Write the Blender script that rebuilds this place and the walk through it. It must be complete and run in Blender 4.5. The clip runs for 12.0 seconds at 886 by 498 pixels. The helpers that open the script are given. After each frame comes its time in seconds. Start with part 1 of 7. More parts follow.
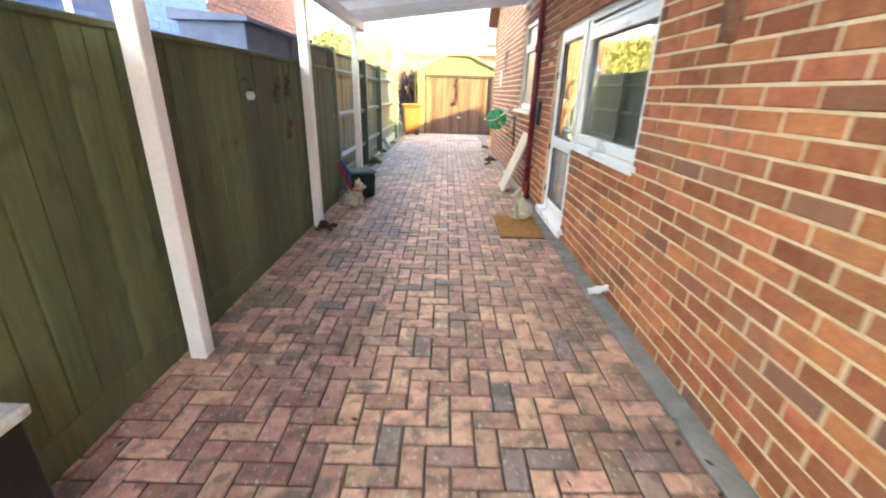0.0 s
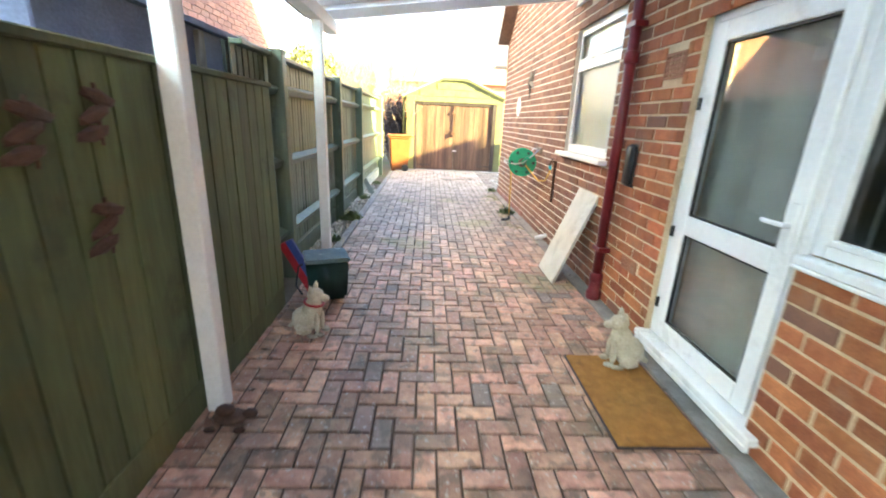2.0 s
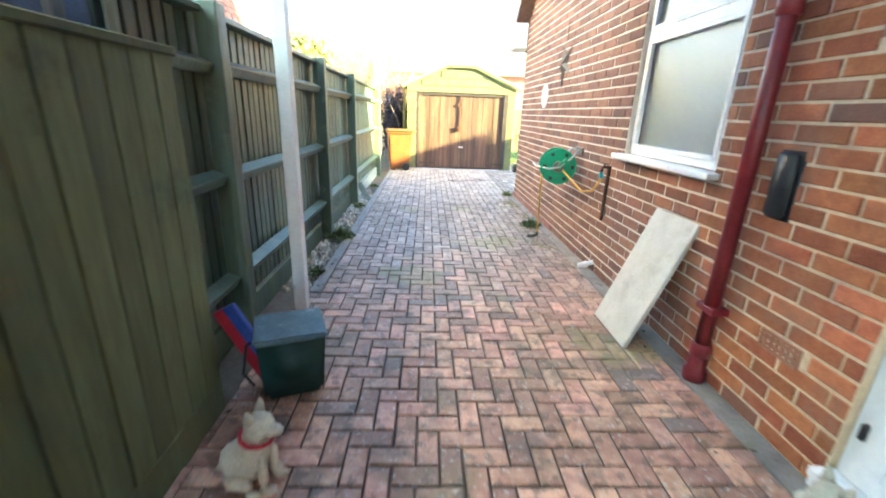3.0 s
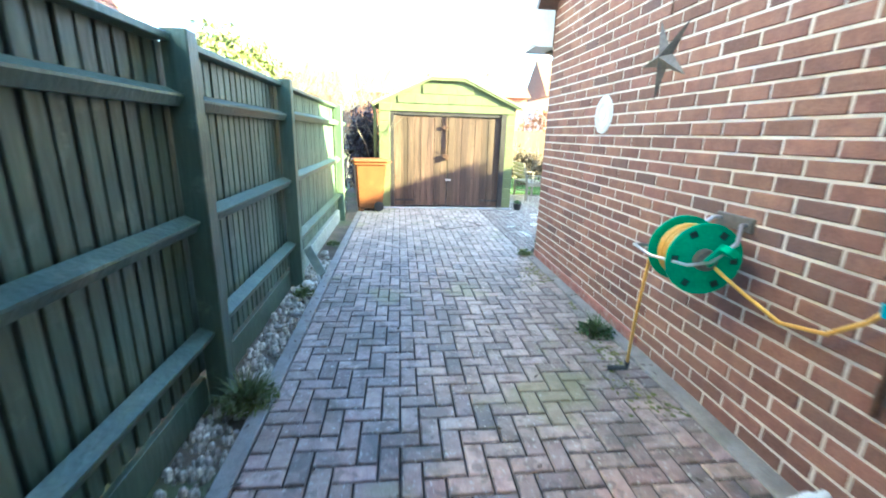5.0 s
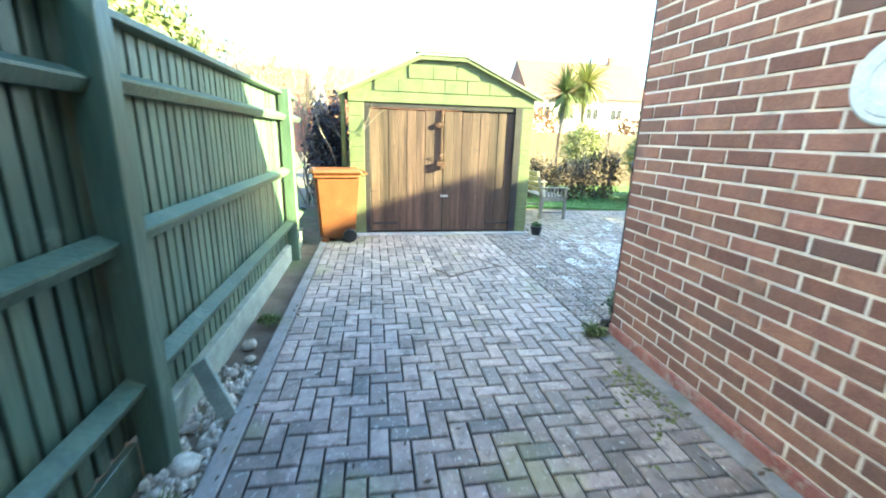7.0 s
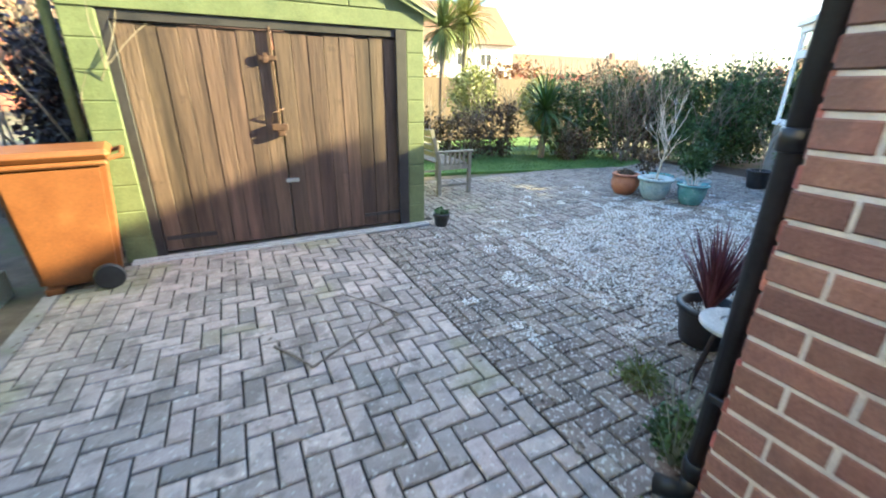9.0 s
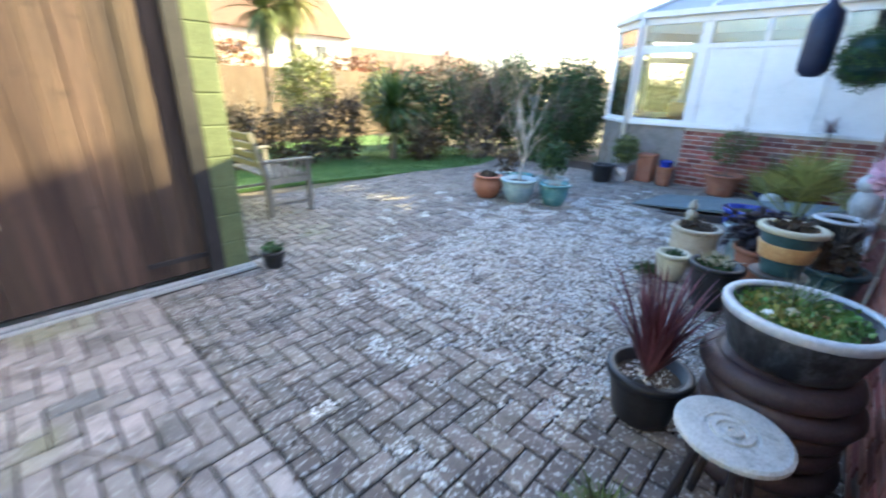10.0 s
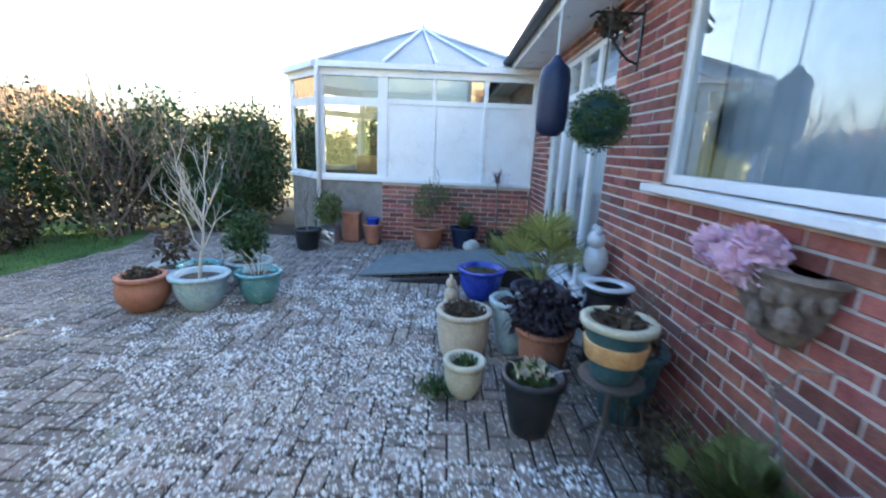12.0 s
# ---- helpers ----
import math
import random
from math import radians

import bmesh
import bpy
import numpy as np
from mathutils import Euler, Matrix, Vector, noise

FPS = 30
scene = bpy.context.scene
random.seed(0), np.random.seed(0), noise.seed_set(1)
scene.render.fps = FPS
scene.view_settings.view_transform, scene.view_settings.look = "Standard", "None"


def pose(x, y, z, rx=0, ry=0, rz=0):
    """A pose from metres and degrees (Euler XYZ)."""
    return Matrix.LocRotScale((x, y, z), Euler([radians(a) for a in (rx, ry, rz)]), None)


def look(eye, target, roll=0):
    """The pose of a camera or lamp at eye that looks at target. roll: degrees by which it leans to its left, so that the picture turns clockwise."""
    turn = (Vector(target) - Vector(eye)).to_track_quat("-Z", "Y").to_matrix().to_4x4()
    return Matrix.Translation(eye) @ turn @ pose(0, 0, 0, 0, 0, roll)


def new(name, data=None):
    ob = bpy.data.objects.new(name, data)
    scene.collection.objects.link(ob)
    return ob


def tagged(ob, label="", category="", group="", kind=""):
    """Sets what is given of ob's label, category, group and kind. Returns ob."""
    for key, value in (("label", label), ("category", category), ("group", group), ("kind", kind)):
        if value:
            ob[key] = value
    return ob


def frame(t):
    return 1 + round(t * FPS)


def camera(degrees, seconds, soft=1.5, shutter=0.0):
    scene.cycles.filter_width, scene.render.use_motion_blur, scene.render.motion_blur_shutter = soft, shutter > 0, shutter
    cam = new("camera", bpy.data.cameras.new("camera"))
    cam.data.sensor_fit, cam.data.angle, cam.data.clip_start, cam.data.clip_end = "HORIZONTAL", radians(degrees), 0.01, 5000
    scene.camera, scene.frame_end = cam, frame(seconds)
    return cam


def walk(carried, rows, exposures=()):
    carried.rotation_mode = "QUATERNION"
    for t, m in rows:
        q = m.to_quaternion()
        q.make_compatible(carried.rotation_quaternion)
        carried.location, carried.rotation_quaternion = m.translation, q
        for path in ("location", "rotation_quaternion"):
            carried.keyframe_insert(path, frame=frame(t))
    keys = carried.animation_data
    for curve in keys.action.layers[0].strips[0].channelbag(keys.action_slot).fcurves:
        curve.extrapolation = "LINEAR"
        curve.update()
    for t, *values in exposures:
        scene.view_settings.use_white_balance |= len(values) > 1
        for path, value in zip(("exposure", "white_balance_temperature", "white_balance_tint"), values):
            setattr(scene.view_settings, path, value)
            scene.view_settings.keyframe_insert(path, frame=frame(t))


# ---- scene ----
cam = camera(93.9, 12.0, soft=1.9, shutter=0.4)
METRES, EYE, TILT, LEAN, TURN = 14.0, 1.43, 0.92, 0.0, -0.1
ROWS = [
    (0.0, 0.0, 0.0, 0.0, 0.57, -21.69, -1.43),
    (0.5, -0.0048, 0.0445, 0.0, 4.42, -23.32, -2.05),
    (1.0, -0.0119, 0.0904, 0.001, -2.78, -21.26, -1.9),
    (1.5, -0.0169, 0.1361, 0.0014, -0.54, -19.67, -1.01),
    (2.0, -0.0248, 0.1826, 0.0007, -1.75, -18.23, -2.42),
    (2.5, -0.0289, 0.2294, -0.0009, -0.6, -19.64, -2.48),
    (4.5, -0.0426, 0.4173, 0.0, -8.5, -16.47, 0.21),
    (5.0, -0.0425, 0.4635, 0.0007, -5.67, -16.41, -1.75),
    (5.5, -0.0471, 0.5069, 0.0008, -5.94, -15.6, -2.38),
    (6.0, -0.0476, 0.5493, -0.0011, -4.18, -16.12, -1.78),
    (6.5, -0.0488, 0.5926, -0.0029, -6.77, -16.0, -1.9),
    (8.5, -0.0168, 0.7617, -0.0101, -18.83, -19.44, -0.44),
    (9.0, -0.0018, 0.7997, -0.0117, -26.09, -22.0, -1.01),
    (9.5, 0.0193, 0.833, -0.0137, -28.42, -22.08, -2.0),
    (10.0, 0.044, 0.8632, -0.0153, -46.3, -22.04, -2.07),
    (10.5, 0.0707, 0.8819, -0.0153, -65.16, -20.48, -2.41),
    (11.0, 0.0925, 0.8963, -0.0152, -82.43, -19.96, -3.29),
    (11.5, 0.1105, 0.9132, -0.0143, -90.35, -17.22, -1.73),
    (12.0, 0.1351, 0.9275, -0.0148, -88.94, -13.64, -3.39),
]
EXPOSURES = [(0.0, 5.5, 6600, 19), (1.5, 5.55, 6400, 15), (2.5, 5.6, 6050, 10), (4.5, 5.05, 4750, 2), (5.5, 5.2, 4700, -2), (6.5, 4.95, 4650, -5), (8.5, 4.3, 5150, 4), (9.5, 4.0, 4800, 7), (10.5, 4.25, 5150, 13), (12.0, 3.95, 5050, 11)]
walk(cam, [(t, pose(0, 0, EYE, TILT, LEAN, TURN) @ pose(METRES * x, METRES * y, METRES * z, 90 + pitch, roll, yaw)) for t, x, y, z, yaw, pitch, roll in ROWS], EXPOSURES)

# ---- light: low winter sun from beyond the house, pale sky ----
SUN_TO = Vector((3.75, -1.0, 1.2)).normalized()
world = bpy.data.worlds.new("world")
scene.world = world
world.use_nodes = True
wn = world.node_tree.nodes
sky = wn.new("ShaderNodeTexSky")
sky.sky_type = "NISHITA"
sky.sun_disc = False
sky.sun_elevation = math.asin(SUN_TO.z)
sky.sun_rotation = math.atan2(SUN_TO.x, SUN_TO.y)
sky.air_density, sky.dust_density, sky.ozone_density = 1.2, 3.0, 1.0
wn["Background"].inputs["Strength"].default_value = 0.05
world.node_tree.links.new(sky.outputs["Color"], wn["Background"].inputs["Color"])
sun = new("sun", bpy.data.lights.new("sun", "SUN"))
sun.data.energy, sun.data.angle, sun.data.color = 3.2, radians(0.3), (1.0, 0.76, 0.28)
sun.matrix_world = look((0, 0, 30), Vector((0, 0, 30)) - SUN_TO)


# ---- materials ----
def mat(name, a, b, scale=6.0, rough=0.7, bump=0.15, fine=60.0, rand=0.0, metal=0.0, stain=None, stain_scale=1.5, stain_at=0.55, spec=0.4, isl=0.0, stretch=(1, 1, 1), coat=0.0, hue=0.05, odd=None):
    """Two mixed colours by a coarse noise, grain by a fine one, optional stains and a change from piece to piece."""
    m = bpy.data.materials.new(name)
    m.use_nodes = True
    nt = m.node_tree
    n, l = nt.nodes, nt.links
    p = n["Principled BSDF"]
    geo = n.new("ShaderNodeNewGeometry")
    mp = n.new("ShaderNodeMapping")
    mp.inputs["Scale"].default_value = stretch
    l.new(geo.outputs["Position"], mp.inputs["Vector"])
    c = n.new("ShaderNodeTexNoise")
    c.inputs["Scale"].default_value, c.inputs["Detail"].default_value, c.inputs["Roughness"].default_value = scale, 5.0, 0.65
    f = n.new("ShaderNodeTexNoise")
    f.inputs["Scale"].default_value, f.inputs["Detail"].default_value = fine, 3.0
    l.new(mp.outputs[0], c.inputs["Vector"])
    l.new(mp.outputs[0], f.inputs["Vector"])
    ramp = n.new("ShaderNodeMapRange")
    ramp.inputs["From Min"].default_value, ramp.inputs["From Max"].default_value = 0.36, 0.64
    l.new(c.outputs["Fac"], ramp.inputs["Value"])
    mix = n.new("ShaderNodeMix")
    mix.data_type = "RGBA"
    mix.inputs["A"].default_value, mix.inputs["B"].default_value = (*a, 1), (*b, 1)
    l.new(ramp.outputs[0], mix.inputs["Factor"])
    col = mix.outputs["Result"]
    grain = n.new("ShaderNodeMix")
    grain.data_type, grain.blend_type = "RGBA", "OVERLAY"
    grain.inputs["Factor"].default_value = 0.35
    l.new(col, grain.inputs["A"])
    l.new(f.outputs["Fac"], grain.inputs["B"])
    col = grain.outputs["Result"]
    amount = max(rand, isl)
    if amount:
        both = n.new("ShaderNodeMath")
        both.operation = "ADD"
        l.new(n.new("ShaderNodeObjectInfo").outputs["Random"], both.inputs[0])
        l.new(geo.outputs["Random Per Island"], both.inputs[1])
        r = n.new("ShaderNodeMath")
        r.operation = "FRACT"
        l.new(both.outputs[0], r.inputs[0])
        hs = n.new("ShaderNodeHueSaturation")
        v = n.new("ShaderNodeMapRange")
        v.inputs["To Min"].default_value, v.inputs["To Max"].default_value = 1 - amount, 1 + amount
        l.new(r.outputs[0], v.inputs["Value"])
        l.new(v.outputs[0], hs.inputs["Value"])
        hm = n.new("ShaderNodeMath")
        hm.operation = "MULTIPLY"
        hm.inputs[1].default_value = 7.13
        l.new(r.outputs[0], hm.inputs[0])
        fr = n.new("ShaderNodeMath")
        fr.operation = "FRACT"
        l.new(hm.outputs[0], fr.inputs[0])
        hv = n.new("ShaderNodeMapRange")
        hv.inputs["To Min"].default_value, hv.inputs["To Max"].default_value = 0.5 - amount * hue, 0.5 + amount * hue
        l.new(fr.outputs[0], hv.inputs["Value"])
        l.new(hv.outputs[0], hs.inputs["Hue"])
        l.new(col, hs.inputs["Color"])
        col = hs.outputs["Color"]
        if odd:
            om = n.new("ShaderNodeMath")
            om.operation = "MULTIPLY"
            om.inputs[1].default_value = 13.7
            l.new(r.outputs[0], om.inputs[0])
            of = n.new("ShaderNodeMath")
            of.operation = "FRACT"
            l.new(om.outputs[0], of.inputs[0])
            og = n.new("ShaderNodeMapRange")
            og.inputs["From Min"].default_value, og.inputs["From Max"].default_value, og.inputs["To Max"].default_value = 0.90, 0.97, 0.8
            l.new(of.outputs[0], og.inputs["Value"])
            ox = n.new("ShaderNodeMix")
            ox.data_type = "RGBA"
            ox.inputs["B"].default_value = (*odd, 1)
            l.new(og.outputs[0], ox.inputs["Factor"])
            l.new(col, ox.inputs["A"])
            col = ox.outputs["Result"]
    if stain:
        s = n.new("ShaderNodeTexNoise")
        s.inputs["Scale"].default_value, s.inputs["Detail"].default_value, s.inputs["Roughness"].default_value = stain_scale, 6.0, 0.7
        l.new(geo.outputs["Position"], s.inputs["Vector"])
        sr = n.new("ShaderNodeMapRange")
        sr.inputs["From Min"].default_value, sr.inputs["From Max"].default_value = stain_at, stain_at + 0.16
        l.new(s.outputs["Fac"], sr.inputs["Value"])
        sm = n.new("ShaderNodeMix")
        sm.data_type = "RGBA"
        sm.inputs["B"].default_value = (*stain, 1)
        l.new(sr.outputs[0], sm.inputs["Factor"])
        l.new(col, sm.inputs["A"])
        col = sm.outputs["Result"]
    l.new(col, p.inputs["Base Color"])
    rr = n.new("ShaderNodeMapRange")
    rr.inputs["To Min"].default_value, rr.inputs["To Max"].default_value = max(rough - 0.12, 0.02), min(rough + 0.12, 1)
    l.new(c.outputs["Fac"], rr.inputs["Value"])
    l.new(rr.outputs[0], p.inputs["Roughness"])
    p.inputs["Metallic"].default_value = metal
    p.inputs["Specular IOR Level"].default_value = spec
    p.inputs["Coat Weight"].default_value = coat
    if bump:
        bp = n.new("ShaderNodeBump")
        bp.inputs["Strength"].default_value, bp.inputs["Distance"].default_value = bump, 0.01
        l.new(f.outputs["Fac"], bp.inputs["Height"])
        l.new(bp.outputs[0], p.inputs["Normal"])
    return m


def tinted_along_y(m, tint, y_from, y_to, amount, value=1.0, sat=0.5):
    """Lays a tint over a material along y: rain-weathered paving beyond the carport's roof, duller brick and mortar."""
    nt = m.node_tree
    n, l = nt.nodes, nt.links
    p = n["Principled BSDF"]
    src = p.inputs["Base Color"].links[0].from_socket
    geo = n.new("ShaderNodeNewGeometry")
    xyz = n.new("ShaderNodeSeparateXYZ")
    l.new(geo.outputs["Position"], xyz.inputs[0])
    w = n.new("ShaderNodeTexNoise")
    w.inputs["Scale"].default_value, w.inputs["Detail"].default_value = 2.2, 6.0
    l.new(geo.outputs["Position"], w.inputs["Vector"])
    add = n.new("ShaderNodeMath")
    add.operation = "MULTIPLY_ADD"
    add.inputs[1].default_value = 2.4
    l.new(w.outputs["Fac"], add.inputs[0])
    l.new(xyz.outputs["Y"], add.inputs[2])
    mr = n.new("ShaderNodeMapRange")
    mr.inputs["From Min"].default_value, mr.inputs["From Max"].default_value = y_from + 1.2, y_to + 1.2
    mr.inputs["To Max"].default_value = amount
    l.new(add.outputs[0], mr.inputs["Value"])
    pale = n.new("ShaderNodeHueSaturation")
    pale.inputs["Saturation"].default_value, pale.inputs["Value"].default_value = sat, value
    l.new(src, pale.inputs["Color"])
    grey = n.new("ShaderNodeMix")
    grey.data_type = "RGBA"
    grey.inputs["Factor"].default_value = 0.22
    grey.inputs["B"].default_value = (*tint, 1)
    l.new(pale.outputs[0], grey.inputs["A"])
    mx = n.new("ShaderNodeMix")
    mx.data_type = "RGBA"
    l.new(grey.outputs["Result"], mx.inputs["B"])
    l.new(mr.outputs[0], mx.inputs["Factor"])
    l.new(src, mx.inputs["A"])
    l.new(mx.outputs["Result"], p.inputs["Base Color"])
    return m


def speckled(m, colour, scale, at, amount=1.0):
    """Crisp pale specks of lichen."""
    nt = m.node_tree
    n, l = nt.nodes, nt.links
    p = n["Principled BSDF"]
    src = p.inputs["Base Color"].links[0].from_socket
    geo = n.new("ShaderNodeNewGeometry")
    w = n.new("ShaderNodeTexNoise")
    w.inputs["Scale"].default_value, w.inputs["Detail"].default_value = scale, 3.0
    l.new(geo.outputs["Position"], w.inputs["Vector"])
    mr = n.new("ShaderNodeMapRange")
    mr.inputs["From Min"].default_value, mr.inputs["From Max"].default_value, mr.inputs["To Max"].default_value = at, at + 0.05, amount
    l.new(w.outputs["Fac"], mr.inputs["Value"])
    mx = n.new("ShaderNodeMix")
    mx.data_type = "RGBA"
    mx.inputs["B"].default_value = (*colour, 1)
    l.new(mr.outputs[0], mx.inputs["Factor"])
    l.new(src, mx.inputs["A"])
    l.new(mx.outputs["Result"], p.inputs["Base Color"])
    return m


def glass(name, tint=(0.9, 0.95, 0.95), rough=0.0):
    m = bpy.data.materials.new(name)
    m.use_nodes = True
    p = m.node_tree.nodes["Principled BSDF"]
    p.inputs["Base Color"].default_value = (*tint, 1)
    p.inputs["Transmission Weight"].default_value, p.inputs["Roughness"].default_value, p.inputs["IOR"].default_value = 1.0, rough, 1.7
    return m


# Brick and mortar go darker and duller past about y 5.6.
BRICK = tinted_along_y(mat("red_brick", (0.33, 0.102, 0.043), (0.45, 0.160, 0.068), 9, 0.85, 0.5, 90, rand=0.32, isl=0.32, stain=(0.30, 0.14, 0.085), stain_scale=2.6, stain_at=0.54, hue=0.022, odd=(0.17, 0.095, 0.075)), (0.17, 0.105, 0.095), 5.6, 7.0, 0.95, 0.54, 0.72)
MORTAR = tinted_along_y(mat("mortar", (0.60, 0.45, 0.28), (0.74, 0.58, 0.40), 7, 0.9, 0.4, 120, stain=(0.36, 0.26, 0.18), stain_scale=2.2, stain_at=0.52), (0.72, 0.68, 0.66), 5.6, 7.0, 0.95, 0.88, 0.4)
GARDEN_BRICK = mat("garden_brick", (0.21, 0.074, 0.058), (0.34, 0.125, 0.094), 11, 0.85, 0.6, 90, rand=0.42, isl=0.42, stain=(0.20, 0.12, 0.105), stain_scale=3.4, stain_at=0.55, hue=0.03, odd=(0.15, 0.12, 0.11))
DARK_BRICK = mat("burnt_brick", (0.05, 0.048, 0.052), (0.09, 0.085, 0.088), 14, 0.8, 0.5, 90)
MOSS = mat("yellow_green_moss", (0.10, 0.11, 0.03), (0.19, 0.19, 0.06), 12, 0.95, 0.8, 140, isl=0.3)
FAR_BRICK = mat("far_brick", (0.34, 0.12, 0.08), (0.44, 0.18, 0.13), 4, 0.85, 0.2, 40, isl=0.2)
PAVER = speckled(speckled(tinted_along_y(mat("block_paver", (0.39, 0.20, 0.145), (0.62, 0.37, 0.26), 11, 0.5, 0.6, 110, rand=0.36, isl=0.36, spec=0.5, stain=(0.22, 0.17, 0.10), stain_scale=1.3, stain_at=0.54, hue=0.03, odd=(0.2, 0.18, 0.17)), (0.24, 0.22, 0.195), 6.4, 8.6, 0.95, 0.62, 0.48), (0.13, 0.105, 0.085), 13, 0.56, 0.55), (0.58, 0.55, 0.49), 38, 0.62, 0.7)
# Far pavers are tinted again and raised in value past y 10.4.
tinted_along_y(PAVER, (0.34, 0.31, 0.24), 10.4, 12.6, 0.9, 1.28, 0.85)
speckled(PAVER, (0.10, 0.09, 0.075), 3.2, 0.56, 0.5)
speckled(PAVER, (0.24, 0.235, 0.10), 0.9, 0.60, 0.5)
speckled(PAVER, (0.50, 0.48, 0.45), 30, 0.66, 0.7)
OLD_PAVER = speckled(mat("lichened_paver", (0.135, 0.112, 0.094), (0.26, 0.22, 0.185), 6, 0.8, 0.6, 110, rand=0.3, isl=0.3, stain=(0.17, 0.19, 0.10), stain_scale=0.9, stain_at=0.6), (0.66, 0.645, 0.60), 44, 0.56, 0.6)
JOINT = tinted_along_y(mat("joint_sand", (0.085, 0.056, 0.042), (0.15, 0.10, 0.075), 8, 0.95, 0.5, 150, stain=(0.07, 0.075, 0.03), stain_scale=1.4, stain_at=0.58), (0.03, 0.028, 0.018), 6.4, 8.4, 0.97, 0.26, 0.6)
CONCRETE = mat("concrete", (0.20, 0.185, 0.17), (0.30, 0.28, 0.26), 5, 0.9, 0.4, 120, stain=(0.18, 0.19, 0.12), stain_scale=1.6, stain_at=0.55)
UPVC = mat("white_upvc", (0.78, 0.78, 0.79), (0.84, 0.84, 0.85), 3, 0.3, 0.02, 40)
WHITE_PAINT = mat("white_painted_timber", (0.74, 0.74, 0.75), (0.82, 0.82, 0.83), 4, 0.45, 0.08, 50, stain=(0.55, 0.54, 0.50), stain_scale=2.5, stain_at=0.62)
OLIVE = mat("olive_stained_timber", (0.068, 0.084, 0.037), (0.122, 0.142, 0.064), 3, 0.75, 0.35, 45, isl=0.25, rand=0.28, stretch=(1, 1, 0.12), stain=(0.05, 0.055, 0.03), stain_scale=2.2, stain_at=0.58)
GREEN = mat("dark_green_stained_timber", (0.047, 0.080, 0.056), (0.103, 0.145, 0.092), 3, 0.40, 0.45, 45, isl=0.25, rand=0.22, spec=0.6, stretch=(1, 1, 0.12), stain=(0.15, 0.185, 0.135), stain_scale=4.0, stain_at=0.57)
PALE_BOARD = mat("algae_stained_concrete", (0.22, 0.25, 0.21), (0.33, 0.36, 0.30), 6, 0.9, 0.4, 90, stain=(0.13, 0.17, 0.10), stain_scale=3, stain_at=0.55)
# Near-black timber colours in the shade between overlapping fence boards.
GAP_SHADE = mat("gap_shade_timber", (0.012, 0.02, 0.018), (0.03, 0.045, 0.038), 6, 0.8, 0.3, 60, stretch=(1, 1, 0.12))
LIME = mat("green_painted_block", (0.094, 0.114, 0.050), (0.134, 0.154, 0.072), 4, 0.7, 0.3, 80, stain=(0.060, 0.085, 0.038), stain_scale=2.0, stain_at=0.56)
DOOR_WOOD = mat("brown_stained_boards", (0.040, 0.024, 0.019), (0.108, 0.067, 0.049), 9, 0.75, 0.5, 70, isl=0.28, rand=0.28, stretch=(1, 1, 0.06), stain=(0.030, 0.018, 0.015), stain_scale=5, stain_at=0.6)
BLACK_WOOD = mat("black_stained_timber", (0.018, 0.016, 0.018), (0.035, 0.03, 0.032), 5, 0.6, 0.2, 60)
ROOF_FELT = mat("grey_cement_sheet", (0.30, 0.29, 0.24), (0.38, 0.37, 0.30), 4, 0.9, 0.3, 60, stain=(0.24, 0.26, 0.14), stain_scale=2, stain_at=0.5)
ROOF_TILE = mat("brown_roof_tile", (0.13, 0.07, 0.045), (0.19, 0.105, 0.065), 5, 0.85, 0.3, 40, isl=0.15)
RED_PIPE = mat("dark_red_painted_iron", (0.14, 0.012, 0.018), (0.19, 0.02, 0.026), 6, 0.35, 0.1, 60)
BLACK_PLASTIC = mat("black_plastic", (0.012, 0.012, 0.013), (0.025, 0.025, 0.027), 6, 0.4, 0.1, 60)
GREEN_PLASTIC = mat("bright_green_plastic", (0.0, 0.28, 0.14), (0.005, 0.36, 0.19), 5, 0.35, 0.05, 60)
DARK_GREEN_PLASTIC = mat("dark_green_plastic", (0.01, 0.035, 0.03), (0.015, 0.05, 0.042), 5, 0.4, 0.05, 60)
BROWN_PLASTIC = mat("orange_brown_plastic", (0.115, 0.040, 0.011), (0.15, 0.055, 0.015), 3, 0.45, 0.05, 60, stain=(0.17, 0.078, 0.025), stain_scale=3, stain_at=0.58)
HOSE = mat("yellow_hose", (0.62, 0.36, 0.06), (0.7, 0.43, 0.09), 8, 0.4, 0.05, 60)
STEEL = mat("galvanised_steel", (0.5, 0.5, 0.51), (0.62, 0.62, 0.63), 8, 0.4, 0.05, 60, metal=0.9)
GALV = mat("dull_galvanised_grate", (0.42, 0.42, 0.42), (0.55, 0.55, 0.55), 12, 0.6, 0.1, 60)
RUSTY = mat("dark_rusty_metal", (0.06, 0.035, 0.026), (0.12, 0.065, 0.045), 10, 0.6, 0.3, 80, metal=0.5)
GREY_IRON = mat("weathered_grey_metal", (0.11, 0.098, 0.088), (0.17, 0.15, 0.135), 14, 0.55, 0.3, 60, metal=0.4)
STONE = mat("cast_stone", (0.46, 0.40, 0.30), (0.58, 0.52, 0.41), 12, 0.85, 0.5, 90, stain=(0.30, 0.27, 0.18), stain_scale=8, stain_at=0.58)
PALE_STONE = mat("pale_weathered_stone", (0.46, 0.46, 0.43), (0.60, 0.60, 0.57), 12, 0.85, 0.5, 90, stain=(0.26, 0.27, 0.24), stain_scale=9, stain_at=0.56)
COIR = mat("coir_mat", (0.32, 0.14, 0.03), (0.44, 0.21, 0.05), 16, 0.95, 1.0, 220, stain=(0.2, 0.09, 0.03), stain_scale=5, stain_at=0.58)
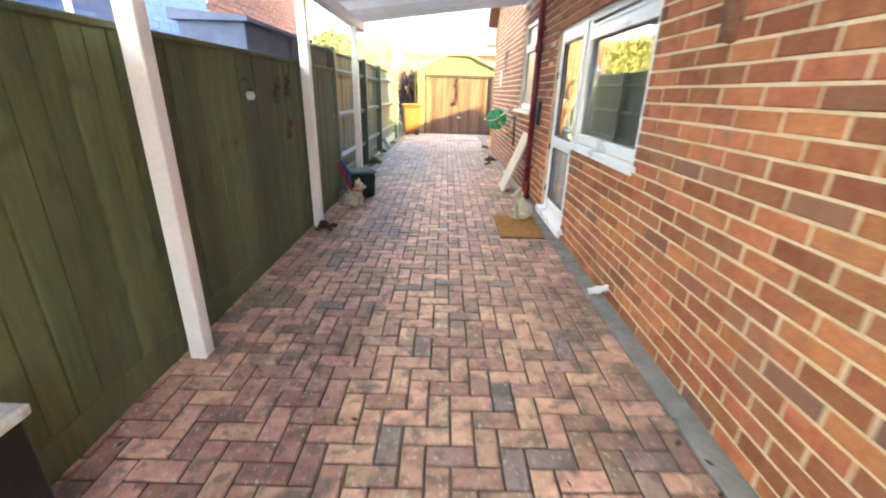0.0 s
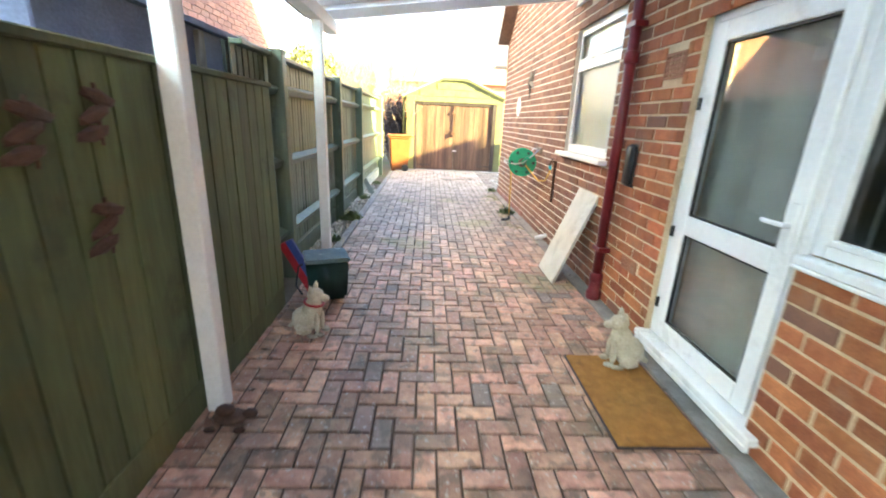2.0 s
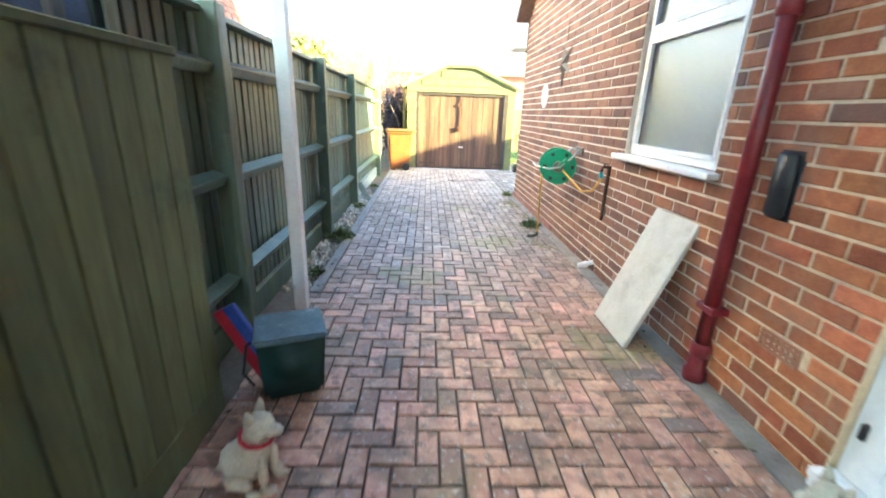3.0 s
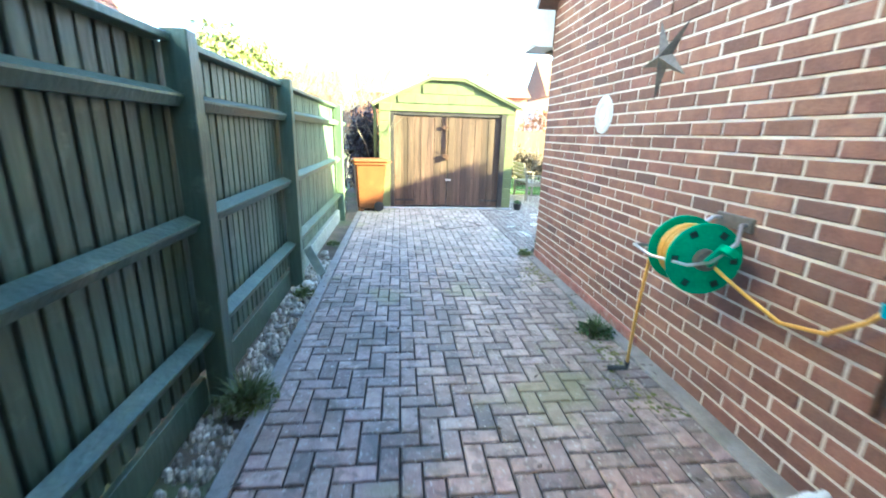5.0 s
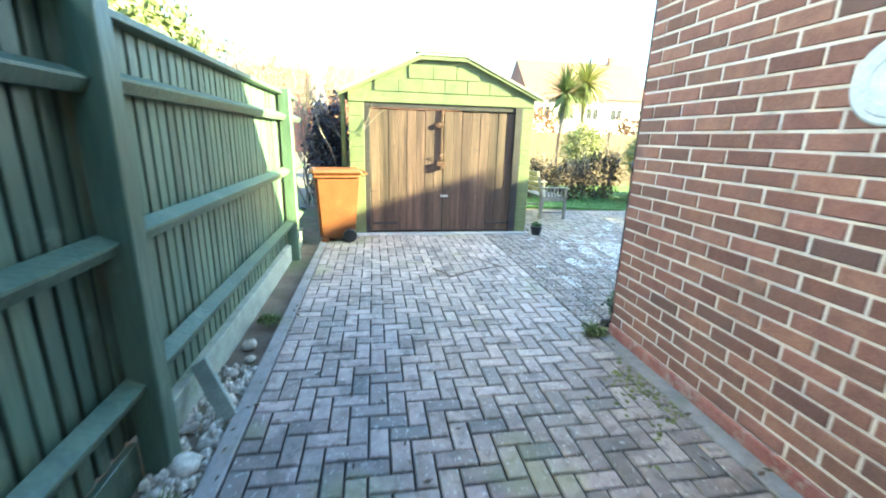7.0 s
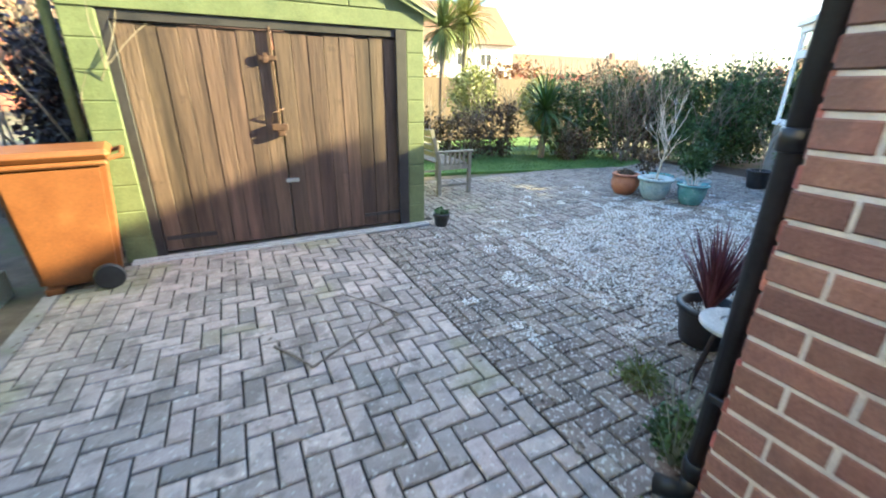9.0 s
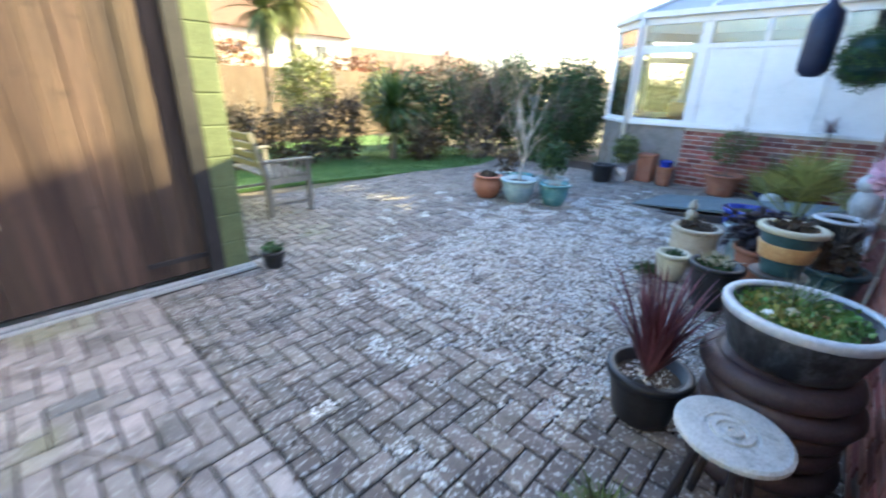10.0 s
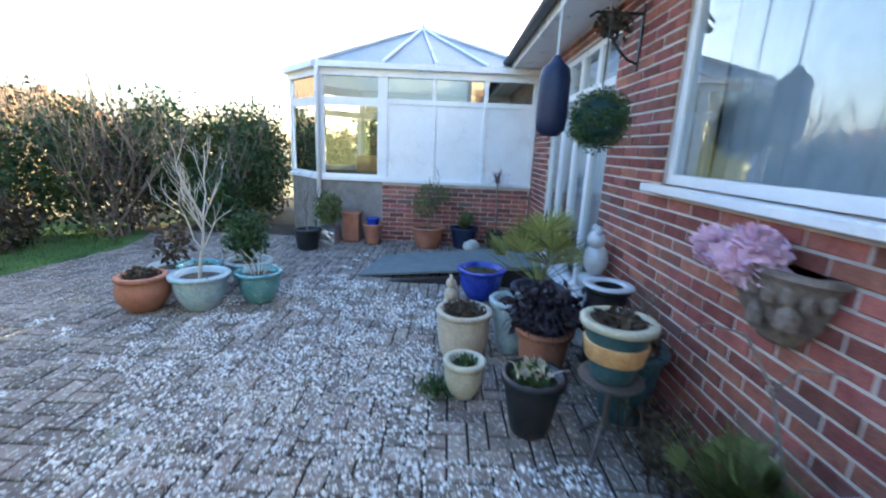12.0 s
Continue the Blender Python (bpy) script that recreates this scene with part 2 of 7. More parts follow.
TERRACOTTA = mat("terracotta", (0.30, 0.125, 0.075), (0.39, 0.18, 0.11), 8, 0.75, 0.3, 80, stain=(0.30, 0.19, 0.13), stain_scale=7, stain_at=0.6)
TEAL = mat("teal_glaze", (0.10, 0.24, 0.25), (0.16, 0.32, 0.33), 9, 0.25, 0.1, 40, stain=(0.28, 0.36, 0.36), stain_scale=9, stain_at=0.58, coat=0.4)
PALE_TEAL = mat("pale_blue_glaze", (0.30, 0.40, 0.42), (0.42, 0.51, 0.52), 9, 0.3, 0.1, 40, stain=(0.2, 0.28, 0.28), stain_scale=9, stain_at=0.6, coat=0.4)
COBALT = mat("cobalt_glaze", (0.02, 0.035, 0.30), (0.035, 0.06, 0.42), 9, 0.2, 0.05, 40, coat=0.5)
CREAM = mat("cream_glaze", (0.44, 0.42, 0.30), (0.55, 0.53, 0.40), 9, 0.45, 0.2, 60, stain=(0.38, 0.38, 0.24), stain_scale=9, stain_at=0.58)
DARK_TEAL = mat("dark_teal_glaze", (0.030, 0.080, 0.088), (0.055, 0.115, 0.122), 9, 0.3, 0.1, 40, stain=(0.11, 0.16, 0.16), stain_scale=9, stain_at=0.6, coat=0.4)
PALE_SAGE = mat("grey_sage_leaf", (0.16, 0.19, 0.15), (0.26, 0.29, 0.24), 6, 0.7, 0.1, 60, isl=0.3)
FRESH_LEAF = mat("fresh_seedling_leaf", (0.07, 0.15, 0.03), (0.17, 0.28, 0.07), 6, 0.5, 0.1, 60, isl=0.4)
BROWN_CLAY = mat("brown_clay", (0.17, 0.075, 0.045), (0.25, 0.115, 0.07), 16, 0.85, 0.5, 90, stain=(0.09, 0.05, 0.035), stain_scale=12, stain_at=0.55)
OCHRE = mat("ochre_band", (0.48, 0.27, 0.10), (0.60, 0.38, 0.16), 18, 0.4, 0.2, 60, stain=(0.1, 0.13, 0.09), stain_scale=20, stain_at=0.6)
SOIL = mat("potting_soil", (0.05, 0.035, 0.025), (0.12, 0.09, 0.06), 30, 0.95, 1.0, 160, stain=(0.2, 0.17, 0.12), stain_scale=40, stain_at=0.6)
TYRE = mat("brown_ribbed_plastic", (0.045, 0.03, 0.03), (0.075, 0.05, 0.05), 8, 0.5, 0.2, 80)
NAVY = mat("navy_vinyl", (0.012, 0.018, 0.05), (0.02, 0.03, 0.075), 6, 0.5, 0.1, 60)
PINK = mat("pink_petals", (0.68, 0.44, 0.56), (0.80, 0.58, 0.68), 12, 0.7, 0.2, 60, isl=0.2)
BARK = mat("grey_bark", (0.15, 0.125, 0.10), (0.25, 0.21, 0.17), 14, 0.9, 0.6, 80)
PALE_BARK = mat("pale_bark", (0.50, 0.46, 0.40), (0.62, 0.58, 0.52), 14, 0.9, 0.4, 80)
LEAF = mat("green_leaf", (0.028, 0.062, 0.018), (0.062, 0.11, 0.032), 3, 0.55, 0.1, 60, isl=0.45)
OLIVE_LEAF = mat("olive_leaf", (0.08, 0.105, 0.03), (0.15, 0.17, 0.05), 3, 0.6, 0.1, 60, isl=0.45)
DRY_LEAF = mat("brown_twig", (0.050, 0.038, 0.026), (0.10, 0.072, 0.045), 3, 0.8, 0.1, 60, isl=0.4)
ORANGE_TWIG = mat("orange_twig", (0.19, 0.085, 0.036), (0.27, 0.135, 0.06), 3, 0.8, 0.1, 60, isl=0.4)
YELLOW_LEAF = mat("yellow_green_leaf", (0.20, 0.21, 0.05), (0.30, 0.30, 0.09), 3, 0.6, 0.1, 60, isl=0.4)
RED_LEAF = mat("burgundy_leaf", (0.085, 0.030, 0.042), (0.16, 0.062, 0.078), 6, 0.5, 0.1, 60, isl=0.4)
BLACK_LEAF = mat("dark_purple_leaf", (0.018, 0.016, 0.024), (0.04, 0.03, 0.045), 6, 0.5, 0.1, 60, isl=0.4)
GRASS = mat("lawn_grass", (0.05, 0.11, 0.022), (0.10, 0.17, 0.04), 2, 0.8, 0.6, 120, isl=0.35, stain=(0.13, 0.15, 0.05), stain_scale=1.0, stain_at=0.6)
EARTH = mat("garden_soil", (0.09, 0.07, 0.05), (0.15, 0.12, 0.085), 4, 0.95, 0.6, 60, stain=(0.08, 0.11, 0.035), stain_scale=0.7, stain_at=0.5)
PEBBLE = mat("pebbles", (0.30, 0.275, 0.225), (0.60, 0.56, 0.48), 20, 0.8, 0.3, 60, isl=0.4)
PANEL = mat("brown_fence_panel", (0.13, 0.085, 0.055), (0.19, 0.13, 0.085), 4, 0.8, 0.3, 60, stretch=(1, 1, 0.2))
TEAK = mat("weathered_teak", (0.14, 0.125, 0.11), (0.25, 0.23, 0.20), 6, 0.8, 0.3, 60, stretch=(1, 1, 0.2), rand=0.15)
BLUE_PAINT = mat("pale_blue_painted_brick", (0.13, 0.25, 0.56), (0.17, 0.30, 0.62), 5, 0.7, 0.3, 60)
SHED_BLUE = mat("grey_blue_painted_shed", (0.10, 0.12, 0.19), (0.14, 0.16, 0.24), 5, 0.7, 0.2, 60)
RENDER = mat("cream_render", (0.55, 0.50, 0.42), (0.65, 0.60, 0.52), 2, 0.9, 0.2, 40)
BLIND = mat("fabric_blind", (0.66, 0.63, 0.55), (0.76, 0.73, 0.65), 6, 0.85, 0.1, 120)
CURTAIN = mat("net_curtain", (0.55, 0.60, 0.68), (0.68, 0.72, 0.78), 6, 0.85, 0.1, 120)
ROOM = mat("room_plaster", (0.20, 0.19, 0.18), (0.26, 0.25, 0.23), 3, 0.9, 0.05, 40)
RED_CLOTH = mat("red_plastic", (0.35, 0.015, 0.03), (0.45, 0.03, 0.05), 6, 0.4, 0.05, 60)
BLUE_CLOTH = mat("blue_plastic", (0.03, 0.07, 0.30), (0.05, 0.10, 0.38), 6, 0.4, 0.05, 60)
SLATE_BOARD = mat("grey_ramp_felt", (0.13, 0.16, 0.17), (0.18, 0.21, 0.22), 8, 0.85, 0.4, 140)
WHITE_CERAMIC = mat("white_ceramic", (0.50, 0.53, 0.56), (0.62, 0.65, 0.68), 8, 0.35, 0.1, 60, stain=(0.42, 0.45, 0.46), stain_scale=10, stain_at=0.6)
POLYCARB = mat("frosted_polycarbonate", (0.58, 0.60, 0.62), (0.66, 0.68, 0.70), 3, 0.35, 0.02, 30)
PC = POLYCARB.node_tree.nodes["Principled BSDF"]
PC.inputs["Transmission Weight"].default_value = 0.65
OPAL = mat("opal_sheet", (0.36, 0.39, 0.41), (0.44, 0.47, 0.49), 3, 0.35, 0.02, 30)
OPAL.node_tree.nodes["Principled BSDF"].inputs["Transmission Weight"].default_value = 0.35
GLASS = glass("window_glass")
FROSTED = glass("frosted_glass", (0.93, 0.96, 0.97), 0.3)
LICHEN = mat("pale_gravel", (0.62, 0.62, 0.60), (0.82, 0.82, 0.80), 30, 0.85, 0.3, 90, isl=0.25)


# ---- building helpers ----
def part(name, bm, material, parent, label="", smooth=False):
    me = bpy.data.meshes.new(name)
    if smooth:
        for f in bm.faces:
            f.smooth = True
    bm.to_mesh(me)
    bm.free()
    me.materials.append(material)
    ob = new(name, me)
    ob.parent = parent
    return tagged(ob, label) if label else ob


def thing(name, label, category, at=(0, 0, 0), rz=0, group="", kind=""):
    ob = new(name)
    ob.matrix_world = pose(*at, 0, 0, rz)
    return tagged(ob, label, category, group, kind)


def solid(name, bm, material, label, category, kind="", smooth=False, group=""):
    return tagged(part(name, bm, material, None, "", smooth), label, category, group, kind)


def box(bm, x0, x1, y0, y1, z0, z1, m=None):
    vs = [bm.verts.new((x, y, z)) for z in (z0, z1) for y in (y0, y1) for x in (x0, x1)]
    for q in ((0, 2, 3, 1), (4, 5, 7, 6), (0, 1, 5, 4), (2, 6, 7, 3), (0, 4, 6, 2), (1, 3, 7, 5)):
        bm.faces.new([vs[i] for i in q])
    if m is not None:
        bmesh.ops.transform(bm, matrix=m, verts=vs)
    return vs


def boxes(*args, bevel=0.0):
    bm = bmesh.new()
    for a in args:
        box(bm, *a)
    if bevel:
        bmesh.ops.bevel(bm, geom=bm.edges[:], offset=bevel, segments=1, affect="EDGES")
    return bm


def lathe(profile, segs=24, m=None, bm=None, wob=0.0, capped=True):
    """Turns a profile of (radius, height) about z."""
    bm = bm or bmesh.new()
    rings = []
    for r, z in profile:
        ring = []
        for i in range(segs):
            a = math.tau * i / segs
            k = r * (1 + wob * math.sin(3 * a + z * 20))
            v = Vector((k * math.cos(a), k * math.sin(a), z))
            ring.append(bm.verts.new(m @ v if m else v))
        rings.append(ring)
    for a, b in zip(rings, rings[1:]):
        for i in range(segs):
            bm.faces.new((a[i], a[(i + 1) % segs], b[(i + 1) % segs], b[i]))
    for ring, flip in ((rings[0], True), (rings[-1], False)) if capped else ():
        if (ring[0].co - ring[segs // 2].co).length > 1e-4:
            bm.faces.new(ring[::-1] if flip else ring)
    return bm


def tube(points, radius, segs=8, bm=None, end=None):
    """A round bar along points, tapering to end."""
    bm = bm or bmesh.new()
    pts = [Vector(p) for p in points]
    rings = []
    for i, p in enumerate(pts):
        d = (pts[min(i + 1, len(pts) - 1)] - pts[max(i - 1, 0)]).normalized()
        u = d.orthogonal().normalized() if i == 0 else (u - d * u.dot(d)).normalized()
        w = d.cross(u)
        r = radius if end is None else radius + (end - radius) * i / (len(pts) - 1)
        rings.append([bm.verts.new(p + r * (math.cos(math.tau * k / segs) * u + math.sin(math.tau * k / segs) * w)) for k in range(segs)])
    for a, b in zip(rings, rings[1:]):
        for k in range(segs):
            bm.faces.new((a[k], a[(k + 1) % segs], b[(k + 1) % segs], b[k]))
    bm.faces.new(rings[0][::-1])
    bm.faces.new(rings[-1])
    return bm


def prism(outline, depth, m=None, bm=None):
    """A flat outline in x and z, given depth along y."""
    bm = bm or bmesh.new()
    a = [bm.verts.new((x, 0, z)) for x, z in outline]
    b = [bm.verts.new((x, depth, z)) for x, z in outline]
    bm.faces.new(a)
    bm.faces.new(b[::-1])
    k = len(a)
    for i in range(k):
        bm.faces.new((a[i], b[i], b[(i + 1) % k], a[(i + 1) % k]))
    bmesh.ops.recalc_face_normals(bm, faces=bm.faces[:])
    if m is not None:
        bmesh.ops.transform(bm, matrix=m, verts=a + b)
    return bm


# ---- ground and paving bed ----
solid("ground", boxes((-400, 400, -400, 400, -0.6, -0.045)), EARTH, "bare garden soil with patches of moss and grass", "ground", "structure")
bed = solid("pavement", boxes((-1.32, 1.12, 7.1, 15.42, -0.044, -0.012), (-1.46, 1.12, -3, 7.098, -0.044, -0.012), (1.124, 9.2, 11.72, 17.2, -0.044, -0.012), bevel=0), JOINT, "block paved drive and patio laid in herringbone", "paving", "structure")
part("edging", boxes((-1.42, -1.325, 7.1, 15.3, -0.043, 0.006), bevel=0.006), CONCRETE, bed, "weathered grey concrete edging")
part("wall_strip", boxes((1.124, 1.256, -3, 11.70, -0.043, 0.004), bevel=0.006), CONCRETE, bed, "grey concrete strip along the wall foot")
street = solid("road", boxes((-60, 60, -16, -8, -0.044, -0.02)), CONCRETE, "grey street behind the drive", "road", "structure")

# ---- the house: walls with openings ----
WX, GY = 1.25, 11.72


bm = bmesh.new()
for y0, y1, z0, z1 in ((-3, 2.75, 0, 2.62), (2.75, 4.17, 0, 1.0), (2.75, 5.17, 2.13, 2.62), (4.17, 5.17, 0, 0.05), (5.17, 6.27, 0, 2.62), (6.27, 7.45, 0, 1.185), (6.27, 7.45, 2.47, 2.62), (7.45, 11.725, 0, 2.62)):
    box(bm, WX - 0.005, WX + 0.27, y0, y1, z0 - 0.1 if z0 == 0 else z0, z1)
prism([(-3, 2.62), (11.725, 2.62), (11.725, 2.9), (8.6, 5.75), (-3, 2.7)], 0.275, Matrix.Translation((WX + 0.27, 0, 0)) @ Matrix.Rotation(radians(90), 4, "Z"), bm)
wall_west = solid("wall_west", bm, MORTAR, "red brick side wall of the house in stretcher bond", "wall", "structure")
bm = bmesh.new()
GW0, GW1 = 1.9, 4.42
FD0, FD1 = 5.35, 7.35
for x0, x1, z0, z1 in ((WX + 0.272, GW0, 0, 2.62), (GW0, GW1, 0, 1.28), (GW0, GW1, 2.42, 2.62), (GW1, FD0, 0, 2.62), (FD0, FD1, 2.42, 2.62), (FD1, 14.4, 0, 2.62)):
    box(bm, x0, x1, GY - 0.27, GY + 0.005, z0 - 0.1 if z0 == 0 else z0, z1)
wall_garden = solid("wall_north", bm, MORTAR, "red brick garden wall of the house with window and glazed doors", "wall", "structure")
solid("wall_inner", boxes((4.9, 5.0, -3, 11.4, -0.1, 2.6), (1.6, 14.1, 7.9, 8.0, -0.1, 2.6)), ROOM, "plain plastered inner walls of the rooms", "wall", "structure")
solid("wall_east", boxes((14.15, 14.4, -3, 11.45, -0.1, 2.62)), MORTAR, "plain far side wall of the house", "wall", "structure")
solid("wall_south", boxes((1.53, 14.14, -3, -2.75, -0.1, 2.62)), MORTAR, "plain street wall of the house", "wall", "structure")
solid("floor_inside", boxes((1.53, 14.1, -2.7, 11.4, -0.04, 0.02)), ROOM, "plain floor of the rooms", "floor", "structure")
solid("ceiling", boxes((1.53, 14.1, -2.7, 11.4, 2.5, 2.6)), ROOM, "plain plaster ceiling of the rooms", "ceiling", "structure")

roof = thing("roof_house", "brown tiled house roof with white verge", "roof", kind="structure")
bm = bmesh.new()
# Unseen ridge, south slope and east end are shaped for the shade they cast.
for x0, x1 in ((1.02, 14.6),):
    slope = [(12.12, 2.66), (8.6, 5.88), (-3.3, 2.66), (-3.4, 2.74), (8.6, 6.02), (12.2, 2.74)]
    prism(slope, x1 - x0, Matrix.Translation((x1, 0, 0)) @ Matrix.Rotation(radians(90), 4, "Z"), bm)
part("tiles", bm, ROOF_TILE, roof)
bm = bmesh.new()
prism([(12.16, 2.60), (8.6, 5.86), (8.6, 6.06), (12.16, 2.80)], 0.03, Matrix.Translation((1.02, 0, 0)) @ Matrix.Rotation(radians(90), 4, "Z"), bm)
part("bargeboard", bm, UPVC, roof, "white bargeboard")
part("soffit", boxes((1.02, 14.6, 11.735, 12.12, 2.585, 2.60)), UPVC, roof, "white soffit")
part("fascia", boxes((1.02, 14.6, 12.122, 12.14, 2.57, 2.74)), UPVC, roof, "white fascia board")
part("box_end", boxes((1.0, 1.235, 11.74, 12.13, 2.60, 2.98), bevel=0.004), UPVC, roof, "white boxed verge end")
bm = bmesh.new()
prism([(0.06 * math.cos(a), 0.06 * math.sin(a)) for a in [math.pi + math.pi * i / 8 for i in range(9)]], 13.6, Matrix.Translation((14.62, 12.205, 2.70)) @ Matrix.Rotation(radians(90), 4, "Z"), bm)
part("gutter", bm, BLACK_PLASTIC, roof, "dark gutter")

part("plinth", boxes((WX - 0.024, WX - 0.002, 9.2, 11.735, 0.0, 0.09), bevel=0.008), mat("peeling_red_paint", (0.22, 0.085, 0.07), (0.30, 0.14, 0.115), 8, 0.8, 0.4, 60, stain=(0.36, 0.31, 0.28), stain_scale=7, stain_at=0.50), wall_west, "peeling red painted plinth")

# ---- neighbour's house over the fence ----
nb = thing("neighbour_house", "neighbour's brick house partly painted pale blue", "house")
part("brick_wall", boxes((-9, -3.62, 7.0, 12.2, -0.1, 6)), MORTAR, nb, "red brick wall")
part("painted_wall", boxes((-9, -3.6, -6, 7.0, -0.1, 6)), BLUE_PAINT, nb, "pale blue painted brick wall")
part("roof", prism([(-9.3, 5.9), (-3.3, 5.9), (-6.3, 8.4)], 18.8, Matrix.Translation((0, -6.3, 0))), ROOF_TILE, nb)
nw = part("window", boxes((-3.6, -3.54, 3.6, 5.2, 1.75, 1.83), (-3.6, -3.54, 3.6, 5.2, 3.0, 3.08), (-3.6, -3.54, 3.6, 3.68, 1.83, 3.0), (-3.6, -3.54, 5.12, 5.2, 1.83, 3.0), (-3.6, -3.54, 4.37, 4.43, 1.83, 3.0), bevel=0.004), UPVC, nb, "white framed window")
part("pane", boxes((-3.598, -3.57, 3.68, 5.12, 1.83, 3.0)), GLASS, nw)
for y_a, y_b, name, m, x, g in ((7.0, 12.2, "bricks", BRICK, -3.618, 0.010), (-1.5, 7.0, "painted_bricks", BLUE_PAINT, -3.598, 0.006)):
    bm = bmesh.new()
    for j in range(30):
        z = 1.3 + j * 0.086
        y = y_a + (0.119 if j % 2 else 0.002)
        while y + 0.238 < y_b:
            if not (x > -3.6 and 3.4 < y + 0.2 and y < 5.2 and 1.7 < z + 0.08 and z < 3.08):
                box(bm, x, x + 0.012, y, y + 0.238 - g, z, z + 0.086 - g)
            y += 0.238
    tagged(part(name, bm, m, nb), kind="stuff")
shed = thing("garden_shed", "grey-blue painted garden shed behind the fence", "shed")
part("body", boxes((-2.62, -1.97, 4.5, 6.40, -0.1, 2.02), bevel=0.01), SHED_BLUE, shed)
part("roof", prism([(-2.68, 2.02), (-1.92, 2.02), (-1.92, 2.06), (-2.68, 2.12)], 2.0, Matrix.Translation((0, 4.45, 0))), SHED_BLUE, shed)
part("trim", boxes((-1.97, -1.92, 6.42, 6.54, 0, 2.08), (-1.97, -1.93, 5.75, 5.82, 0, 2.0), bevel=0.005), TEAK, shed, "grey corner boards")

# ---- near fence of olive stained boards ----
fence = thing("board_fence", "olive green stained close-board fence with capping rail", "fence", kind="structure")
part("gravel_board", boxes((-1.50, -1.46, -3, 5.68, -0.1, 0.16), bevel=0.004), OLIVE, fence, "dark gravel board at the foot")
part("capping", boxes((-1.545, -1.445, -3, 5.69, 1.645, 1.68), bevel=0.006), OLIVE, fence, "capping rail")
# Backing is near black so the board gaps look shaded.
part("backing_boards", boxes((-1.53, -1.511, -3, 5.6, 0.16, 1.64)), GAP_SHADE, fence, "near-black backing that paints shade into the overlaps")
part("end_post", boxes((-1.62, -1.51, 5.60, 5.69, -0.1, 1.645), bevel=0.005), OLIVE, fence)
board = bmesh.new()
prism([(0, 0.021), (0.012, 0.018), (0.10, 0.003), (0.116, 0.0), (0.1185, 0.004), (0.119, 0.024), (0.0, 0.024)], 1.485, Matrix.Rotation(radians(90), 4, "X"), board)
bme = bpy.data.meshes.new("board")
board.to_mesh(bme)
board.free()
bme.materials.append(OLIVE)
for i in range(70):
    y = -2.9 + i * 0.128
    if y > 5.6:
        break
    ob = new("board", bme)
    ob.parent = fence
    ob.matrix_world = Matrix.Translation((-1.488 + random.uniform(-.004, .004), y + 0.13, 0.162)) @ Matrix.Rotation(radians(-90), 4, "Z") @ Matrix.Diagonal((1, -1, 1, 1))

# ---- far fence of dark green boards, its rails and posts to the drive ----
fence2 = thing("rail_fence", "dark green stained close-board fence showing posts and rails", "fence", kind="structure")
FX = -1.70
POSTS = (6.42, 8.80, 10.72, 14.18)
for y in POSTS:
    part("post", boxes((FX - 0.005, FX + 0.12, y - 0.055, y + 0.055, -0.1, 1.99), bevel=0.006), GREEN, fence2)
rail = [(0, -0.045), (0.05, -0.045), (0.075, 0.0), (0.075, 0.012), (0, 0.045)]
ends = (5.72, *POSTS, 15.2)
for a, b in zip(ends, ends[1:]):
    y0, y1 = a + 0.056, b - 0.056
    for z in (0.42, 1.06, 1.68):
        part("rail", prism(rail, y1 - y0, Matrix.Translation((FX, y0, z + random.uniform(-.012, .012)))), GREEN, fence2)
    part("top_rail", boxes((FX - 0.05, FX + 0.045, y0, y1, 1.93, 1.965), bevel=0.004), GREEN, fence2)
    if a > 10:
        part("gravel_board", boxes((FX - 0.035, FX + 0.03, y0, y1, -0.1, 0.16), bevel=0.006), PALE_BOARD, fence2, "pale weathered concrete gravel board")
    else:
        part("gravel_board", boxes((FX - 0.035, FX - 0.003, y0, y1, -0.1, 0.15), bevel=0.003), GREEN, fence2)
board = bmesh.new()
prism([(0, 0), (0.066, 0.004), (0.068, 0.014), (0, 0.014)], 1.78, Matrix.Rotation(radians(90), 4, "X"), board)
bme2 = bpy.data.meshes.new("board")
board.to_mesh(bme2)
board.free()
bme2.materials.append(GREEN)
for i in range(100):
    y = 5.72 + i * 0.1
    if y > 15.1:
        break
    ob = new("board", bme2)
    ob.parent = fence2
    ob.matrix_world = Matrix.Translation((FX - 0.032 + random.uniform(-.003, .003), y + 0.11, 0.152)) @ Matrix.Rotation(radians(-90), 4, "Z") @ Matrix.Diagonal((1, 1, 1 + random.uniform(-.004, .004), 1))

# The shade in these gaps comes from the backing's near-black colour.
part("backing_boards", boxes((FX - 0.075, FX - 0.052, 5.72, 15.2, 0.15, 1.945)), GAP_SHADE, fence2, "near-black backing that paints shade into the overlaps")

# ---- carport ----
port = thing("carport", "white timber lean-to carport with clear sheet roof", "carport")
for x, y in ((-1.385, -0.45), (-1.345, 1.98), (-1.385, 4.42), (-1.385, 6.80)):
    part("post", boxes((x - 0.045, x + 0.045, y - 0.045, y + 0.045, 0, 2.30), bevel=0.006), WHITE_PAINT, port)
part("beam", boxes((-1.46, -1.34, -3, 7.50, 2.302, 2.42), bevel=0.006), WHITE_PAINT, port)
for y in (-1.5, -0.45, 0.6, 1.65, 2.7, 3.75, 4.8, 5.85, 6.9, 7.45):
    bm = bmesh.new()
    prism([(-1.52, 2.42), (1.24, 2.76), (1.24, 2.85), (-1.52, 2.51)], 0.05, Matrix.Translation((0, y, 0)), bm)
    part("rafter", bm, WHITE_PAINT, port)
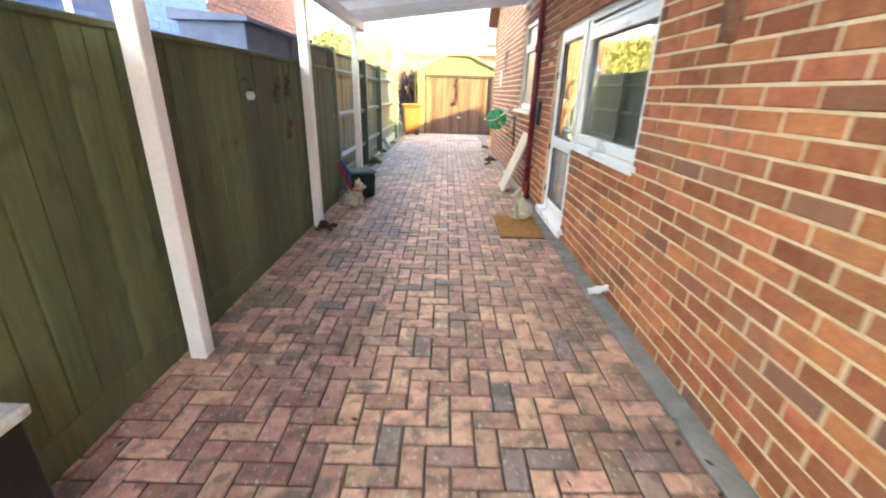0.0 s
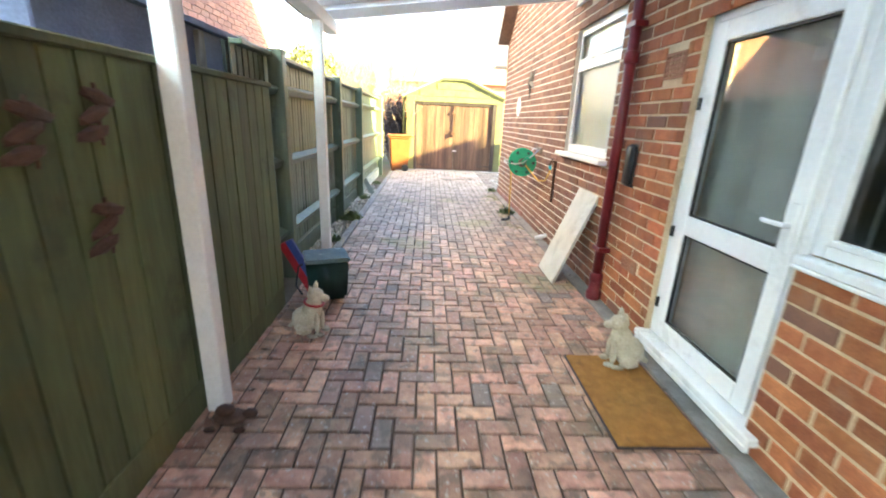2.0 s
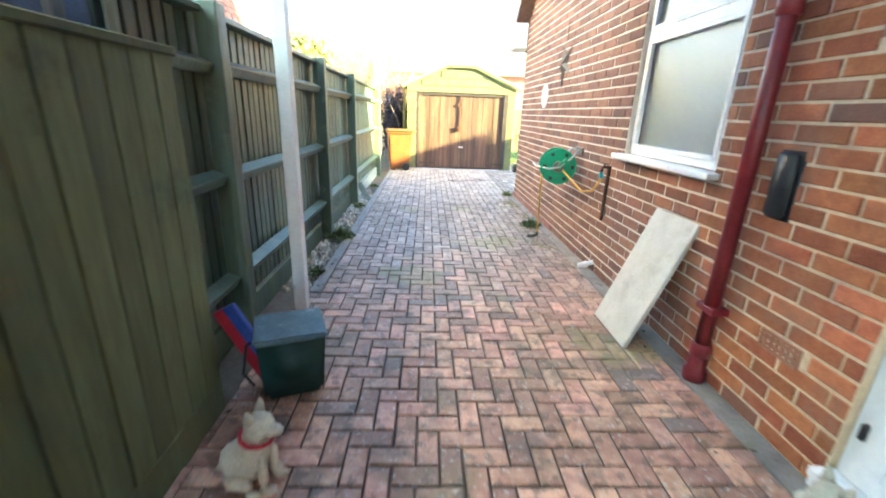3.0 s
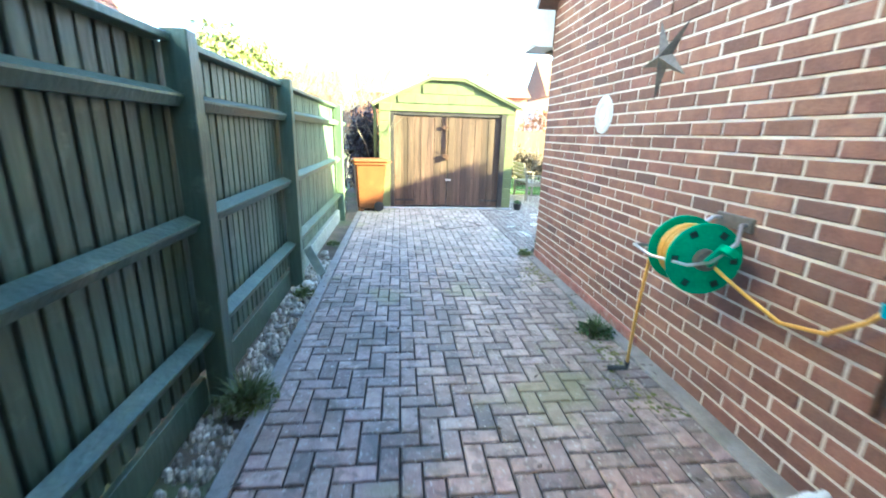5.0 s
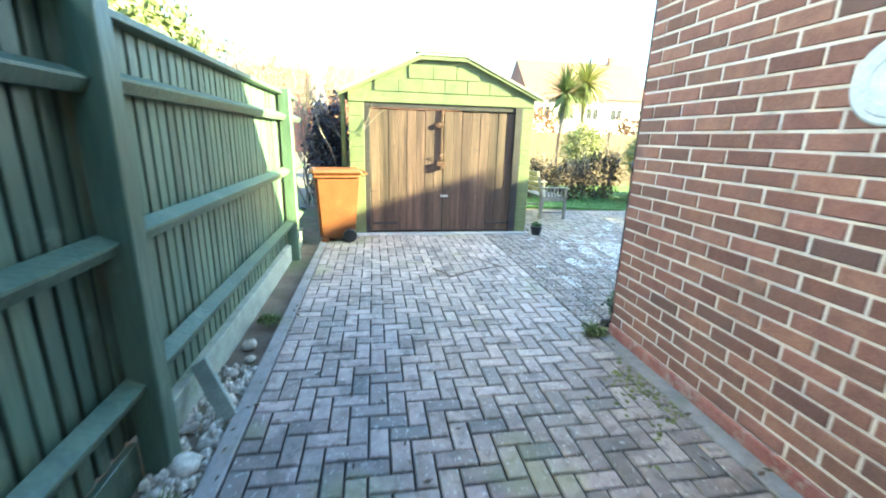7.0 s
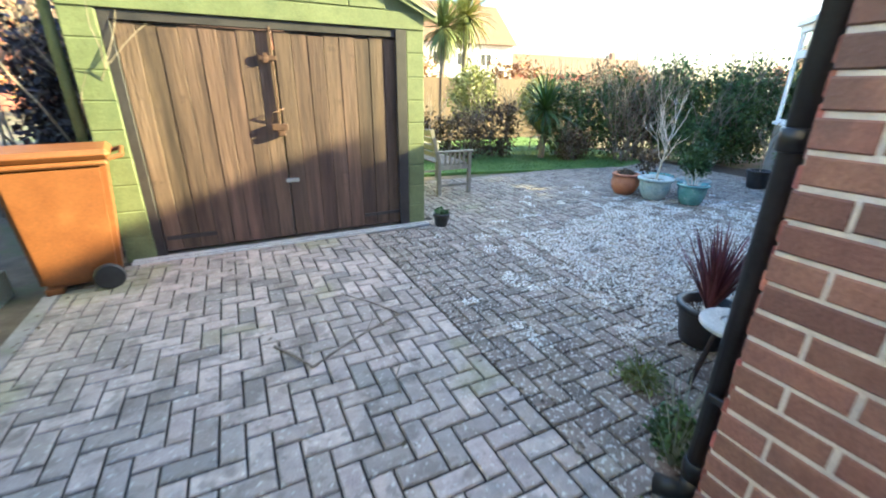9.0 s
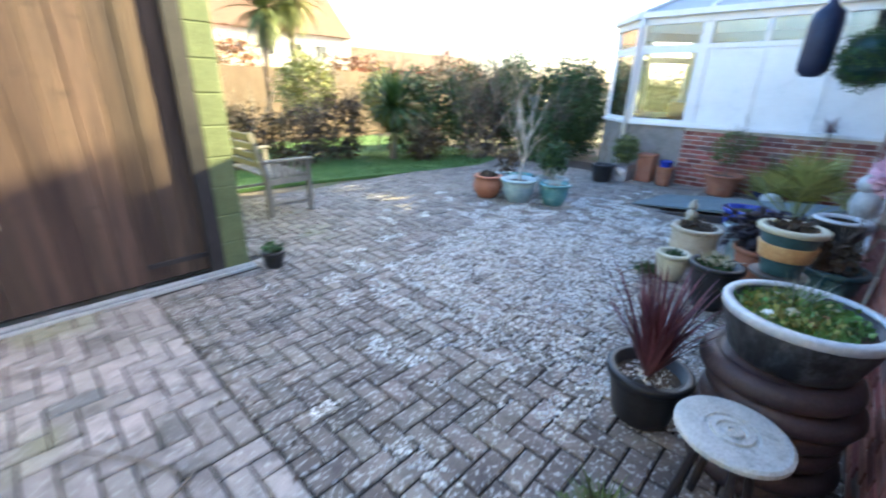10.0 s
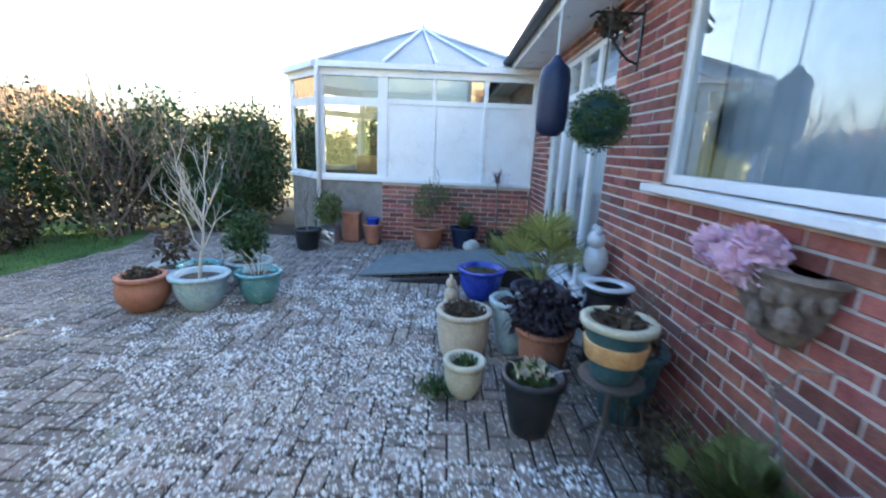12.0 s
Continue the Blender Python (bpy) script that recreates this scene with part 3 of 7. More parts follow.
for i in range(9):
    y = -2.13 + i * 1.07
    bm = bmesh.new()
    prism([(-1.62, 2.508), (1.25, 2.862), (1.25, 2.872), (-1.62, 2.518)], 1.06, Matrix.Translation((0, y, 0)), bm)
    part("roof_sheet", bm, POLYCARB, port).visible_shadow = False
part("wall_plate", boxes((1.205, 1.245, -3, 7.50, 2.70, 2.76)), WHITE_PAINT, port)
gut = [(0.055 * math.cos(a), 0.055 * math.sin(a)) for a in [math.pi + math.pi * i / 8 for i in range(9)]]
part("gutter", prism(gut, 10.6, Matrix.Translation((-1.66, -3.1, 2.50))), GREY_IRON, port, "grey gutter")

# ---- garage ----
G0, G1, GF = -1.0, 1.85, 15.42
gar = thing("garage", "green painted concrete block garage with brown double doors", "garage")
part("wall_back", boxes((G0, G1, 20.3, 20.4, -0.1, 2.1)), LIME, gar)
part("wall_left", boxes((G0, G0 + 0.1, GF + 0.103, 20.3, -0.1, 2.1)), LIME, gar)
part("wall_right", boxes((G1 - 0.1, G1, GF + 0.103, 20.3, -0.1, 2.1)), LIME, gar)
for x0, x1 in ((G0, -0.775), (1.665, G1)):
    p = part("pier", boxes((x0, x1, GF + 0.006, GF + 0.1, -0.1, 1.975)), LIME, gar)
    for j in range(9):
        part("block", boxes((x0 + 0.002, x1 - 0.002, GF, GF + 0.02, j * 0.222 + 0.0, j * 0.222 + 0.214), bevel=0.005), LIME, p)
part("lintel", boxes((G0, G1, GF - 0.012, GF + 0.1, 1.977, 2.125), bevel=0.006), LIME, gar)
gb = part("gable", prism([(G0, 2.127), (G1, 2.127), (0.72, 2.615), (0.08, 2.615)], 0.09, Matrix.Translation((0, GF + 0.006, 0))), LIME, gar)
for j, (a, b) in enumerate(((-0.62, 1.46), (-0.12, 0.95))):
    n = 6 if j == 0 else 3
    for i in range(n):
        x = a + (b - a) * i / n
        part("block", boxes((x + 0.004, x + (b - a) / n - 0.004, GF - 0.006, GF + 0.008, 2.135 + j * 0.19, 2.318 + j * 0.185), bevel=0.005), LIME, gb)
bm = bmesh.new()
edge = [(-1.12, 2.10), (0.05, 2.645), (0.74, 2.645), (1.97, 2.10)]
over = [(x, z + 0.035) for x, z in edge]
prism(edge + over[::-1], 5.2, Matrix.Translation((0, GF - 0.055, 0)), bm)
part("roof_sheet", bm, ROOF_FELT, gar, "grey cement sheet roof")
bm = bmesh.new()
prism([(-1.13, 2.05), (0.05, 2.585), (0.74, 2.585), (1.98, 2.05), (1.98, 2.113), (0.74, 2.642), (0.05, 2.642), (-1.13, 2.113)], 0.03, Matrix.Translation((0, GF - 0.045, 0)), bm)
part("bargeboard", bm, LIME, gar, "green bargeboard")
part("ridge_cap", prism([(-0.02, 2.685), (0.30, 2.73), (0.46, 2.73), (0.80, 2.685)], 5.2, Matrix.Translation((0, GF - 0.065, 0))), ROOF_FELT, gar)
part("door_frame", boxes((-0.773, -0.70, GF + 0.01, GF + 0.09, 0, 1.975), (1.555, 1.663, GF - 0.004, GF + 0.09, 0, 1.975), (-0.70, 1.585, GF + 0.01, GF + 0.09, 1.905, 1.975), bevel=0.003), BLACK_WOOD, gar, "black painted door frame")
for k, (x0, x1) in enumerate(((-0.695, 0.425), (0.435, 1.58))):
    dr = part("door", boxes((x0, x1, GF + 0.06, GF + 0.085, 0.03, 1.9)), BLACK_WOOD, gar)
    n = 8
    w = (x1 - x0) / n
    for i in range(n):
        part("board", boxes((x0 + i * w + 0.0025, x0 + (i + 1) * w - 0.0025, GF + 0.032 + 0.003 * (i % 2), GF + 0.058, 0.035, 1.895 - 0.01 * (i % 3)), bevel=0.003), DOOR_WOOD, dr)
    hx = x0 + 0.02 if k == 0 else x1 - 0.42
    part("hinge", boxes((hx, hx + 0.4, GF + 0.02, GF + 0.031, 0.14, 0.175)), BLACK_WOOD, dr, "black strap hinge")
part("bolt", boxes((0.40, 0.412, GF + 0.004, GF + 0.03, 1.05, 1.93), (0.30, 0.44, GF + 0.0, GF + 0.03, 1.66, 1.70), (0.33, 0.37, GF - 0.004, GF + 0.03, 1.64, 1.72), bevel=0.002), RUSTY, gar, "rusty bolt")
part("padlock", boxes((0.33, 0.47, GF - 0.02, GF + 0.028, 1.07, 1.13), (0.38, 0.44, GF - 0.03, GF + 0.026, 1.02, 1.068), bevel=0.004), RUSTY, gar, "rusty hasp and padlock")
part("staple", tube([(0.34, GF + 0.02, 1.15), (0.36, GF - 0.02, 1.23), (0.46, GF + 0.02, 1.26)], 0.006, 6), RUSTY, gar)
part("keyhole", boxes((0.40, 0.52, GF + 0.018, GF + 0.031, 0.58, 0.615), bevel=0.002), STEEL, gar, "small steel lock plate")
solid("garage_floor", boxes((G0, G1, GF + 0.1, 20.3, -0.044, 0.0)), CONCRETE, "bare concrete garage floor", "floor", "structure")
drain = thing("channel_drain", "narrow grated drain along the garage doors", "drain", kind="structure")
part("channel", boxes((-0.95, 1.86, GF - 0.115, GF - 0.005, -0.04, -0.008)), BLACK_PLASTIC, drain)
for x0 in np.arange(-0.95, 1.85, 0.5):
    bm = bmesh.new()
    x1 = min(x0 + 0.495, 1.86)
    box(bm, x0, x1, GF - 0.115, GF - 0.098, -0.007, 0.012)
    box(bm, x0, x1, GF - 0.022, GF - 0.005, -0.007, 0.012)
    for x in np.arange(x0, x1 - 0.01, 0.025):
        box(bm, x, x + 0.011, GF - 0.0975, GF - 0.0225, -0.005, 0.009)
    part("grate", bm, GALV, drain)


# ---- windows and doors ----
def window_w(name, y0, y1, z0, z1, bars_y, bars_z, label, material, deep=0.06):
    """A white frame in the west wall with bars at the given places; panes are cut between them."""
    w = thing(name, label, "window", kind="structure")
    f = 0.055
    x0, x1 = WX + 0.03, WX + 0.03 + deep
    fr = boxes((x0, x1, y0, y0 + f, z0, z1), (x0, x1, y1 - f, y1, z0, z1), (x0, x1, y0 + f, y1 - f, z0, z0 + f), (x0, x1, y0 + f, y1 - f, z1 - f, z1), bevel=0.004)
    part("window_frame", fr, UPVC, w)
    for y in bars_y:
        part("mullion", boxes((x0 - 0.004, x1, y - 0.035, y + 0.035, z0 + f, z1 - f), bevel=0.004), UPVC, w)
    for z in bars_z:
        part("transom", boxes((x0 - 0.006, x1, y0 + f, y1 - f, z - 0.035, z + 0.035), bevel=0.004), UPVC, w)
    ys, zs = [y0 + f, *bars_y, y1 - f], [z0 + f, *bars_z, z1 - f]
    for a, b in zip(ys, ys[1:]):
        for c, d in zip(zs, zs[1:]):
            p = part("pane", boxes((x0 + 0.028, x0 + 0.034, a, b, c, d)), material, w)
            p.visible_shadow = False
            t = 0.028
            bb = (a + (0.035 if a in bars_y else 0), b - (0.035 if b in bars_y else 0), c + (0.035 if c in bars_z else 0), d - (0.035 if d in bars_z else 0))
            part("sash", boxes((x0 - 0.012, x0 + 0.02, bb[0], bb[0] + t, bb[2], bb[3]), (x0 - 0.012, x0 + 0.02, bb[1] - t, bb[1], bb[2], bb[3]), (x0 - 0.012, x0 + 0.02, bb[0] + t, bb[1] - t, bb[2], bb[2] + t), (x0 - 0.012, x0 + 0.02, bb[0] + t, bb[1] - t, bb[3] - t, bb[3]), bevel=0.003), UPVC, w)
    return w


w1 = window_w("window_1", 2.755, 4.165, 1.008, 2.125, (), (1.955,), "white plastic window with vertical blinds behind the glass", GLASS)
part("window_sill", boxes((WX - 0.045, WX + 0.03, 2.70, 4.165, 0.965, 1.005), (WX - 0.045, WX - 0.028, 2.70, 4.165, 0.945, 0.964), bevel=0.006), UPVC, w1)
w2 = window_w("window_2", 6.28, 7.44, 1.2, 2.465, (), (2.10,), "white plastic window with frosted panes", FROSTED)
part("window_sill", boxes((WX - 0.09, WX + 0.03, 6.22, 7.53, 1.155, 1.196), bevel=0.006), UPVC, w2)
part("backing", boxes((WX + 0.2, WX + 0.21, 6.26, 7.46, 1.19, 2.47)), CURTAIN, w2, "pale curtain behind the glass")

d1 = thing("door_1", "white plastic half-glazed side door with lever handle", "door", kind="structure")
x0, x1 = WX + 0.03, WX + 0.09
part("door_frame", boxes((x0, x1, 4.17, 4.225, 0.12, 2.125), (x0, x1, 5.11, 5.165, 0.12, 2.125), (x0, x1, 4.225, 5.11, 2.07, 2.125), bevel=0.004), UPVC, d1)
leaf = part("door_leaf", boxes((x0 - 0.012, x1 - 0.01, 4.228, 4.33, 0.13, 2.066), (x0 - 0.012, x1 - 0.01, 5.005, 5.107, 0.13, 2.066), (x0 - 0.012, x1 - 0.01, 4.33, 5.005, 0.13, 0.25), (x0 - 0.012, x1 - 0.01, 4.33, 5.005, 0.86, 0.98), (x0 - 0.012, x1 - 0.01, 4.33, 5.005, 1.96, 2.066), bevel=0.005), UPVC, d1)
for z0, z1 in ((0.25, 0.86), (0.98, 1.96)):
    p = part("pane", boxes((x0 + 0.02, x0 + 0.026, 4.33, 5.005, z0, z1)), GLASS, leaf)
    p.visible_shadow = False
    g = 0.012
    part("gasket", boxes((x0 - 0.002, x0 + 0.012, 4.33, 4.33 + g, z0, z1), (x0 - 0.002, x0 + 0.012, 5.005 - g, 5.005, z0, z1), (x0 - 0.002, x0 + 0.012, 4.33 + g, 5.005 - g, z0, z0 + g), (x0 - 0.002, x0 + 0.012, 4.33 + g, 5.005 - g, z1 - g, z1)), BLACK_PLASTIC, leaf, "black rubber gasket")
part("door_handle", boxes((x0 - 0.022, x0 - 0.012, 4.255, 4.29, 0.98, 1.2), (x0 - 0.06, x0 - 0.022, 4.262, 4.283, 1.09, 1.11), (x0 - 0.062, x0 - 0.045, 4.262, 4.40, 1.09, 1.112), bevel=0.004), UPVC, leaf, "white lever handle")
for z in (0.32, 0.82, 1.6):
    part("hinge", boxes((x0 - 0.028, x0 - 0.0, 5.10, 5.125, z, z + 0.07), bevel=0.004), BLACK_PLASTIC, d1)
part("door_sill", boxes((WX - 0.065, WX + 0.09, 4.08, 5.19, 0.07, 0.118), (WX - 0.063, WX - 0.03, 4.09, 5.18, 0.03, 0.069), (WX - 0.02, WX + 0.02, 4.17, 5.16, 0.0, 0.069), bevel=0.006), UPVC, d1, "white projecting door sill")
blind = thing("vertical_blind", "cream fabric vertical blind behind the window", "blind")
part("rail", boxes((WX + 0.135, WX + 0.175, 2.76, 4.16, 2.05, 2.09)), UPVC, blind)
for i in range(13):
    y = 2.80 + i * 0.105
    m = Matrix.Translation((WX + 0.155, y, 0)) @ Matrix.Rotation(radians(32), 4, "Z")
    bm = bmesh.new()
    box(bm, -0.044, 0.044, -0.001, 0.001, 1.05, 2.045, m)
    part("vane", bm, BLIND, blind)
bm = bmesh.new()
pts = [(WX + 0.17 + 0.02 * math.sin(i * 1.1), 4.2 + i * 0.05) for i in range(20)]
for (xa, ya), (xb, yb) in zip(pts, pts[1:]):
    bm.faces.new([bm.verts.new(v) for v in ((xa, ya, 0.05), (xb, yb, 0.05), (xb, yb, 2.1), (xa, ya, 2.1))])
bmesh.ops.remove_doubles(bm, verts=bm.verts[:], dist=0.0001)
solid("door_curtain", bm, BLIND, "pale curtain hanging inside the side door", "curtain", smooth=True)


def window_g(name, x0, x1, z0, z1, bars, label, category="window"):
    """A white frame in the garden wall with upright bars."""
    w = thing(name, label, category, kind="structure")
    f, y0, y1 = 0.06, GY - 0.09, GY - 0.02
    part("window_frame", boxes((x0, x0 + f, y0, y1, z0, z1), (x1 - f, x1, y0, y1, z0, z1), (x0 + f, x1 - f, y0, y1, z0, z0 + f), (x0 + f, x1 - f, y0, y1, z1 - f, z1), bevel=0.004), UPVC, w)
    for x in bars:
        part("mullion", boxes((x - 0.045, x + 0.045, y0, y1 + 0.005, z0 + f, z1 - f), bevel=0.004), UPVC, w)
    xs = [x0 + f, *bars, x1 - f]
    for a, b in zip(xs, xs[1:]):
        p = part("pane", boxes((a, b, y1 - 0.03, y1 - 0.024, z0 + f, z1 - f)), GLASS, w)
        p.visible_shadow = False
    return w


w3 = window_g("window_3", GW0 + 0.005, GW1 - 0.005, 1.285, 2.415, (2.62,), "wide white plastic window reflecting the garden and sky")
part("window_sill", boxes((GW0 - 0.05, GW1 + 0.09, GY - 0.02, GY + 0.085, 1.235, 1.28), bevel=0.006), UPVC, w3)
part("opener", boxes((1.965, 2.02, GY - 0.04, GY - 0.005, 1.345, 2.355), (2.52, 2.575, GY - 0.04, GY - 0.005, 1.345, 2.355), (2.02, 2.52, GY - 0.04, GY - 0.005, 1.345, 1.40), (2.02, 2.52, GY - 0.04, GY - 0.005, 2.30, 2.355), bevel=0.004), UPVC, w3)
bm = bmesh.new()
for i in range(60):
    xa, xb = 1.9 + i * 0.043, 1.9 + (i + 1) * 0.043
    bm.faces.new([bm.verts.new(v) for v in ((xa, GY - 0.34 + 0.02 * math.sin(i * 1.9), 1.2), (xb, GY - 0.34 + 0.02 * math.sin((i + 1) * 1.9), 1.2), (xb, GY - 0.34 + 0.02 * math.sin((i + 1) * 1.9), 2.45), (xa, GY - 0.34 + 0.02 * math.sin(i * 1.9), 2.45))])
bmesh.ops.remove_doubles(bm, verts=bm.verts[:], dist=0.0001)
solid("net_curtain", bm, CURTAIN, "grey-blue net curtain behind the garden window", "curtain", smooth=True)
fd = window_g("door_2", FD0 + 0.005, FD1 - 0.005, 0.12, 2.415, (5.85, 6.35, 6.85), "white glazed garden doors with side lights", "door")
part("door_sill", boxes((FD0, FD1, GY - 0.02, GY + 0.11, 0.07, 0.118), (FD0, FD1, GY - 0.02, GY + 0.09, -0.01, 0.069), bevel=0.006), UPVC, fd)
part("transom", boxes((FD0 + 0.065, FD1 - 0.065, GY - 0.085, GY - 0.012, 1.98, 2.05), bevel=0.004), UPVC, fd)
part("curtain", boxes((FD0, FD1, GY - 0.3, GY - 0.29, 0.1, 2.45)), CURTAIN, fd, "pale curtain behind the glass")

# ---- conservatory ----
con = thing("conservatory", "white plastic conservatory on a dwarf wall", "conservatory")
CX = 8.3
plan = [(CX, GY + 0.02), (CX, 14.0), (CX, 14.95), (CX + 0.75, 15.65), (CX + 2.4, 15.65), (CX + 3.1, 14.95), (CX + 3.1, GY + 0.02)]


def run(a, b, z0, z1, t, out=0.0):
    """A slab standing on the line a to b, thickness t to its inside."""
    a, b = Vector((*a, 0)), Vector((*b, 0))
    d = (b - a).normalized()
    n = Vector((d.y, -d.x, 0))
    m = Matrix.Translation(a - n * out) @ Matrix(((d.x, n.x, 0, 0), (d.y, n.y, 0, 0), (0, 0, 1, 0), (0, 0, 0, 1)))
    bm = bmesh.new()
    box(bm, 0, (b - a).length, 0, t, z0, z1, m)
    return bm, m, (b - a).length


for i, (a, b) in enumerate(zip(plan, plan[1:])):
    part("dwarf_wall", run(a, b, -0.1, 0.90, 0.12)[0], MORTAR if i == 0 else CONCRETE, con)
    part("sill", run(a, b, 0.901, 0.95, 0.16, 0.05)[0], UPVC, con)
    part("head", run(a, b, 2.40, 2.50, 0.10, 0.02)[0], UPVC, con)
    part("gutter", run(a, b, 2.50, 2.58, 0.10, 0.10)[0], UPVC, con)
    bm, m, length = run(a, b, 2.04, 2.11, 0.07)
    part("transom", bm, UPVC, con)
    n = 3 if i == 0 else (1 if length < 1.2 else 2)
    for k in range(n + 1):
        bm = bmesh.new()
        u = min(max(length * k / n - 0.035, 0), length - 0.07)
        wd = 0.03 if (i == 0 and 0 < k < n) else 0.035
        box(bm, u + 0.035 - wd, u + 0.035 + wd, -0.005, 0.075, 0.95, 2.40, m)
        part("mullion", bm, UPVC, con)
    for k in range(n):
        u0, u1 = length * k / n + 0.03, length * (k + 1) / n - 0.03
        bm = bmesh.new()
        box(bm, u0, u1, 0.03, 0.036, 2.11, 2.40, m)
        p = part("pane", bm, GLASS, con)
        p.visible_shadow = False
        bm = bmesh.new()
        box(bm, u0, u1, 0.02, 0.04, 0.95, 2.04, m)
        p = part("panel" if i == 0 else "pane", bm, UPVC if i == 0 else GLASS, con, "plain white panel" if i == 0 else "")
        if i:
            p.visible_shadow = False
            bm = bmesh.new()
            for q in ((u0, u0 + 0.05, 0.95, 2.04), (u1 - 0.05, u1, 0.95, 2.04), (u0 + 0.05, u1 - 0.05, 0.95, 1.0), (u0 + 0.05, u1 - 0.05, 1.99, 2.04)):
                box(bm, q[0], q[1], 0.0, 0.028, q[2], q[3], m)
            part("sash", bm, UPVC, con)
PEAK = Vector((CX + 1.55, 13.55, 3.42))
for i, (a, b) in enumerate(zip(plan, [*plan[1:], plan[0]])):
    va, vb = Vector((*a, 2.57)), Vector((*b, 2.57))
    top_a = top_b = PEAK
    bm = bmesh.new()
    loop = [va, vb, top_b] if (top_a - top_b).length < 0.01 else [va, vb, top_b, top_a]
    lo = [bm.verts.new(v) for v in loop]
    hi = [bm.verts.new(v + Vector((0, 0, 0.02))) for v in loop]
    bm.faces.new(lo)
    bm.faces.new(hi[::-1])
    for k in range(len(lo)):
        bm.faces.new((lo[k], hi[k], hi[(k + 1) % len(lo)], lo[(k + 1) % len(lo)]))
    bmesh.ops.recalc_face_normals(bm, faces=bm.faces[:])
    part("roof_sheet", bm, OPAL, con)
    part("glazing_bar", tube([va + Vector((0, 0, 0.04)), top_a + Vector((0, 0, 0.04))], 0.025, 6), UPVC, con)
    if i == 0:
        for f in (0.33, 0.66):
            q = va.lerp(vb, f)
            part("glazing_bar", tube([q + Vector((0, 0, 0.04)), top_a.lerp(top_b, f) + Vector((0, 0, 0.04))], 0.02, 6), UPVC, con)
part("finial", lathe([(0.06, 3.4), (0.05, 3.5), (0.02, 3.53), (0.012, 3.7), (0.0, 3.82)], 10, Matrix.Translation((PEAK.x, PEAK.y, 0))), UPVC, con, smooth=True)
part("downpipe", tube([(CX - 0.09, 14.93, 2.5), (CX - 0.07, 14.95, 2.36), (CX - 0.05, 14.95, 0.02)], 0.035, 8), UPVC, con, smooth=True)
solid("conservatory_floor", boxes((CX + 0.12, CX + 2.98, GY + 0.02, 15.0, -0.04, 0.06)), CONCRETE, "plain conservatory floor", "floor", "structure")
solid("cushion", boxes((CX + 1.2, CX + 1.6, 14.2, 14.7, 0.95, 1.25), bevel=0.05), OCHRE, "orange patterned cushion seen through the glass", "cushion")


# ---- plants ----
def cloud(blobs, n, size, rng, flat=0.4):
    """Many small folded leaves spread through ellipsoids (x, y, z, rx, ry, rz), thicker towards the outside."""
    verts, faces = [], []
    weight = np.array([b[3] * b[4] * b[5] for b in blobs]) ** 0.67
    for b, k in zip(blobs, (n * weight / weight.sum()).astype(int)):
        d = rng.normal(size=(k, 3))
        d /= np.linalg.norm(d, axis=1)[:, None]
        r = rng.uniform(0.25, 1, k) ** 0.5 * (1 + 0.22 * np.sin(d[:, 0] * 7 + b[0] * 3) * np.cos(d[:, 2] * 6 + b[1])) * rng.uniform(0.85, 1.12, k)
        c = np.array(b[:3]) + d * r[:, None] * np.array(b[3:])
        u = rng.normal(size=(k, 3)) + np.array((0, 0, -flat))
        u /= np.linalg.norm(u, axis=1)[:, None]
        v = np.cross(u, rng.normal(size=(k, 3)))
        v /= np.linalg.norm(v, axis=1)[:, None]
        w = np.cross(u, v)
        s = (size * rng.uniform(0.6, 1.4, k))[:, None]
        q = np.stack([c, c + s * (0.5 * u + 0.3 * v + 0.1 * w), c + s * u, c + s * (0.5 * u - 0.3 * v + 0.1 * w)], 1)
        base = len(verts)
        verts += q.reshape(-1, 3).tolist()
        for i in range(k):
            o = base + 4 * i
            faces += [(o, o + 1, o + 2), (o, o + 2, o + 3)]
    return verts, faces


def leaves(name, blobs, n, size, material, parent, seed, label="", flat=0.4):
    verts, faces = cloud(blobs, n, size, np.random.default_rng(seed), flat)
    verts = [(x, y, max(z, 0.01)) for x, y, z in verts]
    me = bpy.data.meshes.new(name)
    me.from_pydata(verts, [], faces)
    me.materials.append(material)
    ob = new(name, me)
    ob.parent = parent
    if label:
        tagged(ob, label)
    return ob


def branches(base, height, spread, count, seed, thick=0.02, lean=(0, 0), depth=2, bm=None):
    """Limbs that fork into thin twigs."""
    rng = random.Random(seed)
    bm = bm or bmesh.new()

    def grow(p, d, length, r, level):
        pts = [p]
        for k in range(4):
            d = (d + Vector((rng.uniform(-.25, .25), rng.uniform(-.25, .25), rng.uniform(-.02, .2)))).normalized()
            pts.append(pts[-1] + d * length / 4)
        tube(pts, r, 5, bm, r * 0.45)
        if level < depth:
            for k in range(3 if level else count):
                q = pts[rng.choice((2, 3, 4))]
                e = (d + Vector((rng.uniform(-1, 1), rng.uniform(-1, 1), rng.uniform(-.1, .6))) * spread).normalized()
                grow(q, e, length * rng.uniform(0.45, 0.75), r * 0.5, level + 1)

    grow(Vector(base), Vector((lean[0], lean[1], 1)).normalized(), height, thick, 0)
    return bm


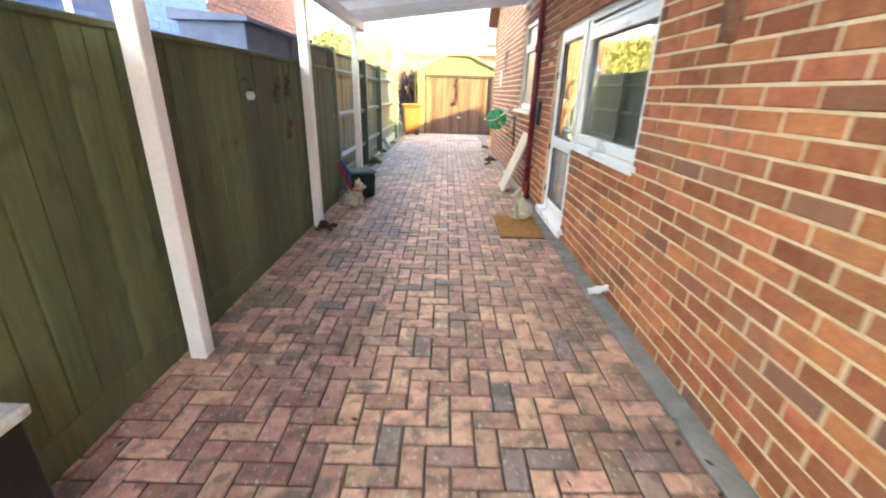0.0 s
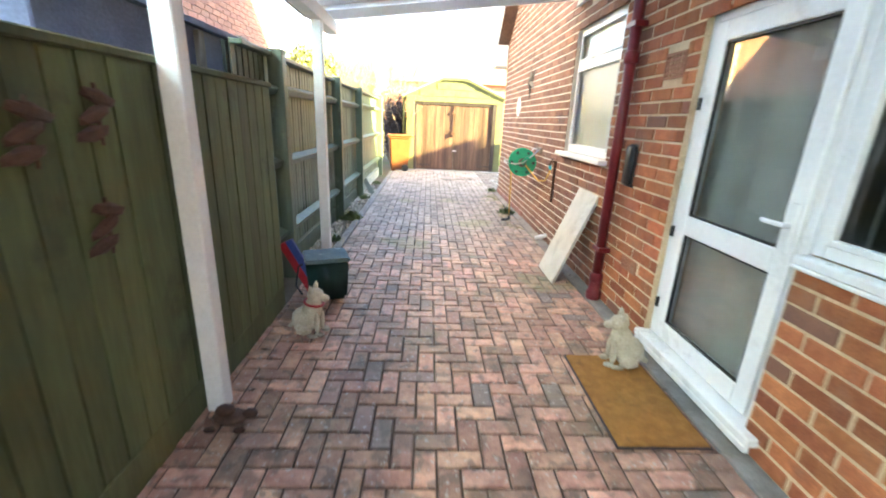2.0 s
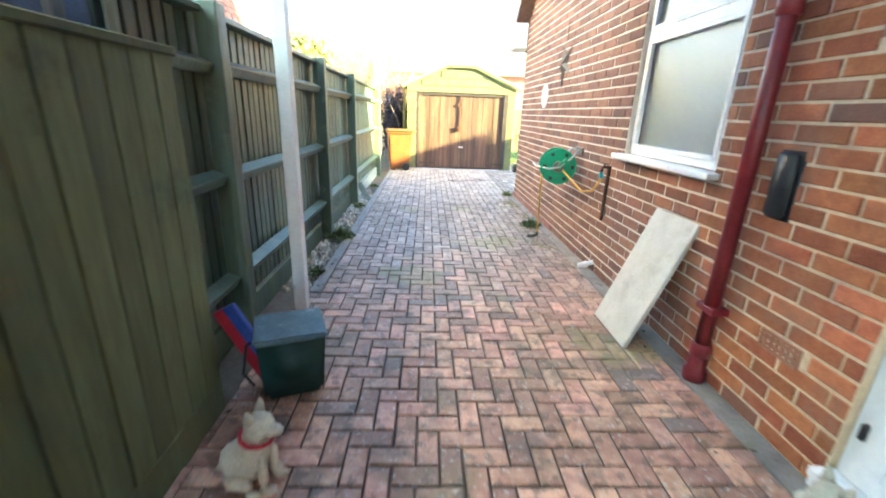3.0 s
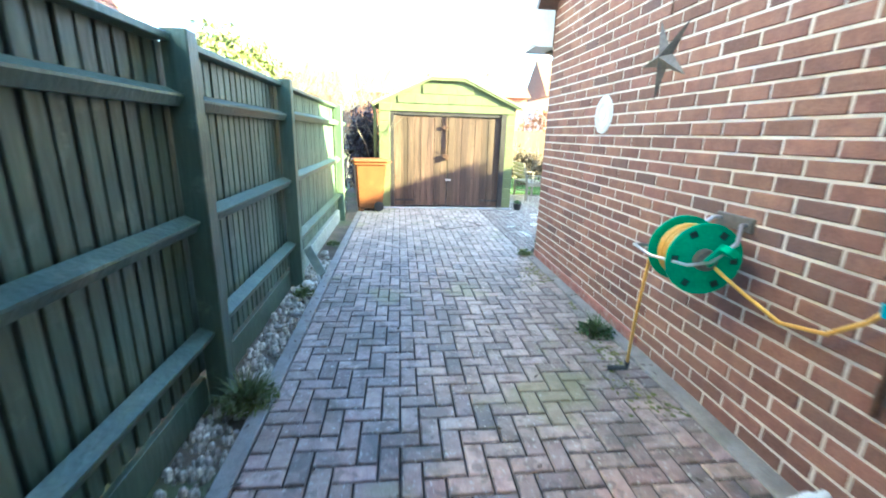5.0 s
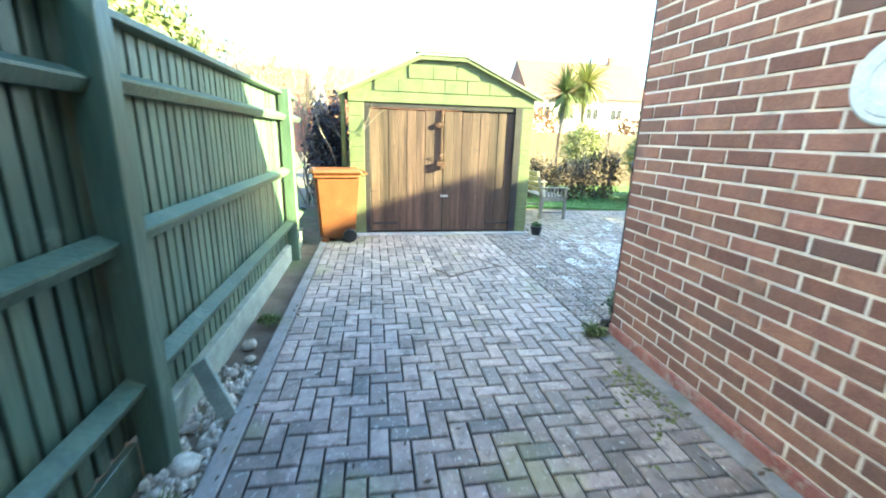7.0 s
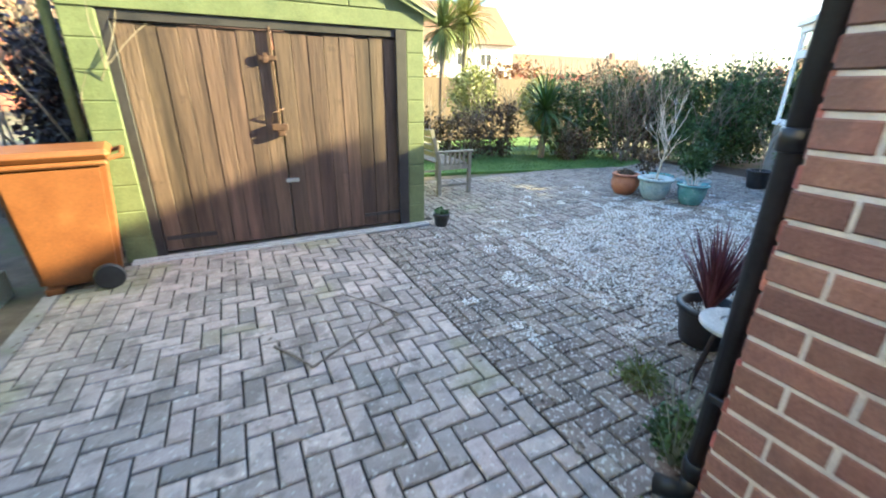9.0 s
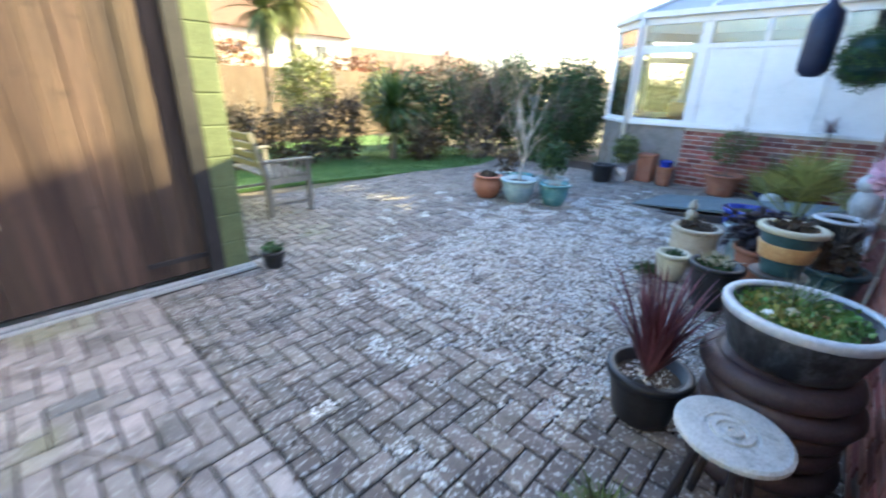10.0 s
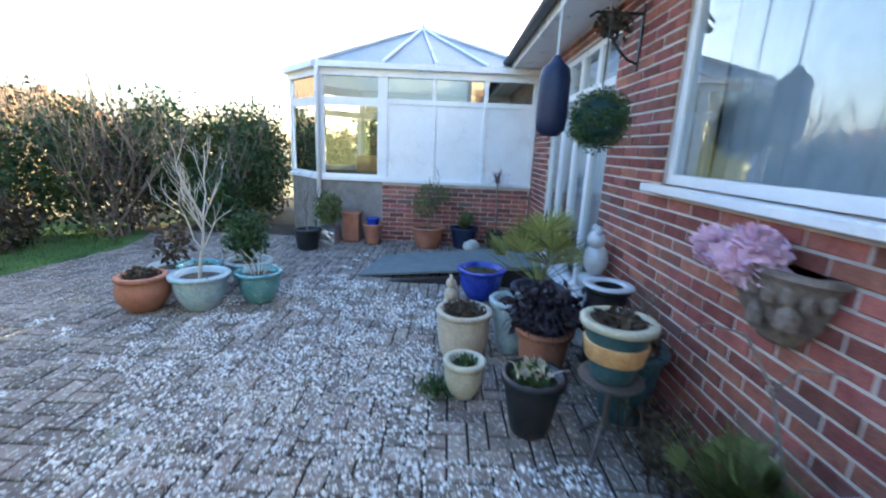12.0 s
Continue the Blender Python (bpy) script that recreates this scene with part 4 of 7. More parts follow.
def straps(at, n, length, width, seed, lift=(0.3, 1.4), droop=0.6, bm=None, segs=5):
    """Sword leaves that rise from one crown and arch over."""
    rng = random.Random(seed)
    bm = bm or bmesh.new()
    for i in range(n):
        a, e = rng.uniform(0, math.tau), rng.uniform(*lift)
        ln, w = length * rng.uniform(0.7, 1.1), width * rng.uniform(0.7, 1.2)
        out, side = Vector((math.cos(a), math.sin(a), 0)), Vector((-math.sin(a), math.cos(a), 0))
        p, prev = Vector(at) + out * 0.01, None
        for k in range(segs + 1):
            f = k / segs
            ang = e - droop * f * f * rng.uniform(0.8, 1.2)
            half = side * w * 0.5 * (1 - f) ** 0.6
            fold = Vector((0, 0, -w * 0.15 * (1 - f)))
            cur = [bm.verts.new(p - half), bm.verts.new(p + fold), bm.verts.new(p + half)]
            if prev:
                bm.faces.new((prev[0], prev[1], cur[1], cur[0]))
                bm.faces.new((prev[1], prev[2], cur[2], cur[1]))
            prev = cur
            p = p + (out * math.cos(ang) + Vector((0, 0, 1)) * math.sin(ang)) * ln / segs
    for v in bm.verts:
        v.co.z = max(v.co.z, 0.005)
    return bm


def fan(at, n, length, seed, bm=None):
    """Fan palm leaves: stalks that end in a half circle of narrow fingers."""
    rng = random.Random(seed)
    bm = bm or bmesh.new()
    for i in range(n):
        a, e = rng.uniform(0, math.tau), rng.uniform(0.35, 1.35)
        d = Vector((math.cos(a) * math.cos(e), math.sin(a) * math.cos(e), math.sin(e)))
        tip = Vector(at) + d * length * rng.uniform(0.6, 1.0)
        tube([at, tip], 0.004, 4, bm)
        s = d.cross(Vector((0, 0, 1))).normalized()
        u = s.cross(d)
        for k in range(13):
            b = (k - 6) / 6 * 1.25
            q = (d * math.cos(b) + s * math.sin(b) + u * 0.15).normalized()
            ln = length * rng.uniform(0.45, 0.6)
            w = q.cross(u).normalized() * 0.011
            m, t = tip + q * ln * 0.55, tip + q * ln + Vector((0, 0, -0.05 * ln))
            bm.faces.new([bm.verts.new(v) for v in (tip, m + w, t, m - w)])
    return bm


def pot(name, label, at, top, bottom, height, material, rim=0.02, group="patio pots", rim_material=None, soil=0.04, belly=0.0, category="plant pot", rz=0):
    """A hollow pot with a thick rim and soil; its parts are in its own place."""
    t = thing(name, label, category, at, rz, group)
    wall = [(bottom * 0.92, 0.0), (bottom, 0.012)]
    for k in range(1, 7):
        f = k / 6
        wall.append((bottom + (top - bottom) * f + belly * math.sin(math.pi * f), 0.012 + (height - 0.05) * f))
    inner = top - 0.022
    profile = wall + [(top, height - 0.035)]
    if rim_material is None:
        profile += [(top + rim, height - 0.034), (top + rim * 1.1, height - 0.006), (top + rim * 0.8, height), (inner, height), (inner - 0.01, height - soil - 0.02)]
        local(part("body", lathe(profile, 28, wob=0.004), material, t, smooth=True), t)
    else:
        local(part("body", lathe(profile + [(inner - 0.002, height - 0.012), (inner - 0.01, height - soil - 0.02)], 28), material, t, smooth=True), t)
        local(part("rim", lathe([(top - 0.005, height - 0.033), (top + rim, height - 0.03), (top + rim * 1.1, height - 0.006), (top + rim * 0.8, height), (inner, height), (inner, height - 0.010)], 28, capped=False), rim_material, t, smooth=True), t)
    local(part("soil", lathe([(0.0, height - soil - 0.01), (inner * 0.5, height - soil + 0.006), (inner - 0.004, height - soil - 0.004)], 20, wob=0.03), SOIL, t), t)
    return t


def local(ob, t):
    ob.matrix_parent_inverse = Matrix.Identity(4)
    return ob


def ball(bm, at, r, m=None, sub=2):
    """An ellipsoid joined into bm."""
    made = bmesh.ops.create_icosphere(bm, subdivisions=sub, radius=1.0)
    s = Matrix.Diagonal((*(r if isinstance(r, tuple) else (r, r, r)), 1))
    bmesh.ops.transform(bm, matrix=Matrix.Translation(at) @ (m or Matrix.Identity(4)) @ s, verts=made["verts"])
    return bm


# ---- along the drive ----
pipe = thing("downpipe", "dark red painted cast iron downpipe on the brick wall", "drainpipe")
part("pipe", tube([(1.185, 5.95, 0.16), (1.185, 5.95, 2.72)], 0.042, 14), RED_PIPE, pipe, smooth=True)
for z in (0.16, 1.95):
    part("collar", lathe([(0.044, z), (0.056, z + 0.005), (0.056, z + 0.07), (0.049, z + 0.085), (0.044, z + 0.09)], 14, Matrix.Translation((1.185, 5.95, 0))), RED_PIPE, pipe, smooth=True)
part("shoe", lathe([(0.062, 0.0), (0.066, 0.02), (0.066, 0.07), (0.052, 0.09), (0.05, 0.15), (0.044, 0.17)], 14, Matrix.Translation((1.185, 5.95, 0))), RED_PIPE, pipe, smooth=True)
for z in (0.45, 2.2):
    part("bracket", boxes((1.14, 1.252, 5.88, 6.02, z, z + 0.04), bevel=0.004), RED_PIPE, pipe)
bx = thing("key_box", "black rounded box fixed to the brick wall", "wall box")
part("cover", boxes((1.195, 1.239, 5.70, 5.82, 1.05, 1.36), bevel=0.02), BLACK_PLASTIC, bx, smooth=True)
part("lip", boxes((1.236, 1.25, 5.692, 5.828, 1.04, 1.37), bevel=0.004), BLACK_PLASTIC, bx)
for nm, y0, y1, z0, z1, nx, nz in (("wall_vent", 5.30, 5.53, 1.80, 1.96, 6, 4), ("air_brick", 5.42, 5.65, 0.42, 0.52, 7, 3)):
    v = thing(nm, "red clay ventilation brick with small square holes", "vent")
    part("frame", boxes((1.234, 1.25, y0, y1, z0, z0 + 0.014), (1.234, 1.25, y0, y1, z1 - 0.014, z1), (1.234, 1.25, y0, y0 + 0.014, z0 + 0.014, z1 - 0.014), (1.234, 1.25, y1 - 0.014, y1, z0 + 0.014, z1 - 0.014)), TERRACOTTA, v)
    part("backing", boxes((1.246, 1.256, y0 + 0.014, y1 - 0.014, z0 + 0.014, z1 - 0.014)), BLACK_PLASTIC, v)
    for i in range(1, nx):
        y = y0 + (y1 - y0) * i / nx
        part("bar", boxes((1.237, 1.247, y - 0.008, y + 0.008, z0 + 0.014, z1 - 0.014)), TERRACOTTA, v)
    for i in range(1, nz):
        z = z0 + (z1 - z0) * i / nz
        part("bar", boxes((1.2365, 1.2475, y0 + 0.014, y1 - 0.014, z - 0.006, z + 0.006)), TERRACOTTA, v)
bm = bmesh.new()
box(bm, 0, 0.03, -0.25, 0.25, 0, 0.93, Matrix.Translation((0.90, 6.53, 0.003)) @ Matrix.Rotation(radians(21), 4, "Y"))
bmesh.ops.bevel(bm, geom=bm.edges[:], offset=0.004, segments=1, affect="EDGES")
solid("leaning_board", bm, mat("pale_chipboard", (0.50, 0.47, 0.42), (0.60, 0.57, 0.52), 6, 0.8, 0.2, 140, stain=(0.4, 0.37, 0.33), stain_scale=4), "pale board leaning against the brick wall", "board")
mt = thing("doormat", "worn orange-brown coir doormat at the side door", "doormat")
bm = boxes((0.62, 1.08, 4.15, 4.96, 0.002, 0.02), bevel=0.006)
part("mat_body", bm, COIR, mt)
part("border", boxes((0.612, 0.62, 4.142, 4.968, 0.001, 0.012), (1.08, 1.088, 4.142, 4.968, 0.001, 0.012), (0.62, 1.08, 4.142, 4.15, 0.001, 0.012), (0.62, 1.08, 4.96, 4.968, 0.001, 0.012)), TYRE, mt)


def sitting_dog(name, label, at, rz, s, collar):
    """A small seated terrier: one plain mesh."""
    bm = bmesh.new()
    ball(bm, (0, -0.05, 0.10), (0.075, 0.10, 0.10))
    ball(bm, (0, 0.0, 0.17), (0.06, 0.07, 0.12), Matrix.Rotation(radians(-18), 4, "X"))
    ball(bm, (0, 0.035, 0.29), (0.055, 0.06, 0.055))
    ball(bm, (0, 0.09, 0.275), (0.03, 0.045, 0.028))
    for k in (-1, 1):
        ball(bm, (k * 0.04, 0.055, 0.09), (0.021, 0.023, 0.10), sub=1)
        ball(bm, (k * 0.045, 0.075, 0.015), (0.026, 0.04, 0.016), sub=1)
        ball(bm, (k * 0.065, -0.04, 0.05), (0.03, 0.07, 0.05), sub=1)
        ball(bm, (k * 0.075, 0.03, 0.014), (0.022, 0.045, 0.015), sub=1)
        lathe([(0.022, 0.0), (0.014, 0.035), (0.0, 0.06)], 6, Matrix.Translation((k * 0.036, 0.02, 0.325)) @ Matrix.Rotation(radians(12 * k), 4, "Y"), bm)
    ball(bm, (0, -0.145, 0.05), (0.02, 0.05, 0.02), Matrix.Rotation(radians(30), 4, "X"), sub=1)
    for v in bm.verts:
        n = noise.noise(v.co * 60) * 0.006
        v.co += v.co.normalized() * n
        v.co.z = max(v.co.z, 0)
    if collar:
        was = set(bm.faces)
        ring = [(0.062 * math.cos(k * 0.6283), 0.02 + 0.064 * math.sin(k * 0.6283), 0.235 - 0.012 * math.sin(k * 0.6283)) for k in range(11)]
        tube(ring, 0.009, 6, bm)
        for f in bm.faces:
            f.material_index = 0 if f in was else 1
    ob = solid(name, bm, STONE, label, "statue", smooth=True)
    ob.data.materials.append(RED_CLOTH)
    ob.matrix_world = pose(*at, 0, 0, rz) @ Matrix.Scale(s, 4)
    return ob


sitting_dog("dog_statue", "cream stone dog statue sitting on the doormat", (0.93, 4.86, 0.021), 84, 1.0, False)
sitting_dog("dog_statue", "pale stone dog statue with red collar on the paving", (-1.12, 5.22, 0.0), -100, 1.0, True)
cad = thing("food_caddy", "dark green plastic food caddy with a pale lid", "bin")
bm = bmesh.new()
prism([(-0.16, 0), (0.16, 0), (0.185, 0.36), (-0.185, 0.36)], 0.30, None, bm)
m = Matrix.Translation((-1.12, 5.74, 0.005)) @ Matrix.Rotation(radians(20), 4, "Z") @ Matrix.Scale(0.92, 4)
bmesh.ops.transform(bm, matrix=m, verts=bm.verts[:])
bmesh.ops.bevel(bm, geom=bm.edges[:], offset=0.025, segments=2, affect="EDGES")
part("body", bm, DARK_GREEN_PLASTIC, cad, smooth=True)
bm = bmesh.new()
box(bm, -0.195, 0.195, -0.015, 0.33, 0.362, 0.40, m)
bmesh.ops.bevel(bm, geom=bm.edges[:], offset=0.012, segments=2, affect="EDGES")
part("lid", bm, mat("pale_grey_green_plastic", (0.10, 0.15, 0.17), (0.14, 0.20, 0.22), 5, 0.25, 0.03, 60), cad, "paler lid")
part("handle", tube([m @ Vector(v) for v in ((-0.19, 0.15, 0.33), (-0.24, 0.15, 0.30), (-0.27, 0.15, 0.12), (-0.22, 0.15, 0.03))], 0.008, 6), BLACK_PLASTIC, cad)
sl = thing("toy_paddle", "red and blue plastic board leaning on the fence end", "board")
for nm, mt_, k in (("red_half", RED_CLOTH, 0), ("blue_half", BLUE_CLOTH, 1)):
    bm = bmesh.new()
    box(bm, k * 0.06, k * 0.06 + 0.058, 0, 0.03, 0, 0.52, Matrix.Translation((-1.28, 5.80, 0.0)) @ Matrix.Rotation(radians(-28), 4, "Y"))
    part(nm, bm, mt_, sl)
bm = bmesh.new()
ball(bm, (-1.28, 4.30, 0.035), (0.09, 0.06, 0.03))
ball(bm, (-1.19, 4.31, 0.045), (0.04, 0.03, 0.025))
for sx in (-1, 1):
    for sy in (-1, 1):
        ball(bm, (-1.28 + sx * 0.07, 4.30 + sy * 0.07, 0.014), (0.035, 0.022, 0.012), sub=1)
ball(bm, (-1.30, 4.30, 0.07), (0.05, 0.04, 0.03))
solid("turtle_ornament", bm, RUSTY, "dark metal tortoise ornament at the post's foot", "ornament", smooth=True)
bm = lathe([(0.0, 0), (0.022, 0.003), (0.032, 0.025), (0.028, 0.05), (0.014, 0.062), (0.0, 0.064)], 14, Matrix.Translation((-1.41, 3.17, 1.34)))
bowl = thing("fence_lantern", "white glass globe lamp hung on the fence", "lantern")
part("globe", bm, WHITE_CERAMIC, bowl, smooth=True)
part("cap", lathe([(0.036, 0), (0.02, 0.02), (0.0, 0.04)], 12, Matrix.Translation((-1.41, 3.17, 1.40))), BLACK_PLASTIC, bowl)
part("hook", tube([(-1.41, 3.17, 1.46), (-1.43, 3.17, 1.49), (-1.468, 3.17, 1.47)], 0.005, 6), BLACK_PLASTIC, bowl)
for y, z in ((3.77, 1.40), (4.03, 1.45), (3.98, 1.08)):
    o = thing("fence_ornament", "rusty metal bird ornament fixed to the olive fence", "ornament", group="fence ornaments")
    for dy, dz, rx in ((0, 0, 20), (0.03, 0.055, -15), (-0.02, -0.06, 10)):
        bm = bmesh.new()
        ball(bm, (-1.445, y + dy, z + dz), (0.014, 0.085, 0.028), Matrix.Rotation(radians(rx), 4, "X"), sub=1)
        part("wing", bm, RUSTY, o)
    part("stem", tube([(-1.45, y + 0.02, z - 0.1), (-1.446, y + 0.02, z + 0.1)], 0.006, 5), RUSTY, o)
    part("pin", tube([(-1.448, y, z), (-1.472, y, z)], 0.006, 5), RUSTY, o)
bn = thing("planter_box", "black storage box with pale lid by the fence", "box")
part("body", boxes((-1.44, -1.30, 0.25, 1.02, 0.0, 0.44), bevel=0.012), BLACK_PLASTIC, bn)
part("lid", boxes((-1.45, -1.285, 0.23, 1.04, 0.441, 0.485), bevel=0.01), PALE_STONE, bn, "pale lid")
for y, ln in ((2.80, 0.15), (7.74, 0.17)):
    o = thing("waste_pipe", "white plastic waste pipe end at the wall foot", "pipe", group="waste pipes")
    part("pipe", tube([(1.252, y, 0.10), (1.21, y, 0.085), (1.17, y + 0.01, 0.07), (1.17 - ln * 0.4, y + 0.01, 0.055)], 0.024, 10), WHITE_PAINT, o, smooth=True)
    part("socket", tube([(1.19, y + 0.005, 0.077), (1.155, y + 0.01, 0.066)], 0.031, 10), WHITE_PAINT, o)
wl = thing("wall_ornament", "brown clay ornament hung on the brick wall", "ornament")
bm = lathe([(0.0, 1.655), (0.03, 1.67), (0.055, 1.72), (0.066, 1.79), (0.062, 1.86), (0.045, 1.91), (0.0, 1.925)], 16, Matrix.Translation((1.238, 2.03, 0)) @ Matrix.Diagonal((0.75, 1, 1, 1)))
for v in bm.verts:
    v.co += Vector((v.co.x - 1.238, v.co.y - 2.03, 0)) * noise.noise(v.co * 30) * 0.5
    v.co.x = min(v.co.x, 1.247)
part("body", bm, BROWN_CLAY, wl, smooth=True)
part("hook", tube([(1.252, 2.03, 1.93), (1.228, 2.03, 1.91)], 0.006, 6), RUSTY, wl)

# hose reel on its bracket
reel = thing("hose_reel", "bright green wall hose reel with yellow hose", "hose reel")
ax = Matrix.Translation((1.0, 8.50, 0.96)) @ Matrix.Rotation(radians(-10), 4, "Z") @ Matrix.Rotation(radians(90), 4, "X")
for k, z in enumerate((-0.12, 0.10)):
    bm = lathe([(0.05, z), (0.185, z), (0.19, z + 0.006), (0.19, z + 0.016), (0.18, z + 0.02), (0.05, z + 0.018)], 32, ax)
    part("flange", bm, GREEN_PLASTIC, reel, smooth=False)
part("drum", lathe([(0.07, -0.118), (0.07, 0.10)], 20, ax), DARK_GREEN_PLASTIC, reel)
pts = []
for i in range(9 * 18):
    a = math.tau * i / 18
    f = i / (9 * 18)
    pts.append(ax @ Vector(((0.135 + 0.012 * math.sin(f * 9)) * math.cos(a), (0.135 + 0.012 * math.sin(f * 9)) * math.sin(a), -0.09 + 0.17 * f)))
part("hose_coil", tube(pts, 0.011, 6), HOSE, reel, "yellow hose wound on the drum", smooth=True)
part("hub", lathe([(0.06, 0.118), (0.055, 0.15), (0.02, 0.16), (0.0, 0.16)], 16, ax), GREY_IRON, reel)
for i in range(6):
    a = math.tau * i / 6
    bm = bmesh.new()
    box(bm, 0.13, 0.165, -0.018, 0.018, 0.1185, 0.1225, ax @ Matrix.Rotation(a, 4, "Z"))
    part("slot", bm, DARK_GREEN_PLASTIC, reel)
bm = bmesh.new()
box(bm, -0.02, 0.11, -0.025, 0.025, 0.155, 0.175, ax @ Matrix.Rotation(radians(50), 4, "Z"))
box(bm, 0.07, 0.11, -0.025, 0.025, 0.175, 0.25, ax @ Matrix.Rotation(radians(50), 4, "Z"))
bmesh.ops.bevel(bm, geom=bm.edges[:], offset=0.006, segments=1, affect="EDGES")
part("crank", bm, GREEN_PLASTIC, reel, "green winding handle")
end_a, end_b = ax @ Vector((0, 0, 0.17)), ax @ Vector((0, 0, -0.15))
part("frame", tube([end_a, end_a + Vector((-0.10, 0.02, -0.02)), (0.76, 8.50, 0.95), (0.78, 8.70, 0.96), end_b + Vector((-0.1, 0, 0)), end_b], 0.009, 8), STEEL, reel, smooth=True)
part("arm", tube([end_a, end_a + Vector((0.12, -0.01, 0.10)), (1.2, 8.44, 1.13), (1.25, 8.44, 1.13)], 0.011, 8), STEEL, reel, smooth=True)
part("arm", tube([end_b, end_b + Vector((0.10, 0, 0.12)), (1.18, 8.62, 1.14), (1.25, 8.62, 1.14)], 0.011, 8), STEEL, reel, smooth=True)
part("bracket", boxes((1.225, 1.25, 8.40, 8.66, 1.09, 1.17), bevel=0.006), GREY_IRON, reel, "grey wall bracket")
hz = thing("garden_hose", "yellow garden hose ends hanging from the reel", "hose")
part("hanging_end", tube([(0.87, 8.66, 0.93), (0.90, 8.72, 0.8), (0.93, 8.80, 0.45), (0.95, 8.84, 0.10)], 0.010, 8), HOSE, hz, smooth=True)
part("nozzle", tube([(0.95, 8.84, 0.10), (0.955, 8.85, 0.05), (0.90, 8.88, 0.03), (0.85, 8.90, 0.02)], 0.018, 8), BLACK_PLASTIC, hz, "black spray nozzle")
sag = [(1.0, 8.38, 0.95), (1.08, 8.25, 0.85), (1.14, 8.05, 0.76), (1.18, 7.88, 0.79), (1.19, 7.76, 0.90), (1.185, 7.70, 0.98)]
part("feed_end", tube(sag, 0.010, 8), HOSE, hz, smooth=True)
tp = thing("outside_tap", "brass outside tap with blue hose connector", "tap")
part("riser", tube([(1.225, 7.67, 0.55), (1.225, 7.67, 1.06)], 0.016, 8), RUSTY, tp, "dark lagged pipe")
part("body", tube([(1.252, 7.67, 1.05), (1.18, 7.69, 1.05), (1.165, 7.70, 1.0)], 0.014, 8), RUSTY, tp)
part("lever", tube([(1.19, 7.63, 1.085), (1.19, 7.75, 1.085)], 0.008, 6), RUSTY, tp)
part("neck", tube([(1.19, 7.69, 1.05), (1.19, 7.69, 1.09)], 0.007, 6), RUSTY, tp)
part("connector", tube([(1.17, 7.70, 1.0), (1.18, 7.70, 0.95)], 0.019, 10), mat("light_blue_plastic", (0.03, 0.32, 0.42), (0.05, 0.38, 0.48), 6, 0.35, 0.05, 60), tp, "light blue connector")
part("clip", boxes((1.232, 1.252, 7.64, 7.70, 0.60, 0.68), bevel=0.004), GREY_IRON, tp)

st = thing("barn_star", "weathered grey metal star hung on the brick wall", "wall star")
bm = bmesh.new()
c = bm.verts.new((1.185, 9.42, 2.10))
ring = []
for i in range(10):
    a = math.tau * i / 10 + radians(24)
    r = 0.29 if i % 2 == 0 else 0.08
    ring.append(bm.verts.new((1.238, 9.42 + r * math.sin(a), 2.10 + r * math.cos(a))))
for i in range(10):
    bm.faces.new((c, ring[i], ring[(i + 1) % 10]))
bm.faces.new(ring[::-1])
part("body", bm, GREY_IRON, st)
part("hanger", tube([(1.235, 9.42, 2.36), (1.235, 9.42, 2.56), (1.252, 9.42, 2.57)], 0.006, 6), RUSTY, st)
bm = lathe([(0.0, 0.012), (0.05, 0.014), (0.055, 0.010), (0.09, 0.012), (0.095, 0.016), (0.13, 0.016), (0.135, 0.011), (0.155, 0.013), (0.165, 0.006), (0.16, 0.0)][::-1], 36, Matrix.Translation((1.243, 10.22, 1.755)) @ Matrix.Rotation(radians(-90), 4, "Y"))
solid("wall_plaque", bm, WHITE_CERAMIC, "round white relief plaque fixed to the brick wall", "plaque", smooth=False)
cp = thing("corner_downpipe", "black plastic downpipe at the house corner", "drainpipe")
part("pipe", tube([(1.305, 11.778, 0.10), (1.305, 11.778, 2.46), (1.305, 11.85, 2.54), (1.305, 12.12, 2.60), (1.305, 12.2, 2.65)], 0.036, 12), BLACK_PLASTIC, cp, smooth=True)
part("shoe", tube([(1.305, 11.778, 0.14), (1.305, 11.778, 0.08), (1.29, 11.83, 0.035), (1.27, 11.88, 0.02)], 0.042, 12), BLACK_PLASTIC, cp, smooth=True)
for z in (0.5, 1.7):
    part("clip", boxes((1.26, 1.35, 11.722, 11.79, z, z + 0.03), bevel=0.004), BLACK_PLASTIC, cp)
for z in (0.16, 1.30):
    part("collar", lathe([(0.037, z), (0.044, z + 0.004), (0.044, z + 0.06), (0.037, z + 0.064)], 12, Matrix.Translation((1.305, 11.778, 0))), BLACK_PLASTIC, cp, smooth=True)

# wheelie bin by the garage
wb = thing("wheelie_bin", "orange-brown wheelie bin standing by the garage", "bin", (-1.20, 15.09, 0), -80)
bm = bmesh.new()
lo = [(-0.21, -0.24), (0.21, -0.24), (0.21, 0.24), (-0.21, 0.24)]
hi = [(-0.27, -0.29), (0.27, -0.29), (0.27, 0.32), (-0.27, 0.32)]
a = [bm.verts.new((x, y, 0.05)) for x, y in lo]
b = [bm.verts.new((x, y, 0.94)) for x, y in hi]
bm.faces.new(a[::-1])
bm.faces.new(b)
for i in range(4):
    bm.faces.new((a[i], a[(i + 1) % 4], b[(i + 1) % 4], b[i]))
bmesh.ops.bevel(bm, geom=bm.edges[:], offset=0.035, segments=2, affect="EDGES")
local(part("body", bm, BROWN_PLASTIC, wb), wb)
local(part("rim", boxes((-0.29, 0.29, -0.31, 0.33, 0.92, 0.955), bevel=0.012), BROWN_PLASTIC, wb), wb)
